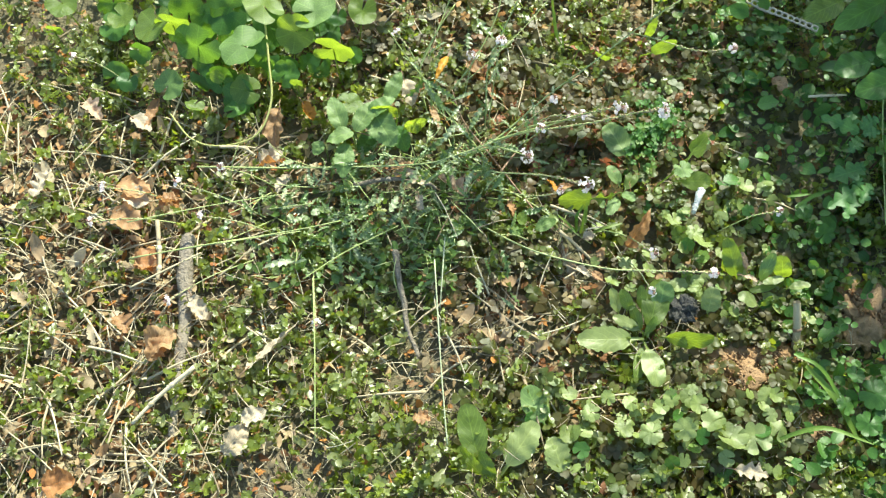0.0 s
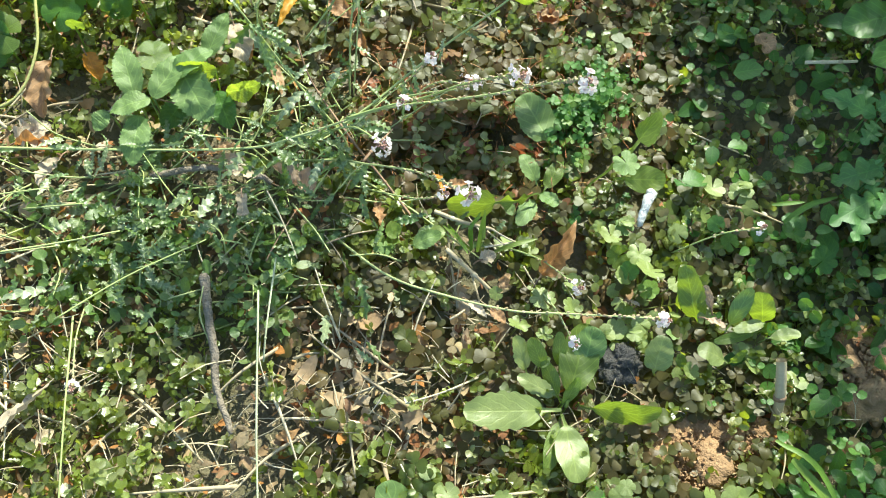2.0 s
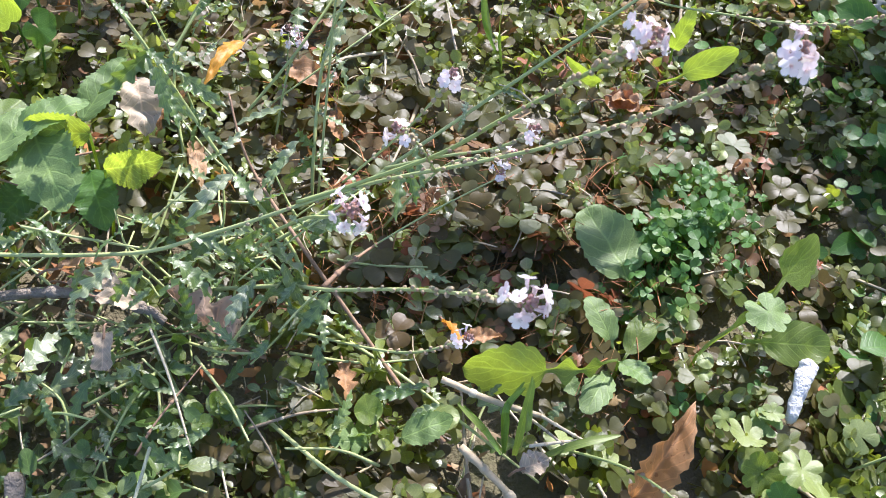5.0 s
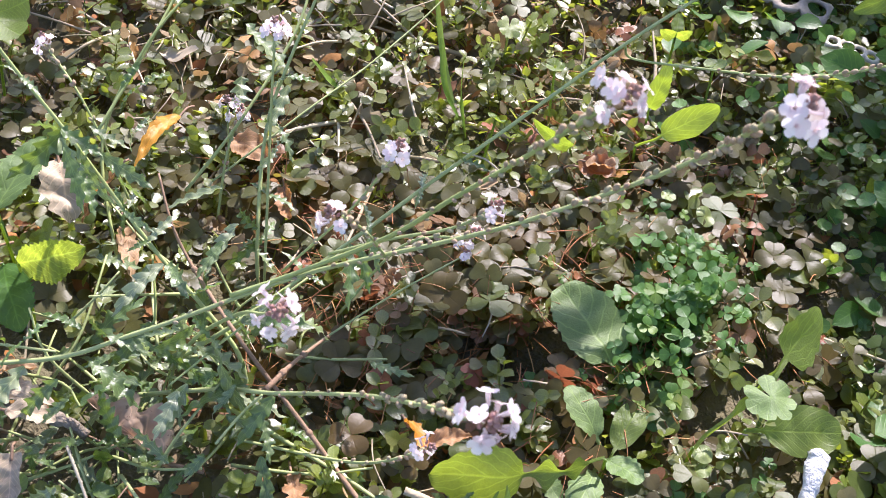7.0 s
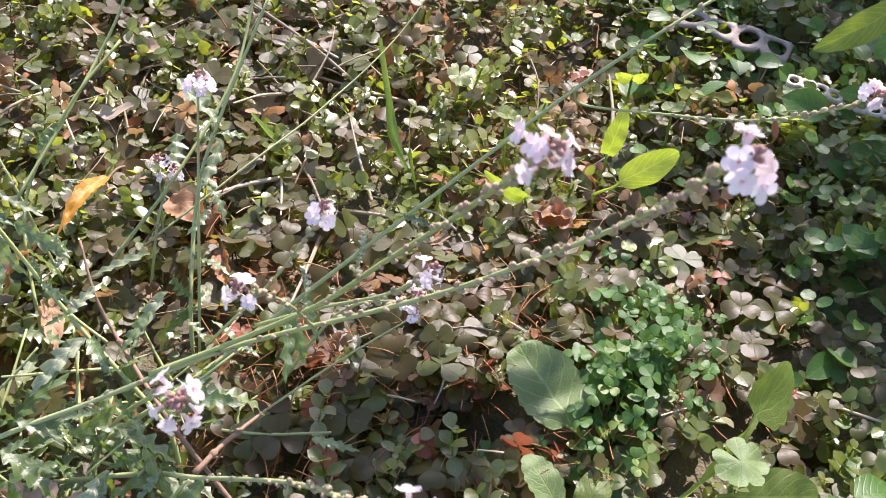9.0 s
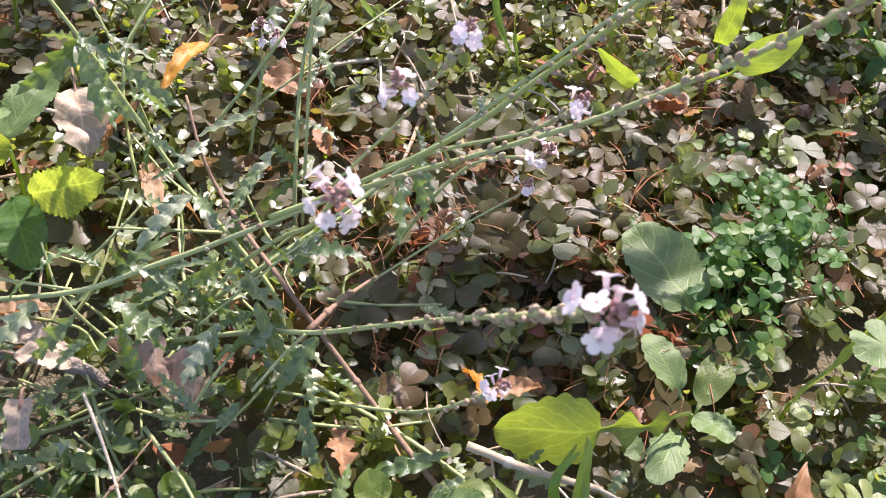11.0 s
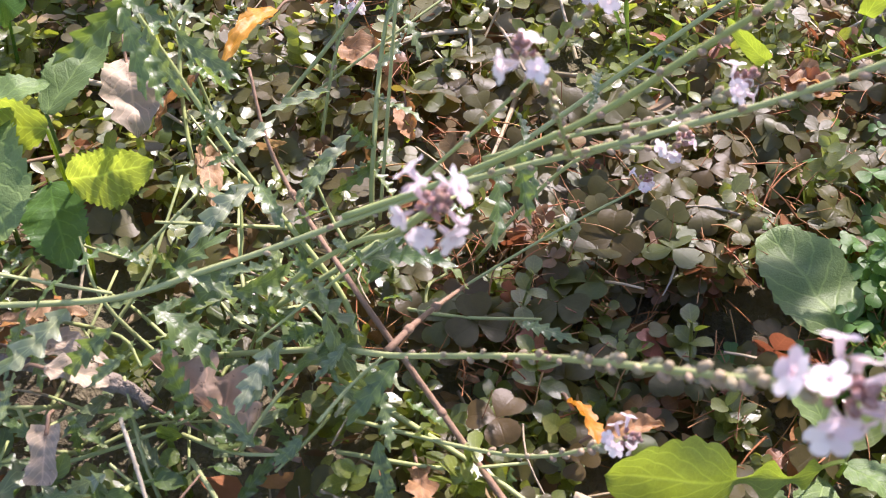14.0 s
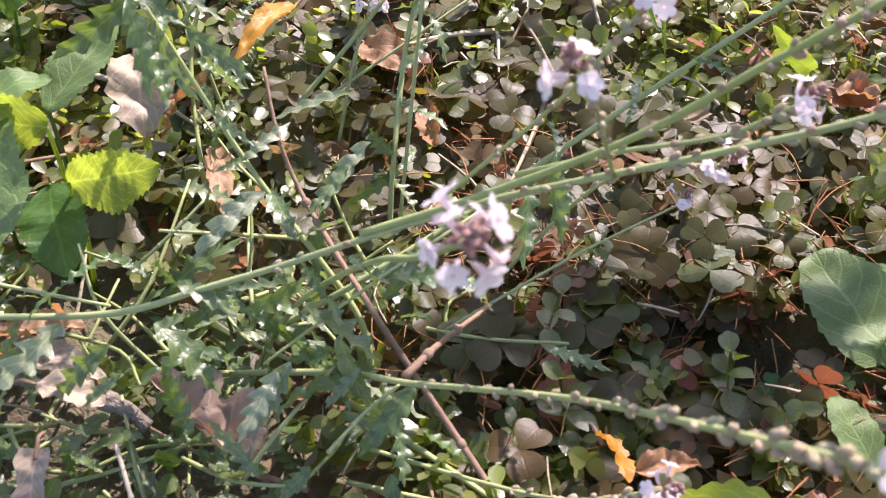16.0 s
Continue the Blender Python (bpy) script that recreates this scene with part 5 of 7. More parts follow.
put_leaf(dock, (0.180, -0.206, 0.014), (0.163, -0.174, 0.026), 0.0244, crenate, M_SUNTINT, lean=-6)
put_leaf(dock, (0.122, -0.218, 0.014), (0.104, -0.194, 0.030), 0.0145, crenate, M_GREEN, lean=70)
put_leaf(dock, (-0.025, -0.155, 0.014), (-0.032, -0.138, 0.022), 0.0140, smooth_spoon, M_SUNTINT, lean=0)
crane = thing('cranesbill', (0.272, 0.039, 0.000), 'cranesbill with round scalloped pale green leaves', 'weed', 'cranesbills')
put_round(crane, (0.290, 0.022, 0.040), 0.0104, M_SUNTINT, 7, 0.12, -12)
put_round(crane, (0.285, 0.036, 0.032), 0.0089, M_SUNTINT, 7, 0.12, -14)
put_round(crane, (0.266, 0.049, 0.028), 0.0085, M_SUNTINT, 7, 0.12, -12)
put_round(crane, (0.273, 0.036, 0.024), 0.0091, M_GREEN, 7, 0.12, 10)
put_round(crane, (0.278, 0.062, 0.024), 0.0049, M_SUNTINT, 7, 0.12, -6)
put_round(crane, (0.259, 0.056, 0.024), 0.0049, M_SUNTINT, 7, 0.12, -6)
put_round(crane, (0.225, -0.001, 0.024), 0.0088, M_SUNTINT, 7, 0.12, -12)
put_round(crane, (0.211, -0.020, 0.024), 0.0077, M_SUNTINT, 7, 0.12, -12)
put_round(crane, (0.228, -0.025, 0.024), 0.0060, M_SUNTINT, 7, 0.12, -14)
put_round(crane, (0.244, -0.005, 0.024), 0.0081, M_SUNTINT, 7, 0.12, -10)
put_round(crane, (0.282, -0.002, 0.018), 0.0065, M_GREEN, 7, 0.12, 10)
put_round(crane, (0.322, 0.065, 0.022), 0.0075, M_LUSH, 7, 0.12, 0)
put_round(crane, (0.287, -0.016, 0.022), 0.0058, M_SUNTINT, 7, 0.12, -8)
put_round(crane, (0.292, -0.021, 0.022), 0.0040, M_SUNTINT, 7, 0.12, -8)
put_round(crane, (0.305, 0.077, 0.020), 0.0057, M_GREEN, 7, 0.12, 0)
put_round(crane, (0.354, 0.033, 0.024), 0.0042, M_SUNTINT, 7, 0.12, -10)
put_round(crane, (0.312, -0.013, 0.022), 0.0052, M_GREYGREEN, 7, 0.12, -8)
put_round(crane, (0.270, 0.095, 0.045), 0.0099, M_GREYGREEN, 7, 0.12, 10)
put_round(crane, (0.276, 0.059, 0.022), 0.0070, M_GREYGREEN, 7, 0.12, 10)
put_round(crane, (0.252, 0.082, 0.022), 0.0037, M_SUNTINT, 4, 0.02, -6)
put_round(crane, (0.252, 0.077, 0.020), 0.0034, M_SUNTINT, 4, 0.02, -6)
put_round(crane, (0.260, 0.200, 0.020), 0.0049, M_SUNTINT, 4, 0.02, -6)
put_round(crane, (0.244, 0.209, 0.020), 0.0035, M_SUNTINT, 4, 0.02, -6)
# sunlight on this patch is put into the pale leaf colour
crane2 = thing('cranesbill', (0.329, -0.133, 0.000), 'patch of cranesbill, sunlight put into its yellow-green scalloped leaves', 'weed', 'cranesbills')
put_round(crane2, (0.318, -0.157, 0.032), 0.0148, M_SUNTINT)
put_round(crane2, (0.339, -0.156, 0.032), 0.0149, M_SUNTINT)
put_round(crane2, (0.303, -0.144, 0.032), 0.0111, M_SUNTINT)
put_round(crane2, (0.196, -0.149, 0.032), 0.0086, M_SUNTINT)
put_round(crane2, (0.289, -0.130, 0.032), 0.0092, M_SUNTINT)
put_round(crane2, (0.278, -0.154, 0.032), 0.0110, M_SUNTINT)
put_round(crane2, (0.249, -0.161, 0.032), 0.0109, M_SUNTINT)
put_round(crane2, (0.225, -0.159, 0.032), 0.0099, M_SUNTINT)
put_round(crane2, (0.266, -0.128, 0.032), 0.0083, M_SUNTINT)
put_round(crane2, (0.360, -0.145, 0.032), 0.0113, M_SUNTINT)
put_round(crane2, (0.230, -0.136, 0.032), 0.0077, M_SUNTINT)
put_round(crane2, (0.210, -0.134, 0.032), 0.0073, M_SUNTINT)
# same plant in the shade, with the shade put into a deeper green
crane3 = thing('cranesbill', (0.457, -0.105, 0.000), 'shaded cranesbill, the shade put into its deep green scalloped leaves', 'weed', 'cranesbills')
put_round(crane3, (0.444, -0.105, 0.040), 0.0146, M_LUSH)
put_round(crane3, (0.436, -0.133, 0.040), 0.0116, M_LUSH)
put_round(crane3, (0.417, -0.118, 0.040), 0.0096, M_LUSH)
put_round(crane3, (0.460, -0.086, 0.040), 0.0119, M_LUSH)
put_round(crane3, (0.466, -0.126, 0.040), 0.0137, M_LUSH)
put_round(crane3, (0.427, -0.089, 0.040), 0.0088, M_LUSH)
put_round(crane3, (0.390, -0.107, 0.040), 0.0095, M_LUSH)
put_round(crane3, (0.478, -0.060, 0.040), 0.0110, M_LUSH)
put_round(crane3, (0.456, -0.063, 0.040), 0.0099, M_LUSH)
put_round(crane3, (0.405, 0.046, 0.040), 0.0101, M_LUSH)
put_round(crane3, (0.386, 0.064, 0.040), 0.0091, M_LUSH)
# leaf greens follow the light: pale for glare, deep where shaded
mallow = thing('mallow', (-0.179, 0.192, 0.000), 'mallow with large round leaves, some lit through', 'weed')
put_round(mallow, (-0.161, 0.154, 0.079), 0.0236, M_GREYGREEN, 5, 0.05, -22)
put_round(mallow, (-0.100, 0.208, 0.070), 0.0232, M_GREYGREEN, 5, 0.05, -14)
put_round(mallow, (-0.077, 0.171, 0.065), 0.0208, M_GREEN, 5, 0.05, 84)
put_round(mallow, (-0.233, 0.173, 0.071), 0.0185, M_GREEN, 5, 0.05, 84)
put_round(mallow, (-0.150, 0.204, 0.078), 0.0219, M_GREEN, 5, 0.05, 8)
put_round(mallow, (-0.253, 0.174, 0.066), 0.0208, M_GREEN, 5, 0.05, 12)
put_round(mallow, (-0.118, 0.189, 0.060), 0.0199, M_GREEN, 5, 0.05, 40)
put_round(mallow, (-0.209, 0.163, 0.058), 0.0242, M_LUSH, 5, 0.08, 52)
put_round(mallow, (-0.189, 0.203, 0.062), 0.0234, M_LUSH, 5, 0.08, 38)
put_round(mallow, (-0.225, 0.199, 0.060), 0.0201, M_LUSH, 5, 0.08, 50)
put_round(mallow, (-0.354, 0.199, 0.050), 0.0169, M_GREEN, 5, 0.05, 12)
put_round(mallow, (-0.157, 0.127, 0.044), 0.0154, M_GREEN, 5, 0.05, 15)
put_round(mallow, (-0.164, 0.106, 0.040), 0.0120, M_LUSH, 5, 0.08, -12)
put_round(mallow, (-0.163, 0.124, 0.036), 0.0177, M_LUSH, 5, 0.08, 46)
put_round(mallow, (-0.232, 0.124, 0.042), 0.0154, M_GREYGREEN, 5, 0.05, -6)
put_round(mallow, (-0.122, 0.151, 0.044), 0.0144, M_LUSH, 5, 0.08, 56)
put_round(mallow, (-0.145, 0.167, 0.046), 0.0167, M_LUSH, 5, 0.08, 48)
put_round(mallow, (-0.186, 0.136, 0.048), 0.0077, M_GREEN, 5, 0.05, 84)
put_round(mallow, (-0.110, 0.141, 0.044), 0.0066, M_GREEN, 5, 0.05, 84)
put_round(mallow, (-0.056, 0.131, 0.034), 0.0133, M_GREEN, 5, 0.05, 10)
put_round(mallow, (-0.358, 0.172, 0.040), 0.0090, M_GREEN, 5, 0.05, 84)
put_round(mallow, (-0.205, 0.110, 0.034), 0.0099, M_GREEN, 5, 0.05, 10)
put_round(mallow, (-0.058, 0.231, 0.050), 0.0159, M_GREEN, 5, 0.05, 8)
put_round(mallow, (-0.292, 0.191, 0.050), 0.0146, M_GREEN, 5, 0.05, 12)
put_round(mallow, (-0.194, 0.191, 0.050), 0.0224, M_LUSH, 5, 0.08, 52)
put_round(mallow, (-0.144, 0.196, 0.052), 0.0202, M_LUSH, 5, 0.08, 38)
put_round(mallow, (-0.105, 0.175, 0.029), 0.0106, M_LUSH, 5, 0.08, 50)
put_round(mallow, (-0.295, 0.200, 0.027), 0.0095, M_LUSH, 5, 0.08, -12)
put_round(mallow, (-0.276, 0.128, 0.032), 0.0105, M_LUSH, 5, 0.08, 46)
put_round(mallow, (-0.185, 0.140, 0.038), 0.0147, M_LUSH, 5, 0.08, 56)
put_round(mallow, (-0.209, 0.195, 0.033), 0.0093, M_LUSH, 5, 0.08, 48)
put_round(mallow, (-0.174, 0.222, 0.037), 0.0093, M_LUSH, 5, 0.08, 52)
put_round(mallow, (-0.135, 0.168, 0.023), 0.0153, M_LUSH, 5, 0.08, 38)
put_round(mallow, (-0.104, 0.266, 0.034), 0.0089, M_LUSH, 5, 0.08, 50)
put_round(mallow, (-0.188, 0.212, 0.022), 0.0114, M_LUSH, 5, 0.08, -12)
put_round(mallow, (-0.117, 0.237, 0.021), 0.0143, M_LUSH, 5, 0.08, 46)
put_round(mallow, (-0.192, 0.168, 0.023), 0.0111, M_LUSH, 5, 0.08, 56)
put_round(mallow, (-0.112, 0.209, 0.029), 0.0104, M_LUSH, 5, 0.08, 48)
put_round(mallow, (-0.292, 0.141, 0.020), 0.0155, M_LUSH, 5, 0.08, 52)
put_round(mallow, (-0.206, 0.147, 0.027), 0.0157, M_LUSH, 5, 0.08, 38)
put_round(mallow, (-0.176, 0.228, 0.034), 0.0141, M_LUSH, 5, 0.08, 50)
put_round(mallow, (-0.143, 0.214, 0.023), 0.0137, M_LUSH, 5, 0.08, -12)
put_round(mallow, (-0.271, 0.164, 0.032), 0.0118, M_LUSH, 5, 0.08, 46)
put_round(mallow, (-0.120, 0.247, 0.027), 0.0151, M_LUSH, 5, 0.08, 56)
put_round(mallow, (-0.207, 0.170, 0.031), 0.0158, M_LUSH, 5, 0.08, 48)
put_round(mallow, (-0.060, 0.186, 0.036), 0.0095, M_LUSH, 5, 0.08, 52)
put_round(mallow, (-0.126, 0.169, 0.027), 0.0126, M_LUSH, 5, 0.08, 38)
put_round(mallow, (-0.180, 0.150, 0.025), 0.0116, M_LUSH, 5, 0.08, 50)
put_round(mallow, (-0.304, 0.191, 0.032), 0.0165, M_LUSH, 5, 0.08, -12)
put_round(mallow, (-0.083, 0.227, 0.040), 0.0100, M_LUSH, 5, 0.08, 46)
put_round(mallow, (-0.115, 0.252, 0.027), 0.0095, M_LUSH, 5, 0.08, 56)
put_round(mallow, (-0.094, 0.179, 0.021), 0.0125, M_LUSH, 5, 0.08, 48)
put_round(mallow, (-0.242, 0.192, 0.030), 0.0097, M_LUSH, 5, 0.08, 52)
put_round(mallow, (-0.102, 0.239, 0.028), 0.0092, M_LUSH, 5, 0.08, 38)
put_round(mallow, (-0.314, 0.221, 0.026), 0.0168, M_LUSH, 5, 0.08, 50)
put_round(mallow, (-0.091, 0.216, 0.028), 0.0137, M_LUSH, 5, 0.08, -12)
put_round(mallow, (-0.100, 0.226, 0.035), 0.0117, M_LUSH, 5, 0.08, 46)
put_round(mallow, (-0.157, 0.176, 0.029), 0.0138, M_LUSH, 5, 0.08, 56)
put_round(mallow, (-0.152, 0.272, 0.019), 0.0103, M_LUSH, 5, 0.08, 48)
put_round(mallow, (-0.266, 0.231, 0.019), 0.0110, M_LUSH, 5, 0.08, 52)
put_stalk(mallow, [(-0.154, 0.216, 0.060), (-0.139, 0.157, 0.052), (-0.131, 0.119, 0.042), (-0.140, 0.086, 0.032), (-0.172, 0.072, 0.027), (-0.203, 0.077, 0.024), (-0.231, 0.103, 0.027)], 0.00118, M_STEMY)
# paler green stands for glare, deep green for the shadowed lower leaves
bramble = thing('bramble', (-0.052, 0.111, 0.000), 'young bramble with toothed ribbed leaves, one lit through', 'shrub')
put_leaf(bramble, (-0.057, 0.091, 0.050), (-0.072, 0.123, 0.056), 0.0193, saw2, M_GREYGREEN, n=78, lean=0)
put_leaf(bramble, (-0.046, 0.089, 0.052), (-0.070, 0.076, 0.050), 0.0172, saw2, M_GREYGREEN, n=78, lean=-4)
put_leaf(bramble, (-0.052, 0.079, 0.046), (-0.050, 0.045, 0.040), 0.0195, saw2, M_GREYGREEN, n=78, lean=20)
put_leaf(bramble, (-0.044, 0.090, 0.054), (-0.028, 0.123, 0.058), 0.0187, saw2, M_GREYGREEN, n=78, lean=-6)
put_leaf(bramble, (-0.034, 0.105, 0.058), (-0.011, 0.127, 0.062), 0.0169, saw2, M_GREYGREEN, n=78, lean=-8)
put_leaf(bramble, (-0.031, 0.113, 0.056), (-0.005, 0.080, 0.050), 0.0276, saw2, M_GREYGREEN, n=78, lean=32)
put_leaf(bramble, (-0.007, 0.113, 0.058), (-0.033, 0.112, 0.060), 0.0169, saw2, M_BRAMBLE, n=78, lean=70)
put_leaf(bramble, (0.001, 0.103, 0.050), (0.022, 0.113, 0.052), 0.0188, saw2, M_BRAMBLE, n=78, lean=82)
put_leaf(bramble, (-0.019, 0.131, 0.044), (-0.010, 0.163, 0.052), 0.0158, saw2, M_GREYGREEN, n=78, lean=-6)
put_leaf(bramble, (-0.007, 0.106, 0.044), (0.006, 0.084, 0.036), 0.0184, saw2, M_LUSH, n=78, lean=20)
put_leaf(bramble, (-0.029, 0.100, 0.036), (-0.040, 0.080, 0.030), 0.0185, saw2, M_LUSH, n=78, lean=20)
put_leaf(bramble, (-0.075, 0.082, 0.040), (-0.082, 0.070, 0.034), 0.0133, saw2, M_GREYGREEN, n=78, lean=0)
put_stalk(bramble, [(-0.025, 0.093, 0.012), (-0.023, 0.093, 0.042), (-0.036, 0.108, 0.050)], 0.00100, M_TWIG)
put_stalk(bramble, [(-0.023, 0.093, 0.042), (-0.045, 0.094, 0.045)], 0.00064, M_TWIG)
put_stalk(bramble, [(-0.028, 0.097, 0.052), (-0.006, 0.115, 0.046)], 0.00063, M_TWIG)
dead_leaf((-0.007, 0.162, 0.042), (0.004, 0.138, 0.032), 0.0181, oval, M_DEADPALE, 'pale pinkish dead leaf leaning on weeds')
dead_leaf((0.015, 0.163, 0.037), (0.006, 0.143, 0.027), 0.0109, oval, M_DEAD, 'curled orange-brown dead leaf on the litter')
dead_leaf((0.033, 0.194, 0.042), (0.023, 0.161, 0.042), 0.0073, lance, M_ORANGE, 'bright orange dry leaf')
dead_leaf((-0.008, 0.065, 0.032), (0.014, 0.074, 0.032), 0.0088, oval, M_DEAD, 'curled orange-brown dead leaf on the litter')
dead_leaf((0.023, 0.035, 0.044), (0.026, 0.022, 0.040), 0.0082, slab, M_DEADPALE, 'pale papery dead leaf, buff and curled', 0.1, 0.0, -14)
dead_leaf((0.066, 0.048, 0.026), (0.038, 0.059, 0.040), 0.0228, lobed2, M_DEADGREY, 'pinkish-brown lobed dead leaf with curled edges', 0.2, 0.0, 2, 0.2)
dead_leaf((0.108, 0.051, 0.024), (0.114, 0.033, 0.027), 0.0080, lobed2, M_DEAD, 'curled orange-brown dead leaf on the litter')
dead_leaf((0.144, 0.077, 0.024), (0.151, 0.061, 0.032), 0.0078, oval, M_ORANGE, 'bright orange dry leaf')
dead_leaf((0.153, 0.066, 0.030), (0.168, 0.070, 0.032), 0.0069, lance, M_DEAD, 'curled orange-brown dead leaf on the litter')
dead_leaf((0.222, 0.014, 0.030), (0.238, 0.043, 0.056), 0.0150, lance, M_DEAD, 'folded orange-brown dead leaf standing on edge', 1.3, 0.0, 30)
straw_stalk([(0.147, 0.046, 0.034), (0.166, 0.042, 0.032), (0.188, 0.042, 0.026)], 0.00140, M_STRAW)
straw_stalk([(0.158, 0.022, 0.030), (0.173, 0.012, 0.028), (0.191, 0.002, 0.018)], 0.00160, M_STRAW)
straw_stalk([(0.185, 0.043, 0.026), (0.196, 0.036, 0.030), (0.207, 0.035, 0.024)], 0.00070, M_STRAW)
straw_stalk([(0.184, 0.042, 0.022), (0.193, 0.034, 0.026), (0.202, 0.031, 0.020)], 0.00060, M_STRAW)
straw_stalk([(0.183, 0.027, 0.030), (0.192, 0.030, 0.030), (0.202, 0.035, 0.026)], 0.00070, M_STRAW)
straw_stalk([(0.176, 0.012, 0.022), (0.181, -0.001, 0.024), (0.184, -0.006, 0.018)], 0.00070, M_STRAW)
straw_stalk([(0.210, 0.019, 0.026), (0.215, 0.013, 0.024), (0.220, 0.009, 0.018)], 0.00060, M_STRAW)
straw_stalk([(0.166, -0.024, 0.026), (0.171, -0.020, 0.026), (0.175, -0.015, 0.022)], 0.00080, M_STRAW)
grass_blade([(0.175, 0.027, 0.020), (0.173, 0.032, 0.035), (0.172, 0.035, 0.042), (0.177, 0.045, 0.045)], 0.0026)
grass_blade([(0.181, 0.028, 0.020), (0.181, 0.031, 0.036), (0.180, 0.037, 0.044), (0.179, 0.045, 0.050)], 0.0023)
grass_blade([(0.174, 0.028, 0.020), (0.163, 0.030, 0.034), (0.154, 0.034, 0.040)], 0.0026)
dead_leaf((0.181, 0.019, 0.026), (0.191, 0.024, 0.028), 0.0100, oval, M_DEADPALE, 'pale papery dead leaf, buff and curled', None, None, -12)
dead_leaf((0.177, -0.009, 0.022), (0.190, -0.019, 0.024), 0.0064, lance, M_DEADPALE, 'pale papery dead leaf, buff and curled', None, None, -12)
dead_leaf((0.192, -0.012, 0.022), (0.202, -0.021, 0.024), 0.0075, oval, M_DEAD, 'curled orange-brown dead leaf on the litter', None, None, -12)
dead_leaf((0.197, 0.003, 0.022), (0.201, 0.012, 0.028), 0.0076, oval, M_DEAD, 'curled orange-brown dead leaf on the litter', None, None, -12)
dead_leaf((0.337, 0.005, 0.024), (0.327, 0.018, 0.040), 0.0065, smooth_spoon, M_DEADGREY, 'narrow pinkish-brown dead leaf standing among weeds', None, None, 50)
dead_leaf((0.332, -0.001, 0.028), (0.345, -0.005, 0.028), 0.0052, oval, M_DEADGREY, 'pale pinkish curled dead leaf under a flower', None, None, -12)
dead_leaf((0.282, 0.007, 0.020), (0.290, 0.004, 0.020), 0.0041, oval, M_DEADPALE, 'pale papery dead leaf, buff and curled', None, None, -12)
dead_leaf((0.021, 0.147, 0.024), (0.033, 0.120, 0.027), 0.0078, oval, M_DEAD, 'curled orange-brown dead leaf on the litter')
dead_leaf((0.079, 0.180, 0.024), (0.086, 0.159, 0.027), 0.0080, oval, M_DEAD, 'curled orange-brown dead leaf on the litter')
dead_leaf((0.206, 0.219, 0.024), (0.219, 0.216, 0.027), 0.0115, oval, M_DEAD, 'curled orange-brown dead leaf on the litter')
dead_leaf((0.012, 0.053, 0.037), (0.028, 0.054, 0.032), 0.0081, oval, M_DEADPALE, 'pale papery dead leaf, buff and curled')
dead_leaf((-0.124, 0.119, 0.032), (-0.120, 0.079, 0.022), 0.0232, oval, M_DEAD, 'curled orange-brown dead leaf on the litter')
dead_leaf((-0.135, 0.055, 0.024), (-0.109, 0.064, 0.027), 0.0166, oval, M_DEAD, 'curled orange-brown dead leaf on the litter')
dead_leaf((-0.103, 0.128, 0.032), (-0.090, 0.111, 0.027), 0.0127, oval, M_ORANGE, 'bright orange dry leaf')
dead_leaf((-0.254, 0.014, 0.024), (-0.229, -0.000, 0.027), 0.0211, oval, M_DEADPALE, 'pale papery dead leaf, buff and curled')
dead_leaf((-0.222, 0.010, 0.024), (-0.199, 0.001, 0.027), 0.0156, oval, M_DEAD, 'curled orange-brown dead leaf on the litter')
dead_leaf((-0.244, 0.117, 0.024), (-0.249, 0.079, 0.027), 0.0121, lance, M_DEAD, 'curled orange-brown dead leaf on the litter')
dead_leaf((-0.226, -0.052, 0.024), (-0.205, -0.065, 0.027), 0.0173, oval, M_DEAD, 'curled orange-brown dead leaf on the litter')
dead_leaf((-0.194, -0.148, 0.024), (-0.182, -0.124, 0.027), 0.0168, oval, M_DEAD, 'curled orange-brown dead leaf on the litter')
dead_leaf((-0.109, -0.145, 0.022), (-0.070, -0.094, 0.024), 0.0105, lance, M_DEADPALE, 'long narrow arched dead leaf, tan')
dead_leaf((-0.103, -0.193, 0.024), (-0.083, -0.180, 0.027), 0.0161, oval, M_DEADPALE, 'pale papery dead leaf, buff and curled')
dead_leaf((0.049, -0.177, 0.024), (0.055, -0.163, 0.027), 0.0120, oval, M_DEAD, 'curled orange-brown dead leaf on the litter')
dead_leaf((-0.266, 0.094, 0.024), (-0.242, 0.078, 0.027), 0.0164, oval, M_DEADPALE, 'pale papery dead leaf, buff and curled')
dead_leaf((-0.103, 0.051, 0.024), (-0.110, 0.028, 0.027), 0.0133, oval, M_DEADPALE, 'pale papery dead leaf, buff and curled')
dead_leaf((-0.005, 0.064, 0.024), (0.025, 0.062, 0.027), 0.0101, lance, M_DEADPALE, 'pale papery dead leaf, buff and curled')
dead_leaf((-0.170, -0.082, 0.024), (-0.151, -0.105, 0.027), 0.0138, oval, M_DEADPALE, 'pale papery dead leaf, buff and curled')
dead_leaf((0.053, 0.202, 0.024), (0.070, 0.190, 0.027), 0.0140, oval, M_DEAD, 'curled orange-brown dead leaf on the litter')
dead_leaf((0.366, 0.226, 0.024), (0.378, 0.210, 0.027), 0.0147, oval, M_DEAD, 'curled orange-brown dead leaf on the litter')
branch([(-0.185, -0.023, 0.020), (-0.177, -0.084, 0.014), (-0.173, -0.123, 0.016), (-0.171, -0.149, 0.012), (-0.162, -0.210, 0.010)], 0.00650, 'thick weathered grey branch lying in straw', 'branch')
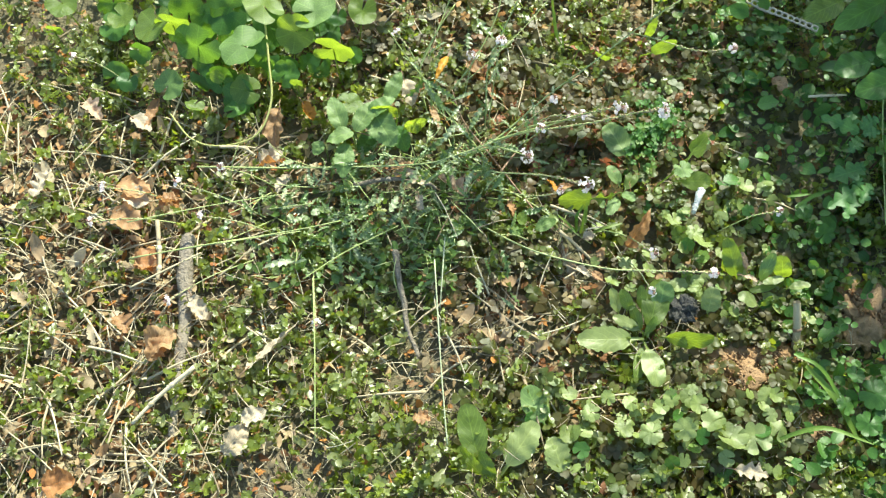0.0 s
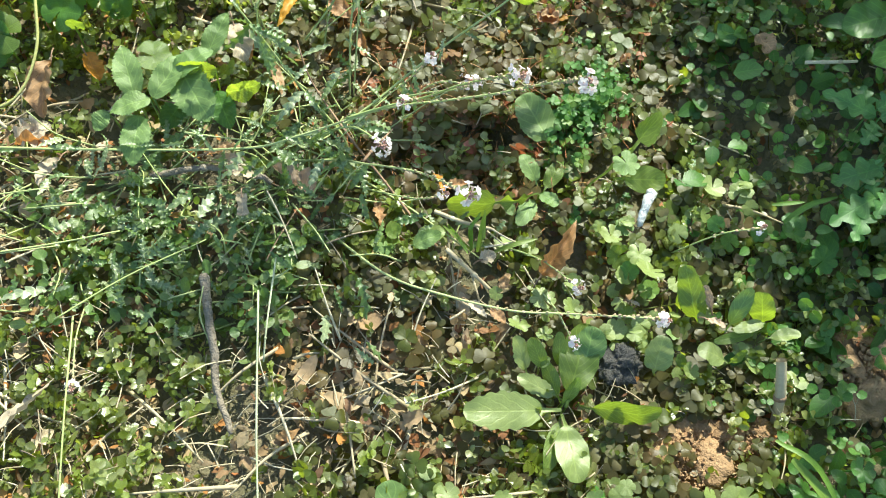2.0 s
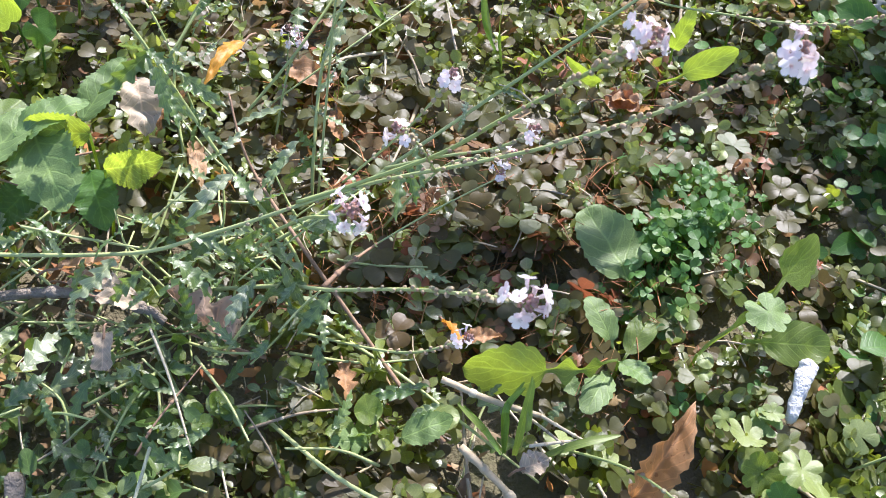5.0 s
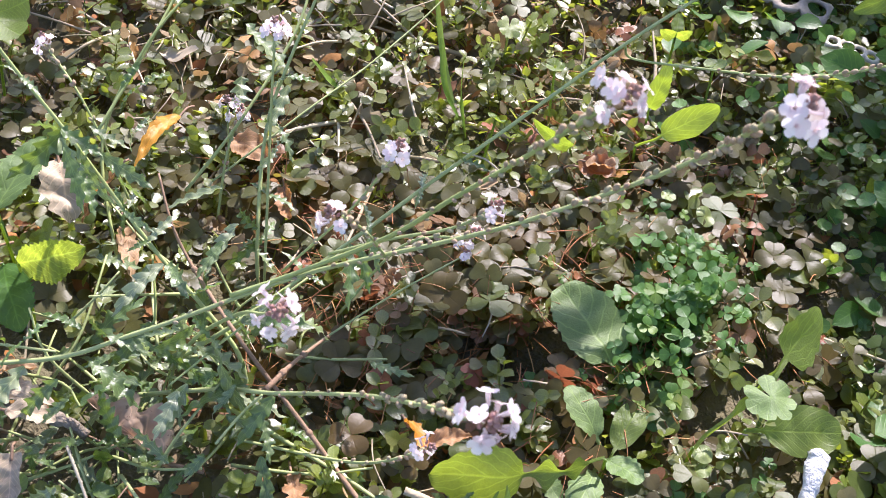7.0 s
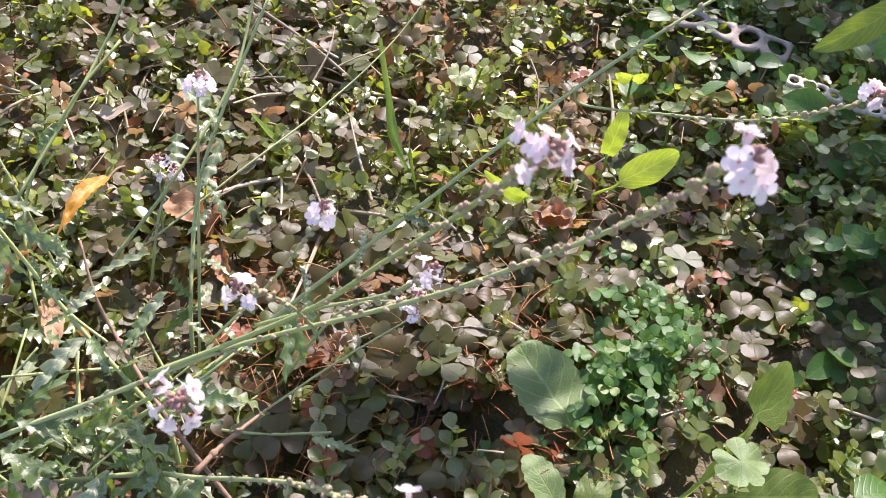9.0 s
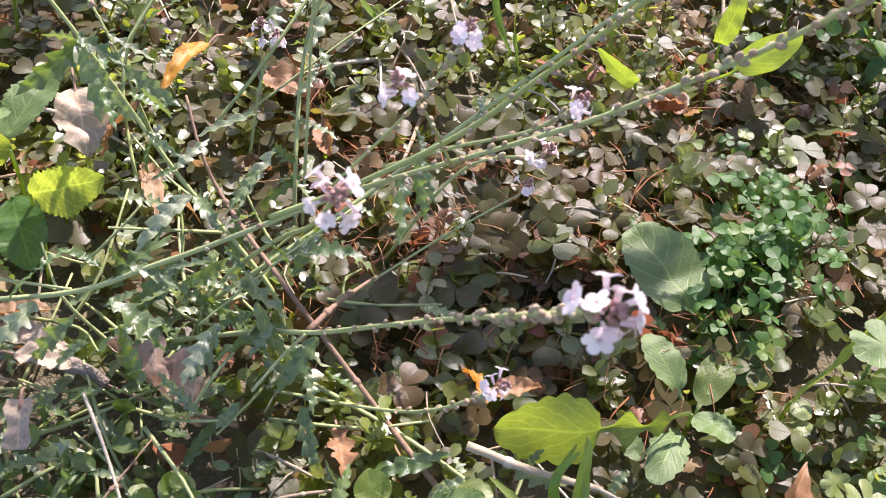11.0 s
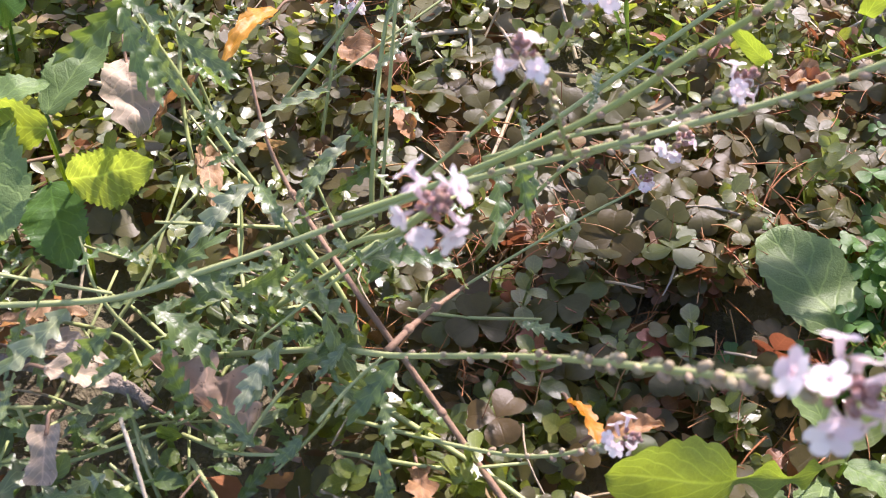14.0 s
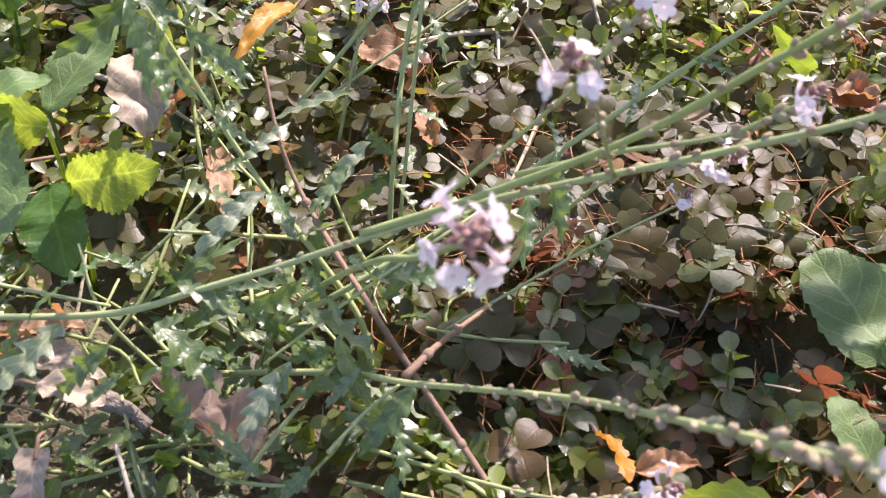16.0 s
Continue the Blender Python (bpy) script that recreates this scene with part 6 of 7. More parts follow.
branch([(0.007, -0.017, 0.032), (0.015, -0.045, 0.022), (0.027, -0.081, 0.018), (0.041, -0.113, 0.014)], 0.00285, 'knobbly grey-brown twig on the soil', 'branch')
straw_stalk([(-0.149, -0.153, 0.042), (-0.173, -0.179, 0.037), (-0.193, -0.206, 0.032)], 0.00209, M_STRAW)
straw_stalk([(0.052, -0.004, 0.042), (0.054, -0.047, 0.042), (0.055, -0.069, 0.032)], 0.00067, M_PALESTEM)
straw_stalk([(0.045, -0.027, 0.042), (0.058, -0.104, 0.042), (0.066, -0.147, 0.037), (0.075, -0.192, 0.032)], 0.00071, M_PALESTEM)
straw_stalk([(-0.061, -0.060, 0.045), (-0.048, -0.127, 0.052), (-0.036, -0.204, 0.042)], 0.00066, M_STEM)
straw_stalk([(0.038, 0.041, 0.042), (0.050, 0.024, 0.040), (0.064, 0.001, 0.032)], 0.00055, M_STRAW)
straw_stalk([(0.058, 0.035, 0.032), (0.049, 0.011, 0.032), (0.044, -0.002, 0.027)], 0.00060, M_TWIG)
straw_stalk([(0.042, 0.141, 0.065), (0.050, 0.126, 0.055), (0.060, 0.115, 0.045), (0.086, 0.084, 0.047), (0.112, 0.063, 0.032), (0.134, 0.043, 0.024), (0.152, 0.027, 0.020)], 0.00103, M_TWIG)
straw_stalk([(0.112, 0.100, 0.037), (0.103, 0.080, 0.047), (0.097, 0.067, 0.050)], 0.00110, M_TWIG)
straw_stalk([(0.084, 0.049, 0.042), (0.090, 0.059, 0.045), (0.097, 0.062, 0.055)], 0.00052, M_STEM)
straw_stalk([(-0.042, 0.047, 0.024), (-0.008, 0.058, 0.026), (0.027, 0.056, 0.030), (0.038, 0.053, 0.027)], 0.00235, M_BARK)
straw_stalk([(0.038, 0.053, 0.027), (0.053, 0.049, 0.027), (0.079, 0.047, 0.024)], 0.00077, M_TWIG)
straw_stalk([(-0.020, 0.070, 0.050), (0.001, 0.071, 0.048), (0.024, 0.073, 0.045)], 0.00058, M_STEM)
straw_stalk([(0.018, 0.091, 0.032), (0.029, 0.100, 0.042), (0.035, 0.108, 0.047)], 0.00053, M_STEM)
straw_stalk([(0.080, 0.017, 0.024), (0.097, 0.025, 0.027), (0.114, 0.032, 0.024)], 0.00062, M_STRAW)
straw_stalk([(0.086, 0.040, 0.024), (0.096, 0.036, 0.027), (0.105, 0.034, 0.024)], 0.00053, M_STRAW)
straw_stalk([(0.106, 0.111, 0.060), (0.086, 0.084, 0.060), (0.066, 0.062, 0.052)], 0.00046, M_STEM)
straw_stalk([(-0.234, -0.030, 0.052), (-0.164, -0.003, 0.050), (-0.094, 0.019, 0.050)], 0.00060, M_STEM)
straw_stalk([(-0.225, -0.064, 0.050), (-0.160, -0.047, 0.060), (-0.086, -0.021, 0.055), (-0.044, -0.004, 0.052)], 0.00064, M_STEM)
straw_stalk([(-0.217, -0.061, 0.050), (-0.139, -0.041, 0.060), (-0.078, -0.018, 0.050)], 0.00053, M_STEM)
straw_stalk([(-0.068, -0.066, 0.055), (-0.034, -0.032, 0.050), (0.009, -0.002, 0.052)], 0.00055, M_STEM)
straw_stalk([(-0.217, -0.092, 0.052), (-0.188, -0.070, 0.052), (-0.165, -0.047, 0.042)], 0.00096, M_STRAW)
straw_stalk([(-0.214, -0.016, 0.032), (-0.203, -0.055, 0.032), (-0.201, -0.074, 0.032)], 0.00225, M_STRAW)
straw_stalk([(-0.173, 0.068, 0.032), (-0.151, 0.070, 0.032), (-0.139, 0.064, 0.032)], 0.00153, M_STRAW)
straw_stalk([(0.464, 0.217, 0.060), (0.463, 0.158, 0.050), (0.463, 0.062, 0.042)], 0.00079, M_STEM)
straw_stalk([(0.395, 0.196, 0.042), (0.433, 0.203, 0.042)], 0.00141, M_STRAW)
stalk(vervain, [(0.051, 0.171, 0.030), (0.083, 0.203, 0.045), (0.110, 0.240, 0.050), (0.138, 0.284, 0.060), (0.163, 0.324, 0.089)], 0.00064, 0.00048)
stalk(vervain, [(0.042, 0.164, 0.030), (0.060, 0.188, 0.050), (0.076, 0.225, 0.070), (0.080, 0.255, 0.090), (0.084, 0.282, 0.128)], 0.00099, 0.00074)
stalk(vervain, [(0.007, 0.169, 0.050), (0.021, 0.204, 0.070), (0.032, 0.241, 0.090), (0.042, 0.274, 0.128)], 0.00094, 0.00070)
for k in range(55):
    a, q = rng.uniform(0, 6.283), math.sqrt(rng.random())
    x, y = -0.055 + 0.050 * q * math.cos(a), 0.010 + 0.045 * q * math.sin(a) - 0.35 * 0.050 * q * math.cos(a)
    z, w, L = gz(x, y) + rng.uniform(0.018, 0.036), rng.uniform(0, 6.283), rng.uniform(0.010, 0.020)
    pin_leaf(vervain, (x, y, z), (x + L * math.cos(w), y + L * math.sin(w), z + rng.normal(0, 0.003)), L * rng.uniform(0.4, 0.6))
pin_leaf(vervain, (0.017, 0.125, 0.094), (0.033, 0.106, 0.085), 0.0082)
pin_leaf(vervain, (0.018, 0.126, 0.098), (0.033, 0.118, 0.094), 0.0078)
pin_leaf(vervain, (0.029, 0.128, 0.086), (0.047, 0.121, 0.078), 0.0084)
pin_leaf(vervain, (0.073, 0.131, 0.055), (0.063, 0.113, 0.045), 0.0115)
pin_leaf(vervain, (0.081, 0.124, 0.050), (0.089, 0.119, 0.045), 0.0066)
pin_leaf(vervain, (0.063, 0.147, 0.055), (0.043, 0.140, 0.048), 0.0076)
pin_leaf(vervain, (0.050, 0.230, 0.035), (0.053, 0.211, 0.028), 0.0134)
pin_leaf(vervain, (0.057, 0.218, 0.075), (0.077, 0.199, 0.070), 0.0118)
pin_leaf(vervain, (0.080, 0.189, 0.072), (0.077, 0.168, 0.064), 0.0083)
pin_leaf(vervain, (0.121, 0.106, 0.085), (0.125, 0.096, 0.070), 0.0066)
pin_leaf(vervain, (0.030, 0.171, 0.090), (0.026, 0.160, 0.085), 0.0061)
pin_leaf(vervain, (0.025, 0.131, 0.095), (0.039, 0.127, 0.090), 0.0056)
pin_leaf(vervain, (0.115, 0.125, 0.060), (0.121, 0.103, 0.050), 0.0084)
pin_leaf(vervain, (0.071, 0.065, 0.050), (0.066, 0.049, 0.040), 0.0089)
pin_leaf(vervain, (0.098, 0.051, 0.034), (0.105, 0.033, 0.024), 0.0087)
pin_leaf(vervain, (0.072, 0.074, 0.060), (0.091, 0.071, 0.050), 0.0094)
pin_leaf(vervain, (0.143, 0.045, 0.028), (0.119, 0.038, 0.024), 0.0083)
pin_leaf(vervain, (0.008, 0.061, 0.050), (0.005, 0.046, 0.040), 0.0095)
pin_leaf(vervain, (0.068, 0.075, 0.066), (0.054, 0.073, 0.060), 0.0058)
pin_leaf(vervain, (0.075, 0.100, 0.060), (0.062, 0.095, 0.055), 0.0056)
pin_leaf(vervain, (0.056, 0.074, 0.052), (0.041, 0.068, 0.044), 0.0063)
pin_leaf(vervain, (0.057, 0.062, 0.050), (0.035, 0.069, 0.045), 0.0056)
pin_leaf(vervain, (0.103, 0.060, 0.040), (0.115, 0.057, 0.034), 0.0066)
pin_leaf(vervain, (0.031, 0.107, 0.100), (0.039, 0.096, 0.092), 0.0068)
pin_leaf(vervain, (0.028, 0.107, 0.110), (0.037, 0.095, 0.095), 0.0074)
pin_leaf(vervain, (0.041, 0.110, 0.095), (0.049, 0.110, 0.085), 0.0064)
pin_leaf(vervain, (0.020, 0.044, 0.030), (0.032, 0.039, 0.026), 0.0061)
pin_leaf(vervain, (0.148, 0.037, 0.030), (0.137, 0.031, 0.026), 0.0067)
pin_leaf(vervain, (0.016, 0.154, 0.050), (0.032, 0.152, 0.044), 0.0106)
pin_leaf(vervain, (0.070, 0.122, 0.055), (0.062, 0.108, 0.049), 0.0086)
pin_leaf(vervain, (0.046, 0.111, 0.050), (0.041, 0.095, 0.044), 0.0073)
pin_leaf(vervain, (-0.001, 0.080, 0.045), (0.008, 0.073, 0.039), 0.0087)
pin_leaf(vervain, (0.069, 0.062, 0.050), (0.065, 0.046, 0.044), 0.0088)
pin_leaf(vervain, (0.031, 0.039, 0.030), (0.018, 0.047, 0.024), 0.0061)
pin_leaf(vervain, (0.097, 0.061, 0.040), (0.103, 0.049, 0.034), 0.0074)
pin_leaf(vervain, (0.138, 0.038, 0.035), (0.122, 0.035, 0.029), 0.0086)
pin_leaf(vervain, (0.087, 0.067, 0.050), (0.081, 0.058, 0.044), 0.0065)
pin_leaf(vervain, (0.045, 0.072, 0.050), (0.034, 0.070, 0.044), 0.0060)
pin_leaf(vervain, (0.095, 0.099, 0.055), (0.086, 0.096, 0.049), 0.0060)
pin_leaf(vervain, (0.081, 0.046, 0.040), (0.076, 0.039, 0.034), 0.0065)
pin_leaf(vervain, (0.034, 0.056, 0.045), (0.026, 0.049, 0.039), 0.0064)
seed_pod((0.318, 0.298, 0.006), (0.300, 0.270, 0.036), (0.298, 0.275, 0.044), 0.0015)
seed_pod((0.318, 0.298, 0.006), (0.310, 0.270, 0.036), (0.308, 0.274, 0.044), 0.0015)
dead_leaf((0.203, 0.217, 0.022), (0.220, 0.213, 0.024), 0.0122, oval, M_RED, 'reddish-brown dead leaf among wood sorrel')
stalk2(vervain, [(0.123, -0.012, 0.060), (0.160, -0.020, 0.060), (0.202, -0.024, 0.060), (0.238, -0.021, 0.060), (0.292, -0.018, 0.065)], 0.00100)
vervain_b = thing('vervain', (-0.140, -0.004, 0.000), 'sprawling vervain with thin stalks over dry litter', 'wildflower', 'vervains')
small_head(vervain_b, (-0.109, 0.039, 0.012), (-0.165, 0.040, 0.045))
small_head(vervain_b, (-0.120, 0.009, 0.012), (-0.203, 0.022, 0.040))
small_head(vervain_b, (-0.107, -0.007, 0.012), (-0.175, -0.009, 0.040))
small_head(vervain_b, (-0.123, -0.036, 0.012), (-0.186, -0.095, 0.040))
small_head(vervain_b, (-0.066, -0.041, 0.012), (-0.051, -0.103, 0.045))
small_head(vervain_b, (-0.189, -0.008, 0.012), (-0.268, -0.032, 0.050))
small_head(vervain_b, (-0.281, 0.138, 0.012), (-0.329, 0.140, 0.050))
small_head(vervain_b, (-0.203, 0.013, 0.012), (-0.270, 0.008, 0.040))
small_head(vervain, (0.194, 0.036, 0.015), (0.243, -0.001, 0.055))
small_head(vervain, (0.221, 0.010, 0.015), (0.244, -0.035, 0.045))
small_head(vervain, (0.310, 0.047, 0.015), (0.357, 0.055, 0.060))
small_head(vervain, (0.021, 0.160, 0.015), (-0.019, 0.197, 0.070))
small_head(vervain, (0.054, 0.163, 0.015), (0.059, 0.193, 0.050))
small_head(vervain, (0.111, 0.124, 0.015), (0.158, 0.113, 0.090))
dead_leaf((-0.263, 0.018, 0.024), (-0.227, 0.012, 0.027), 0.0263, oval, M_DEAD, 'curled orange-brown dead leaf on the litter')
dead_leaf((-0.260, -0.009, 0.024), (-0.227, -0.022, 0.027), 0.0237, oval, M_DEAD, 'curled orange-brown dead leaf on the litter')
dead_leaf((-0.218, 0.001, 0.024), (-0.198, 0.013, 0.027), 0.0180, lobed2, M_DEAD, 'curled orange-brown dead leaf on the litter')
dead_leaf((-0.227, -0.061, 0.024), (-0.202, -0.049, 0.027), 0.0231, oval, M_DEAD, 'curled orange-brown dead leaf on the litter')
dead_leaf((-0.198, -0.139, 0.024), (-0.174, -0.120, 0.027), 0.0245, oval, M_DEAD, 'curled orange-brown dead leaf on the litter')
dead_leaf((-0.232, -0.110, 0.024), (-0.217, -0.126, 0.027), 0.0173, lobed2, M_DEAD, 'curled orange-brown dead leaf on the litter')
dead_leaf((-0.113, -0.221, 0.024), (-0.100, -0.193, 0.027), 0.0225, oval, M_DEADPALE, 'pale papery dead leaf, buff and curled')
dead_leaf((0.042, -0.171, 0.024), (0.059, -0.172, 0.027), 0.0142, lobed2, M_DEAD, 'curled orange-brown dead leaf on the litter')
dead_leaf((-0.255, -0.265, 0.024), (-0.229, -0.257, 0.027), 0.0253, oval, M_DEAD, 'curled orange-brown dead leaf on the litter')
dead_leaf((0.324, -0.182, 0.024), (0.352, -0.185, 0.027), 0.0149, lobed2, M_DEADPALE, 'pale papery dead leaf, buff and curled')
dead_leaf((-0.335, -0.004, 0.024), (-0.326, 0.026, 0.027), 0.0176, lobed2, M_DEADPALE, 'pale papery dead leaf, buff and curled')
dead_leaf((-0.133, 0.059, 0.024), (-0.113, 0.073, 0.027), 0.0204, lobed2, M_DEADPALE, 'pale papery dead leaf, buff and curled')
dead_leaf((-0.314, 0.105, 0.024), (-0.292, 0.084, 0.027), 0.0180, lobed2, M_DEADGREY, 'crumpled grey-brown dead leaf')
grass_blade([(0.154, 0.051, 0.010), (0.165, 0.031, 0.030), (0.172, 0.017, 0.040)], 0.0026)
grass_blade([(0.175, 0.027, 0.020), (0.172, 0.035, 0.040), (0.177, 0.040, 0.050)], 0.0029)
grass_blade([(0.179, 0.027, 0.020), (0.179, 0.036, 0.045), (0.179, 0.041, 0.055)], 0.0034)
grass_blade([(0.189, 0.028, 0.020), (0.203, 0.032, 0.030), (0.217, 0.038, 0.030)], 0.0034)
grass_blade([(0.135, 0.257, 0.050), (0.140, 0.245, 0.030), (0.152, 0.241, 0.010)], 0.0030)
grass_blade([(0.146, 0.248, 0.050), (0.147, 0.243, 0.030), (0.152, 0.237, 0.010)], 0.0022)
grass_blade([(0.129, 0.278, 0.060), (0.137, 0.264, 0.030), (0.149, 0.239, 0.010)], 0.0031)
grass_blade([(0.079, 0.242, 0.040), (0.085, 0.243, 0.030), (0.091, 0.242, 0.025)], 0.0038)
grass_blade([(0.357, -0.154, 0.030), (0.392, -0.144, 0.050), (0.435, -0.153, 0.050)], 0.0042)
grass_blade([(0.379, -0.090, 0.050), (0.408, -0.114, 0.040), (0.437, -0.148, 0.020)], 0.0066)
grass_blade([(0.369, -0.080, 0.050), (0.396, -0.095, 0.050), (0.433, -0.139, 0.020)], 0.0038)
grass_blade([(0.379, 0.070, 0.040), (0.394, 0.082, 0.045), (0.412, 0.089, 0.050)], 0.0041)
grass_blade([(0.373, 0.084, 0.035), (0.394, 0.087, 0.040)], 0.0031)
white_crumb([(0.292, 0.086, 0.030), (0.289, 0.074, 0.026), (0.286, 0.061, 0.020)], 0.0038)
dark_stone((0.281, -0.033, 0.010), 0.0132)
crumb_mound((0.334, -0.088, 0.000), 0.0294)
crumb_mound((0.365, -0.067, 0.000), 0.0209)
crumb_mound((0.408, -0.131, 0.000), 0.0239)
crumb_mound((0.455, -0.015, 0.000), 0.0304)
stake((0.390, -0.063, 0.000), (0.377, -0.026, 0.040), 0.0035)
holed_strap((0.325, 0.321, 0.028), (0.412, 0.287, 0.028), 0.0078, M_STRAP, 'pale weathered strap with a row of oval holes')
holed_strap((0.280, 0.379, 0.018), (0.335, 0.355, 0.018), 0.0187, M_DULLSTRAP, 'dull grey holed strap half under leaves')
weed1 = thing('seedling', (0.243, 0.258, 0.000), 'broad-leaved seedling, two leaves lit through', 'weed')
put_leaf(weed1, (0.229, 0.235, 0.022), (0.261, 0.242, 0.047), 0.0151, spoon, M_GREEN, lean=70)
put_leaf(weed1, (0.199, 0.229, 0.022), (0.179, 0.217, 0.047), 0.0075, heart, M_GREEN, lean=70)
put_leaf(weed1, (0.236, 0.262, 0.022), (0.240, 0.268, 0.047), 0.0104, heart, M_GREEN, lean=70)
put_leaf(weed1, (0.246, 0.299, 0.037), (0.237, 0.296, 0.042), 0.0062, saw2, M_BRAMBLE, lean=70)
put_leaf(weed1, (0.246, 0.299, 0.037), (0.247, 0.311, 0.042), 0.0067, saw2, M_BRAMBLE, lean=70)
put_leaf(weed1, (0.246, 0.299, 0.037), (0.253, 0.298, 0.042), 0.0058, saw2, M_BRAMBLE, lean=70)
put_round(crane, (0.166, 0.297, 0.030), 0.0065, M_SUNTINT)
# lit leaves take a lighter green, the shaded ones a deep green
shrub = thing('shrub', (0.556, 0.327, 0.000), 'dark leafy shrub at the edge of the weeds', 'shrub')
put_leaf(shrub, (0.368, 0.335, 0.072), (0.323, 0.303, 0.062), 0.0151, oval, M_GREEN, lean=70)
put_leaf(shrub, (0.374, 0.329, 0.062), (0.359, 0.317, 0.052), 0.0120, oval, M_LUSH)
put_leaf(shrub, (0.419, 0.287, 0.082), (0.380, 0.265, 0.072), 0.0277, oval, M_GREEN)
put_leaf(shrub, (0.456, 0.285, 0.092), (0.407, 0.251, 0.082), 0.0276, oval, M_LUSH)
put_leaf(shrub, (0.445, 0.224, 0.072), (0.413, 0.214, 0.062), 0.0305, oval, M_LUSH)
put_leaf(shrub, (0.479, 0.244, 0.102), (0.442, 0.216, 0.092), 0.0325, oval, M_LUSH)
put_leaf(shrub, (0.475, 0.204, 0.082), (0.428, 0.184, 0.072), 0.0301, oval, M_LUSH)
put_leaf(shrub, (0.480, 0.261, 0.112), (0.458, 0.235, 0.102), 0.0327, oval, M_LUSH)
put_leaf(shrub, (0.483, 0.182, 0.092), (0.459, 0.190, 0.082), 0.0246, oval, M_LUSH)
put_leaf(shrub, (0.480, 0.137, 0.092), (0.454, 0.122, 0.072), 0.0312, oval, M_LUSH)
buttercup = thing('buttercup_plant', (0.471, 0.144, 0.000), 'tall leafy weed with three-lobed green leaves', 'weed')
put_leaf(buttercup, (0.437, 0.151, 0.057), (0.398, 0.161, 0.062), 0.0158, lobed2, M_LUSHLIT, n=30)
put_leaf(buttercup, (0.432, 0.153, 0.057), (0.426, 0.170, 0.062), 0.0128, lobed2, M_LUSHLIT, n=30)
put_leaf(buttercup, (0.438, 0.156, 0.057), (0.454, 0.166, 0.062), 0.0182, lobed2, M_LUSHLIT, n=30)
put_leaf(buttercup, (0.440, 0.150, 0.057), (0.455, 0.150, 0.062), 0.0138, lobed2, M_LUSHLIT, n=30)
put_leaf(buttercup, (0.437, 0.145, 0.057), (0.424, 0.124, 0.062), 0.0147, lobed2, M_LUSHLIT, n=30)
put_leaf(buttercup, (0.440, 0.112, 0.057), (0.401, 0.092, 0.062), 0.0206, lobed2, M_LUSHLIT, n=30)
put_leaf(buttercup, (0.438, 0.106, 0.057), (0.429, 0.114, 0.062), 0.0135, lobed2, M_LUSHLIT, n=30)
put_leaf(buttercup, (0.434, 0.089, 0.057), (0.400, 0.062, 0.062), 0.0182, lobed2, M_LUSHLIT, n=30)
put_leaf(buttercup, (0.429, 0.086, 0.057), (0.416, 0.053, 0.062), 0.0172, lobed2, M_LUSHLIT, n=30)
put_leaf(buttercup, (0.434, 0.087, 0.057), (0.428, 0.100, 0.062), 0.0123, lobed2, M_LUSHLIT, n=30)
put_leaf(buttercup, (0.444, 0.096, 0.057), (0.431, 0.071, 0.062), 0.0144, lobed2, M_LUSHLIT, n=30)
put_leaf(buttercup, (0.472, 0.144, 0.057), (0.449, 0.127, 0.062), 0.0233, lobed2, M_LUSH, n=30)
put_leaf(buttercup, (0.475, 0.116, 0.057), (0.486, 0.099, 0.062), 0.0232, lobed2, M_LUSH, n=30)
put_leaf(buttercup, (0.470, 0.110, 0.057), (0.475, 0.076, 0.062), 0.0209, lobed2, M_LUSH, n=30)
seedlings = thing('seedling', (0.056, 0.031, 0.000), 'small round-leaved seedlings, bright green', 'weed')
put_round(seedlings, (0.046, 0.045, 0.030), 0.0028, M_GREEN, 4, 0.02)
put_round(seedlings, (0.047, 0.041, 0.025), 0.0026, M_GREEN, 4, 0.02)
put_round(seedlings, (0.068, 0.022, 0.030), 0.0050, M_GREEN, 4, 0.02)
put_round(seedlings, (0.065, 0.012, 0.032), 0.0041, M_GREEN, 4, 0.02)
put_round(seedlings, (0.060, 0.019, 0.028), 0.0029, M_GREEN, 4, 0.02)
put_round(seedlings, (0.122, 0.033, 0.025), 0.0054, M_GREEN, 4, 0.02)
put_round(seedlings, (0.188, 0.261, 0.040), 0.0045, M_GREEN, 4, 0.02)
put_round(seedlings, (0.263, 0.278, 0.040), 0.0053, M_GREEN, 4, 0.02)
put_round(seedlings, (0.164, 0.227, 0.035), 0.0043, M_GREEN, 4, 0.02)
put_leaf(seedlings, (0.136, 0.024, 0.024), (0.154, 0.032, 0.032), 0.0123, saw, M_GREYGREEN)
put_leaf(seedlings, (0.124, 0.020, 0.024), (0.111, 0.014, 0.032), 0.0101, lobed2, M_GREYGREEN)
put_leaf(seedlings, (0.134, 0.030, 0.020), (0.156, 0.034, 0.030), 0.0134, crenate, M_SUNTINT, lean=-4)
put_leaf(seedlings, (0.129, 0.026, 0.018), (0.108, 0.019, 0.028), 0.0128, lobed2, M_GREEN, lean=10)
put_round(seedlings, (0.122, 0.030, 0.030), 0.0056, M_GREEN, 4, 0.02, -6)
put_round(seedlings, (0.068, 0.023, 0.028), 0.0054, M_SUNTINT, 4, 0.02, -6)
put_round(seedlings, (0.058, 0.021, 0.026), 0.0036, M_SUNTINT, 4, 0.02, -6)
put_round(seedlings, (0.063, 0.016, 0.022), 0.0040, M_SUNTINT, 4, 0.02, -6)
put_round(seedlings, (0.047, 0.044, 0.032), 0.0033, M_GREEN, 4, 0.02, 80)
clover = thing('clover', (0.244, 0.160, 0.000), 'dense clump of small blue-green clover leaves', 'clover')
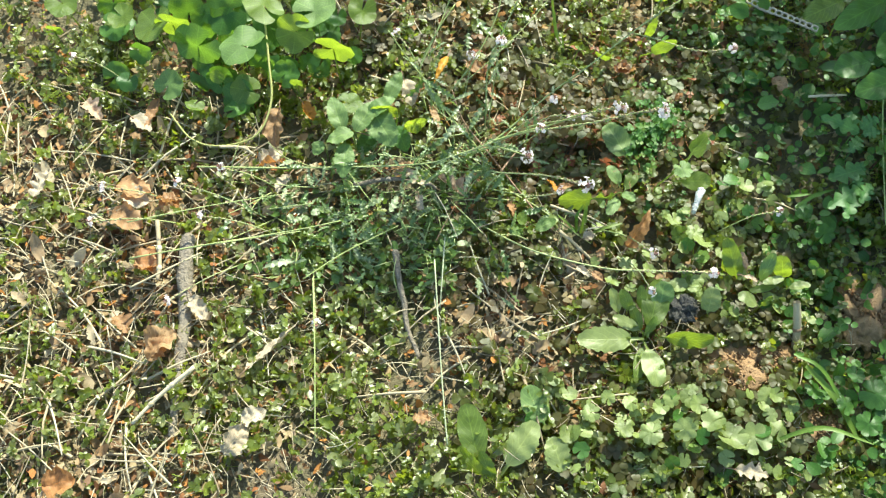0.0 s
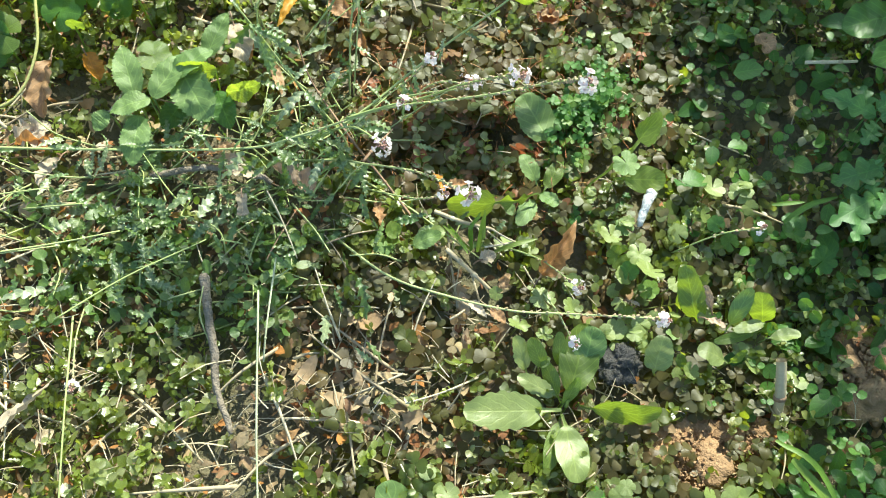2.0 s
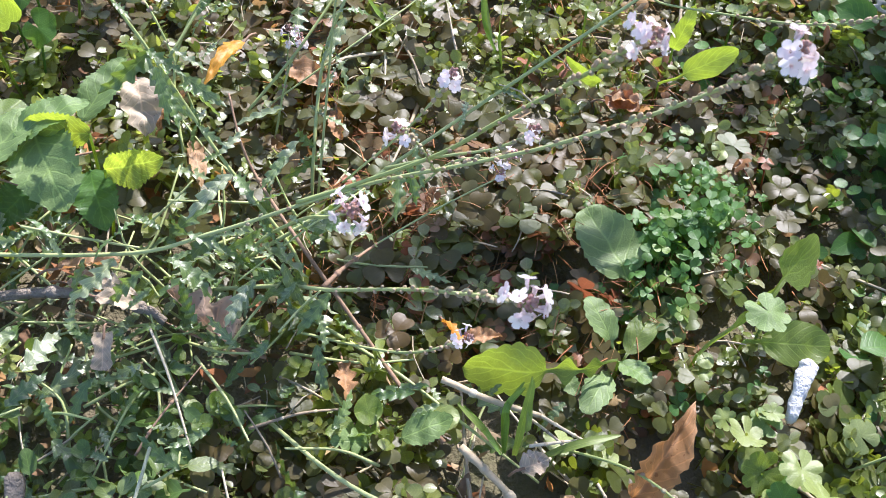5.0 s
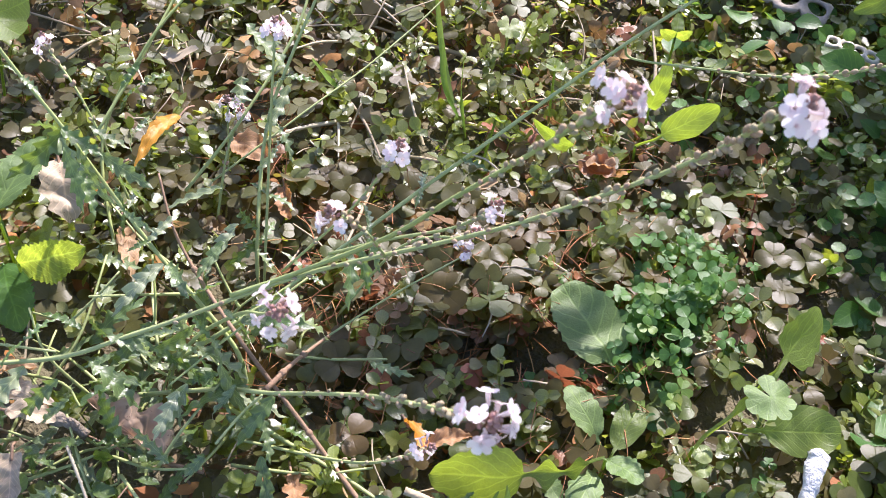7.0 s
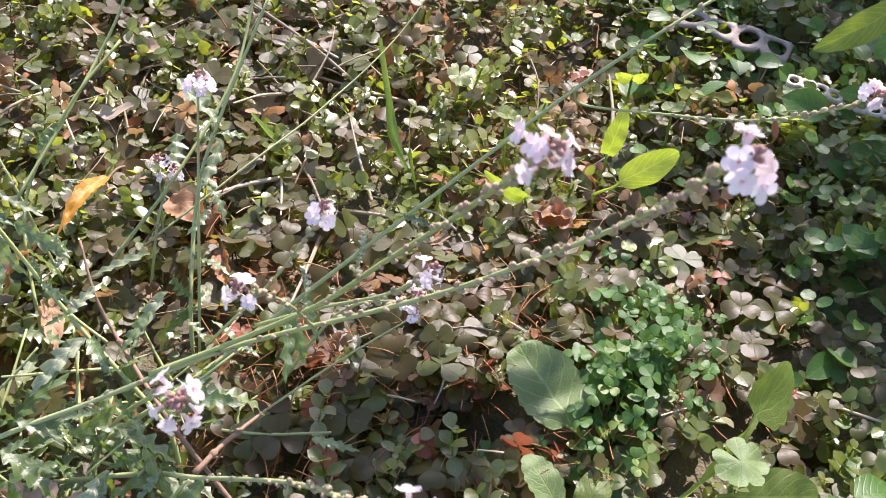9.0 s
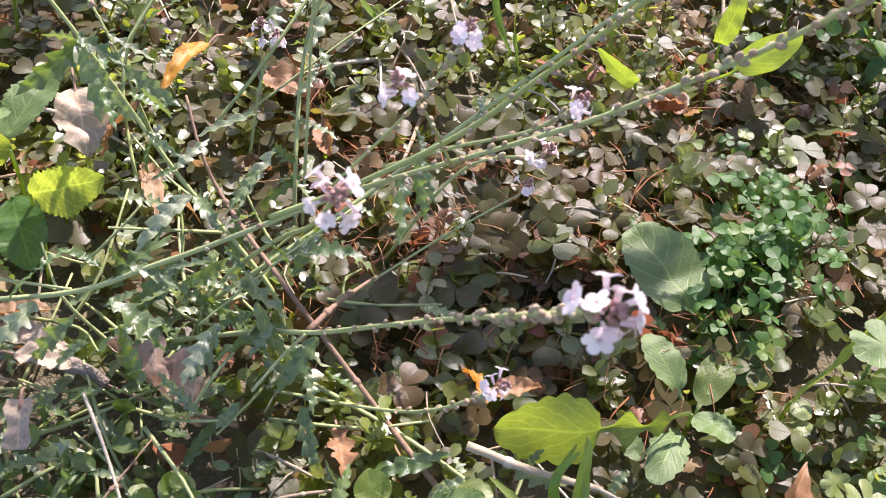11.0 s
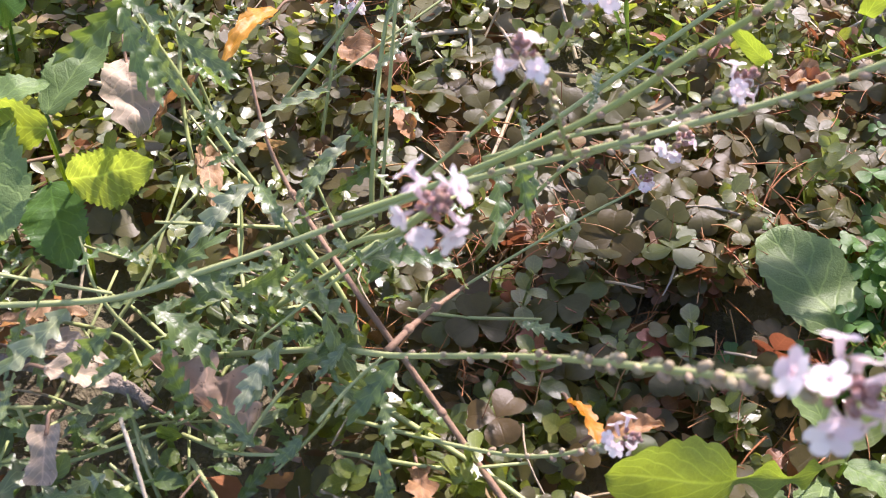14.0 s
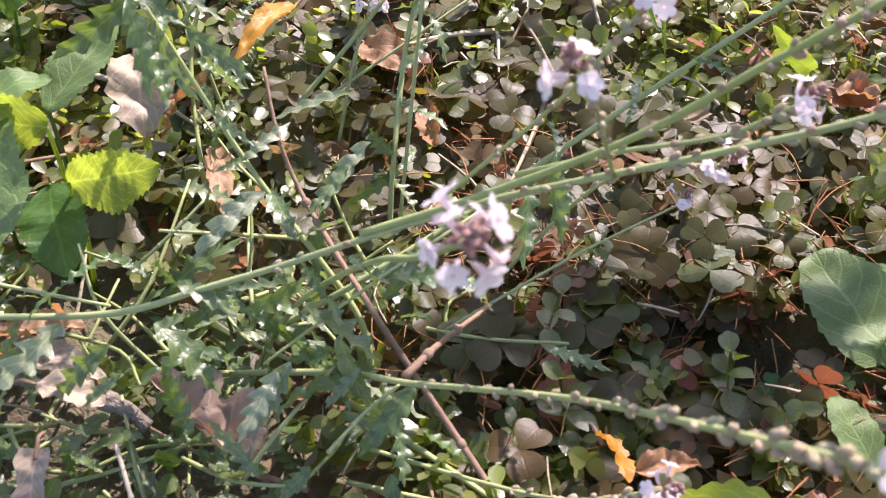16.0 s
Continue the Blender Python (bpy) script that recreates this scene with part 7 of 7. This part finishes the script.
red_sorrel((0.278, 0.205, 0.015))
cl_mesh = []
for k in range(8):
    b = Build()
    b.add(*trefoil(rng.uniform(0.0055, 0.0075), 0.03, 0.95, 0.25))
    cl_mesh.append(b.mesh("leaf", M_CLOVER))
for k in range(400):
    th, q = rng.uniform(0, 6.28), abs(rng.normal(0, 0.55))
    x, y = 0.242 + 0.040 * q * math.cos(th) + 0.012 * math.sin(th), 0.145 + 0.062 * q * math.sin(th)
    if off_hole(x, y) < 0.5:
        continue
    ob = part("leaf", cl_mesh[k % 8], M_CLOVER, clover)
    s = rng.uniform(0.42, 0.75)
    ob.location, ob.rotation_euler, ob.scale = (x, y, gz(x, y) + rng.uniform(0.012, 0.036) * max(0.6, 1.1 - 0.35 * q)), (rng.normal(0, 0.3), rng.normal(0, 0.3), rng.uniform(0, 6.28)), (s, s, s)

# small scalloped leaves between the larger plants
pal_mesh = []
for k in range(6):
    v, f, uv = palm(rng.uniform(0.0050, 0.0080), 6, 0.08, 0.35, 2, rng.uniform(-0.1, 0.3))
    b = Build()
    tube(b, [(0, 0, -0.02), (0.001, 0, -0.01), (0, 0, 0)], 0.0005, 0.0005, 4, cap=False)
    b.add(v, f, uv)
    pal_mesh.append(b.mesh("leaf", M_CLOVER if k == 5 else M_SUNTINT))
for x0, x1, y0, y1, n in ((0.14, 0.27, -0.20, -0.12, 40), (0.27, 0.40, -0.20, -0.11, 50), (0.19, 0.30, -0.03, 0.05, 30), (0.30, 0.42, -0.04, 0.10, 45)):
    plant = thing("cranesbill", ((x0 + x1) / 2, (y0 + y1) / 2, 0), "young cranesbill with small scalloped sunlit leaves", "weed", "cranesbills")
    for ti, x, y, z, yaw, pit, rol, sc in rows_for(spots(n, off_hole, (x0, x1, y0, y1)), 6, 0.016, 0.034, 0.25, 0.7, 1.15):
        ob = part("leaf", pal_mesh[int(ti)], M_GREEN, plant)
        ob.location, ob.rotation_euler, ob.scale = (x, y, z), (rol - 0.3, -pit, yaw), (sc, sc, sc)

# ---- unseen shrub growth, added to shade the right and some spots ----
b = Build()
foot = np.array((0.92, 0.78, 0.0))
for k in range(7):
    tip = foot + (rng.uniform(-0.3, 0.35), rng.uniform(-0.35, 0.5), rng.uniform(0.7, 1.1))
    tube(b, spline([foot + (rng.normal(0, 0.02), rng.normal(0, 0.02), -0.02), (foot + tip) / 2 + (0, 0, 0.1), tip], 6), 0.009, 0.003, 7, 0.05)
part("stem", b, M_TWIG, shrub)
crown = Build()
sv = np.array(sd)


def shade(x, y):
    """How densely added, unseen leaves hang between the sun and a spot of ground."""
    edge = x + 0.42 * y - 0.376 + 0.11 * noise.noise(Vector((x * 11, y * 11, 4.0)))
    round_edge = ((x - 0.72) / 0.50) ** 2 + ((y - 0.2) / 0.62) ** 2
    side = 0.0 if edge < 0 or round_edge > 1 else 0.50 + 3.4 * edge
    ex, ey = (x - 0.137) / 0.040, (y - 0.080) / 0.024
    bough = 0.25 if ex * ex + ey * ey < 1 else 0.0
    ex, ey = (x - 0.050) / 0.032, (y - 0.020) / 0.018
    low = 0.22 if ex * ex + ey * ey < 1 else 0.0
    ex, ey = (x - 0.018) / 0.066, (y + 0.034) / 0.040
    low = max(low, 0.36 if ex * ex + ey * ey < 1 else 0.0)
    ex, ey = (x + 0.18) / 0.14, (y - 0.215) / 0.075
    low = max(low, 0.24 if ex * ex + ey * ey < 1 else 0.0)
    fleck = 0.22 if noise.noise(Vector((x * 16, y * 16, 31.0))) > 0.38 else 0.0
    open_sun = math.exp(-(((x - 0.25) / 0.04) ** 2 + ((y - 0.15) / 0.05) ** 2))
    return max(side, bough, low, fleck * (1 - open_sun) * (0.0 if x < 0.13 or (y > 0.16 and x < 0.22) or (0.15 < x < 0.3 and y > 0.09) else 1.0))


for k in range(11000):
    x, y = rng.uniform(-0.4, 1.0), rng.uniform(-0.45, 0.75)
    if rng.random() > shade(x, y):
        continue
    p = np.array((x, y, 0.0)) + sv * rng.uniform(0.75, 1.35)
    L = rng.uniform(0.02, 0.045)
    v, f, uv = blade(L, L * 0.6, oval, 4, 1, 0.2, 0.2)
    crown.add(turned(v, rng.uniform(0, 6.28), rng.normal(-0.2, 0.5), rng.normal(0, 0.5), p), f, uv)
# smaller unseen leaves, added to darken one spot beside the vervain
for k in range(210):
    th, q = rng.uniform(0, 6.28), math.sqrt(rng.random())
    p = np.array((0.138 + 0.042 * q * math.cos(th), 0.080 + 0.025 * q * math.sin(th), 0.0)) + sv * rng.uniform(0.85, 1.2)
    L = rng.uniform(0.009, 0.020)
    v, f, uv = blade(L, L * 0.6, oval, 4, 1, 0.2, 0.2)
    crown.add(turned(v, rng.uniform(0, 6.28), rng.normal(-0.2, 0.5), rng.normal(0, 0.5), p), f, uv)
# leaves added out of view on the right to hold off sky light
for k in range(4200):
    p = np.array((rng.uniform(0.62, 1.25), rng.uniform(-0.15, 0.95), rng.uniform(0.22, 1.0)))
    g = p - sv * (p[2] / sv[2])
    if g[0] + 0.42 * g[1] < 0.47:
        continue
    L = rng.uniform(0.03, 0.06)
    v, f, uv = blade(L, L * 0.6, oval, 4, 1, 0.2, 0.2)
    crown.add(turned(v, rng.uniform(0, 6.28), rng.normal(-0.2, 0.5), rng.normal(0, 0.5), p), f, uv)
part("crown", crown, M_LUSH, shrub)["kind"] = "stuff"
# unseen boughs, added to bear the loose shading leaves
for x, y in ((0.138, 0.076), (0.02, 0.02), (-0.1, 0.02), (0.05, 0.3), (-0.2, 0.3), (0.3, 0.4)):
    b = Build()
    p = np.array((x, y, 0.0)) + sv * 1.05
    tube(b, spline([foot + (0, 0, 0.6), (foot + (0, 0, 0.9) + p) / 2 + (0, 0, 0.12), p], 6), 0.0028, 0.001, 6, 0.05)
    part("bough", b, M_TWIG, shrub)

# orange stalks and reddened leaves in the sorrel
def want_red(x, y):
    return off_hole(x, y) * in_sorrel(x, y) * step01(0.4, 0.65, patch(x, y, 12, 21.0))


pl = spots(130, want_red, (0.0, 0.45, 0.05, 0.5))
dead = spots(850, lambda x, y: off_hole(x, y) * (0.15 + 0.85 * max(in_sorrel(x, y), step01(0.18, 0.3, y) * step01(0.5, 0.3, x))) * (1 - leafy(x, y)), (-0.1, 0.5, -0.05, 0.55))
scatter("dead_sorrel_leaves", coarse, rows_for(dead, 12, 0.006, 0.022, 0.6, 0.35, 0.8), M_BROWNLEAF, "shrivelled brown wood sorrel leaves", "leaf litter")
scatter("red_sorrel_leaves", trefoils, rows_for(pl, 12, 0.010, 0.026, 0.5, 0.3, 0.7), M_RED, "scattered reddened wood sorrel leaves", "ground cover")
pl = spots(1300, want_red, (0.0, 0.45, 0.05, 0.5))
scatter("orange_stalks", straws, rows_for(pl, 10, 0.008, 0.026, 0.5, 0.10, 0.30), M_ORANGESTALK, "thin orange dry leaf stalks", "leaf litter")


# the lawn goes on around, coarser and thinner
def around(x, y):
    d = math.hypot(x - 0.12, y - 0.15)
    inside = -0.5 < x < 0.75 and -0.4 < y < 0.75
    return 0.0 if inside else math.exp(-((d - 0.5) / 2.2) ** 2) * (0.3 + 0.7 * patch(x, y, 3, 14.0))


tufts = []
for _ in range(6):
    ps = []
    for k in range(4):
        L = rng.uniform(0.02, 0.045)
        v, f, uv = blade(L, L * 0.5, lance, 2, 1, 0.3, 0.3)
        ps.append((turned(v, k * 1.57 + rng.normal(0, 0.2), rng.uniform(0.1, 0.9), 0), f, uv))
    tufts.append(join(*ps))
pl = spots(13000, around, (-4.5, 4.8, -4.5, 4.8))
scatter("outer_lawn", tufts, rows_for(pl, 6, 0.0, 0.01, 0.2, 0.8, 2.6), M_CHICK, "weedy lawn of small green leaves", "ground cover")
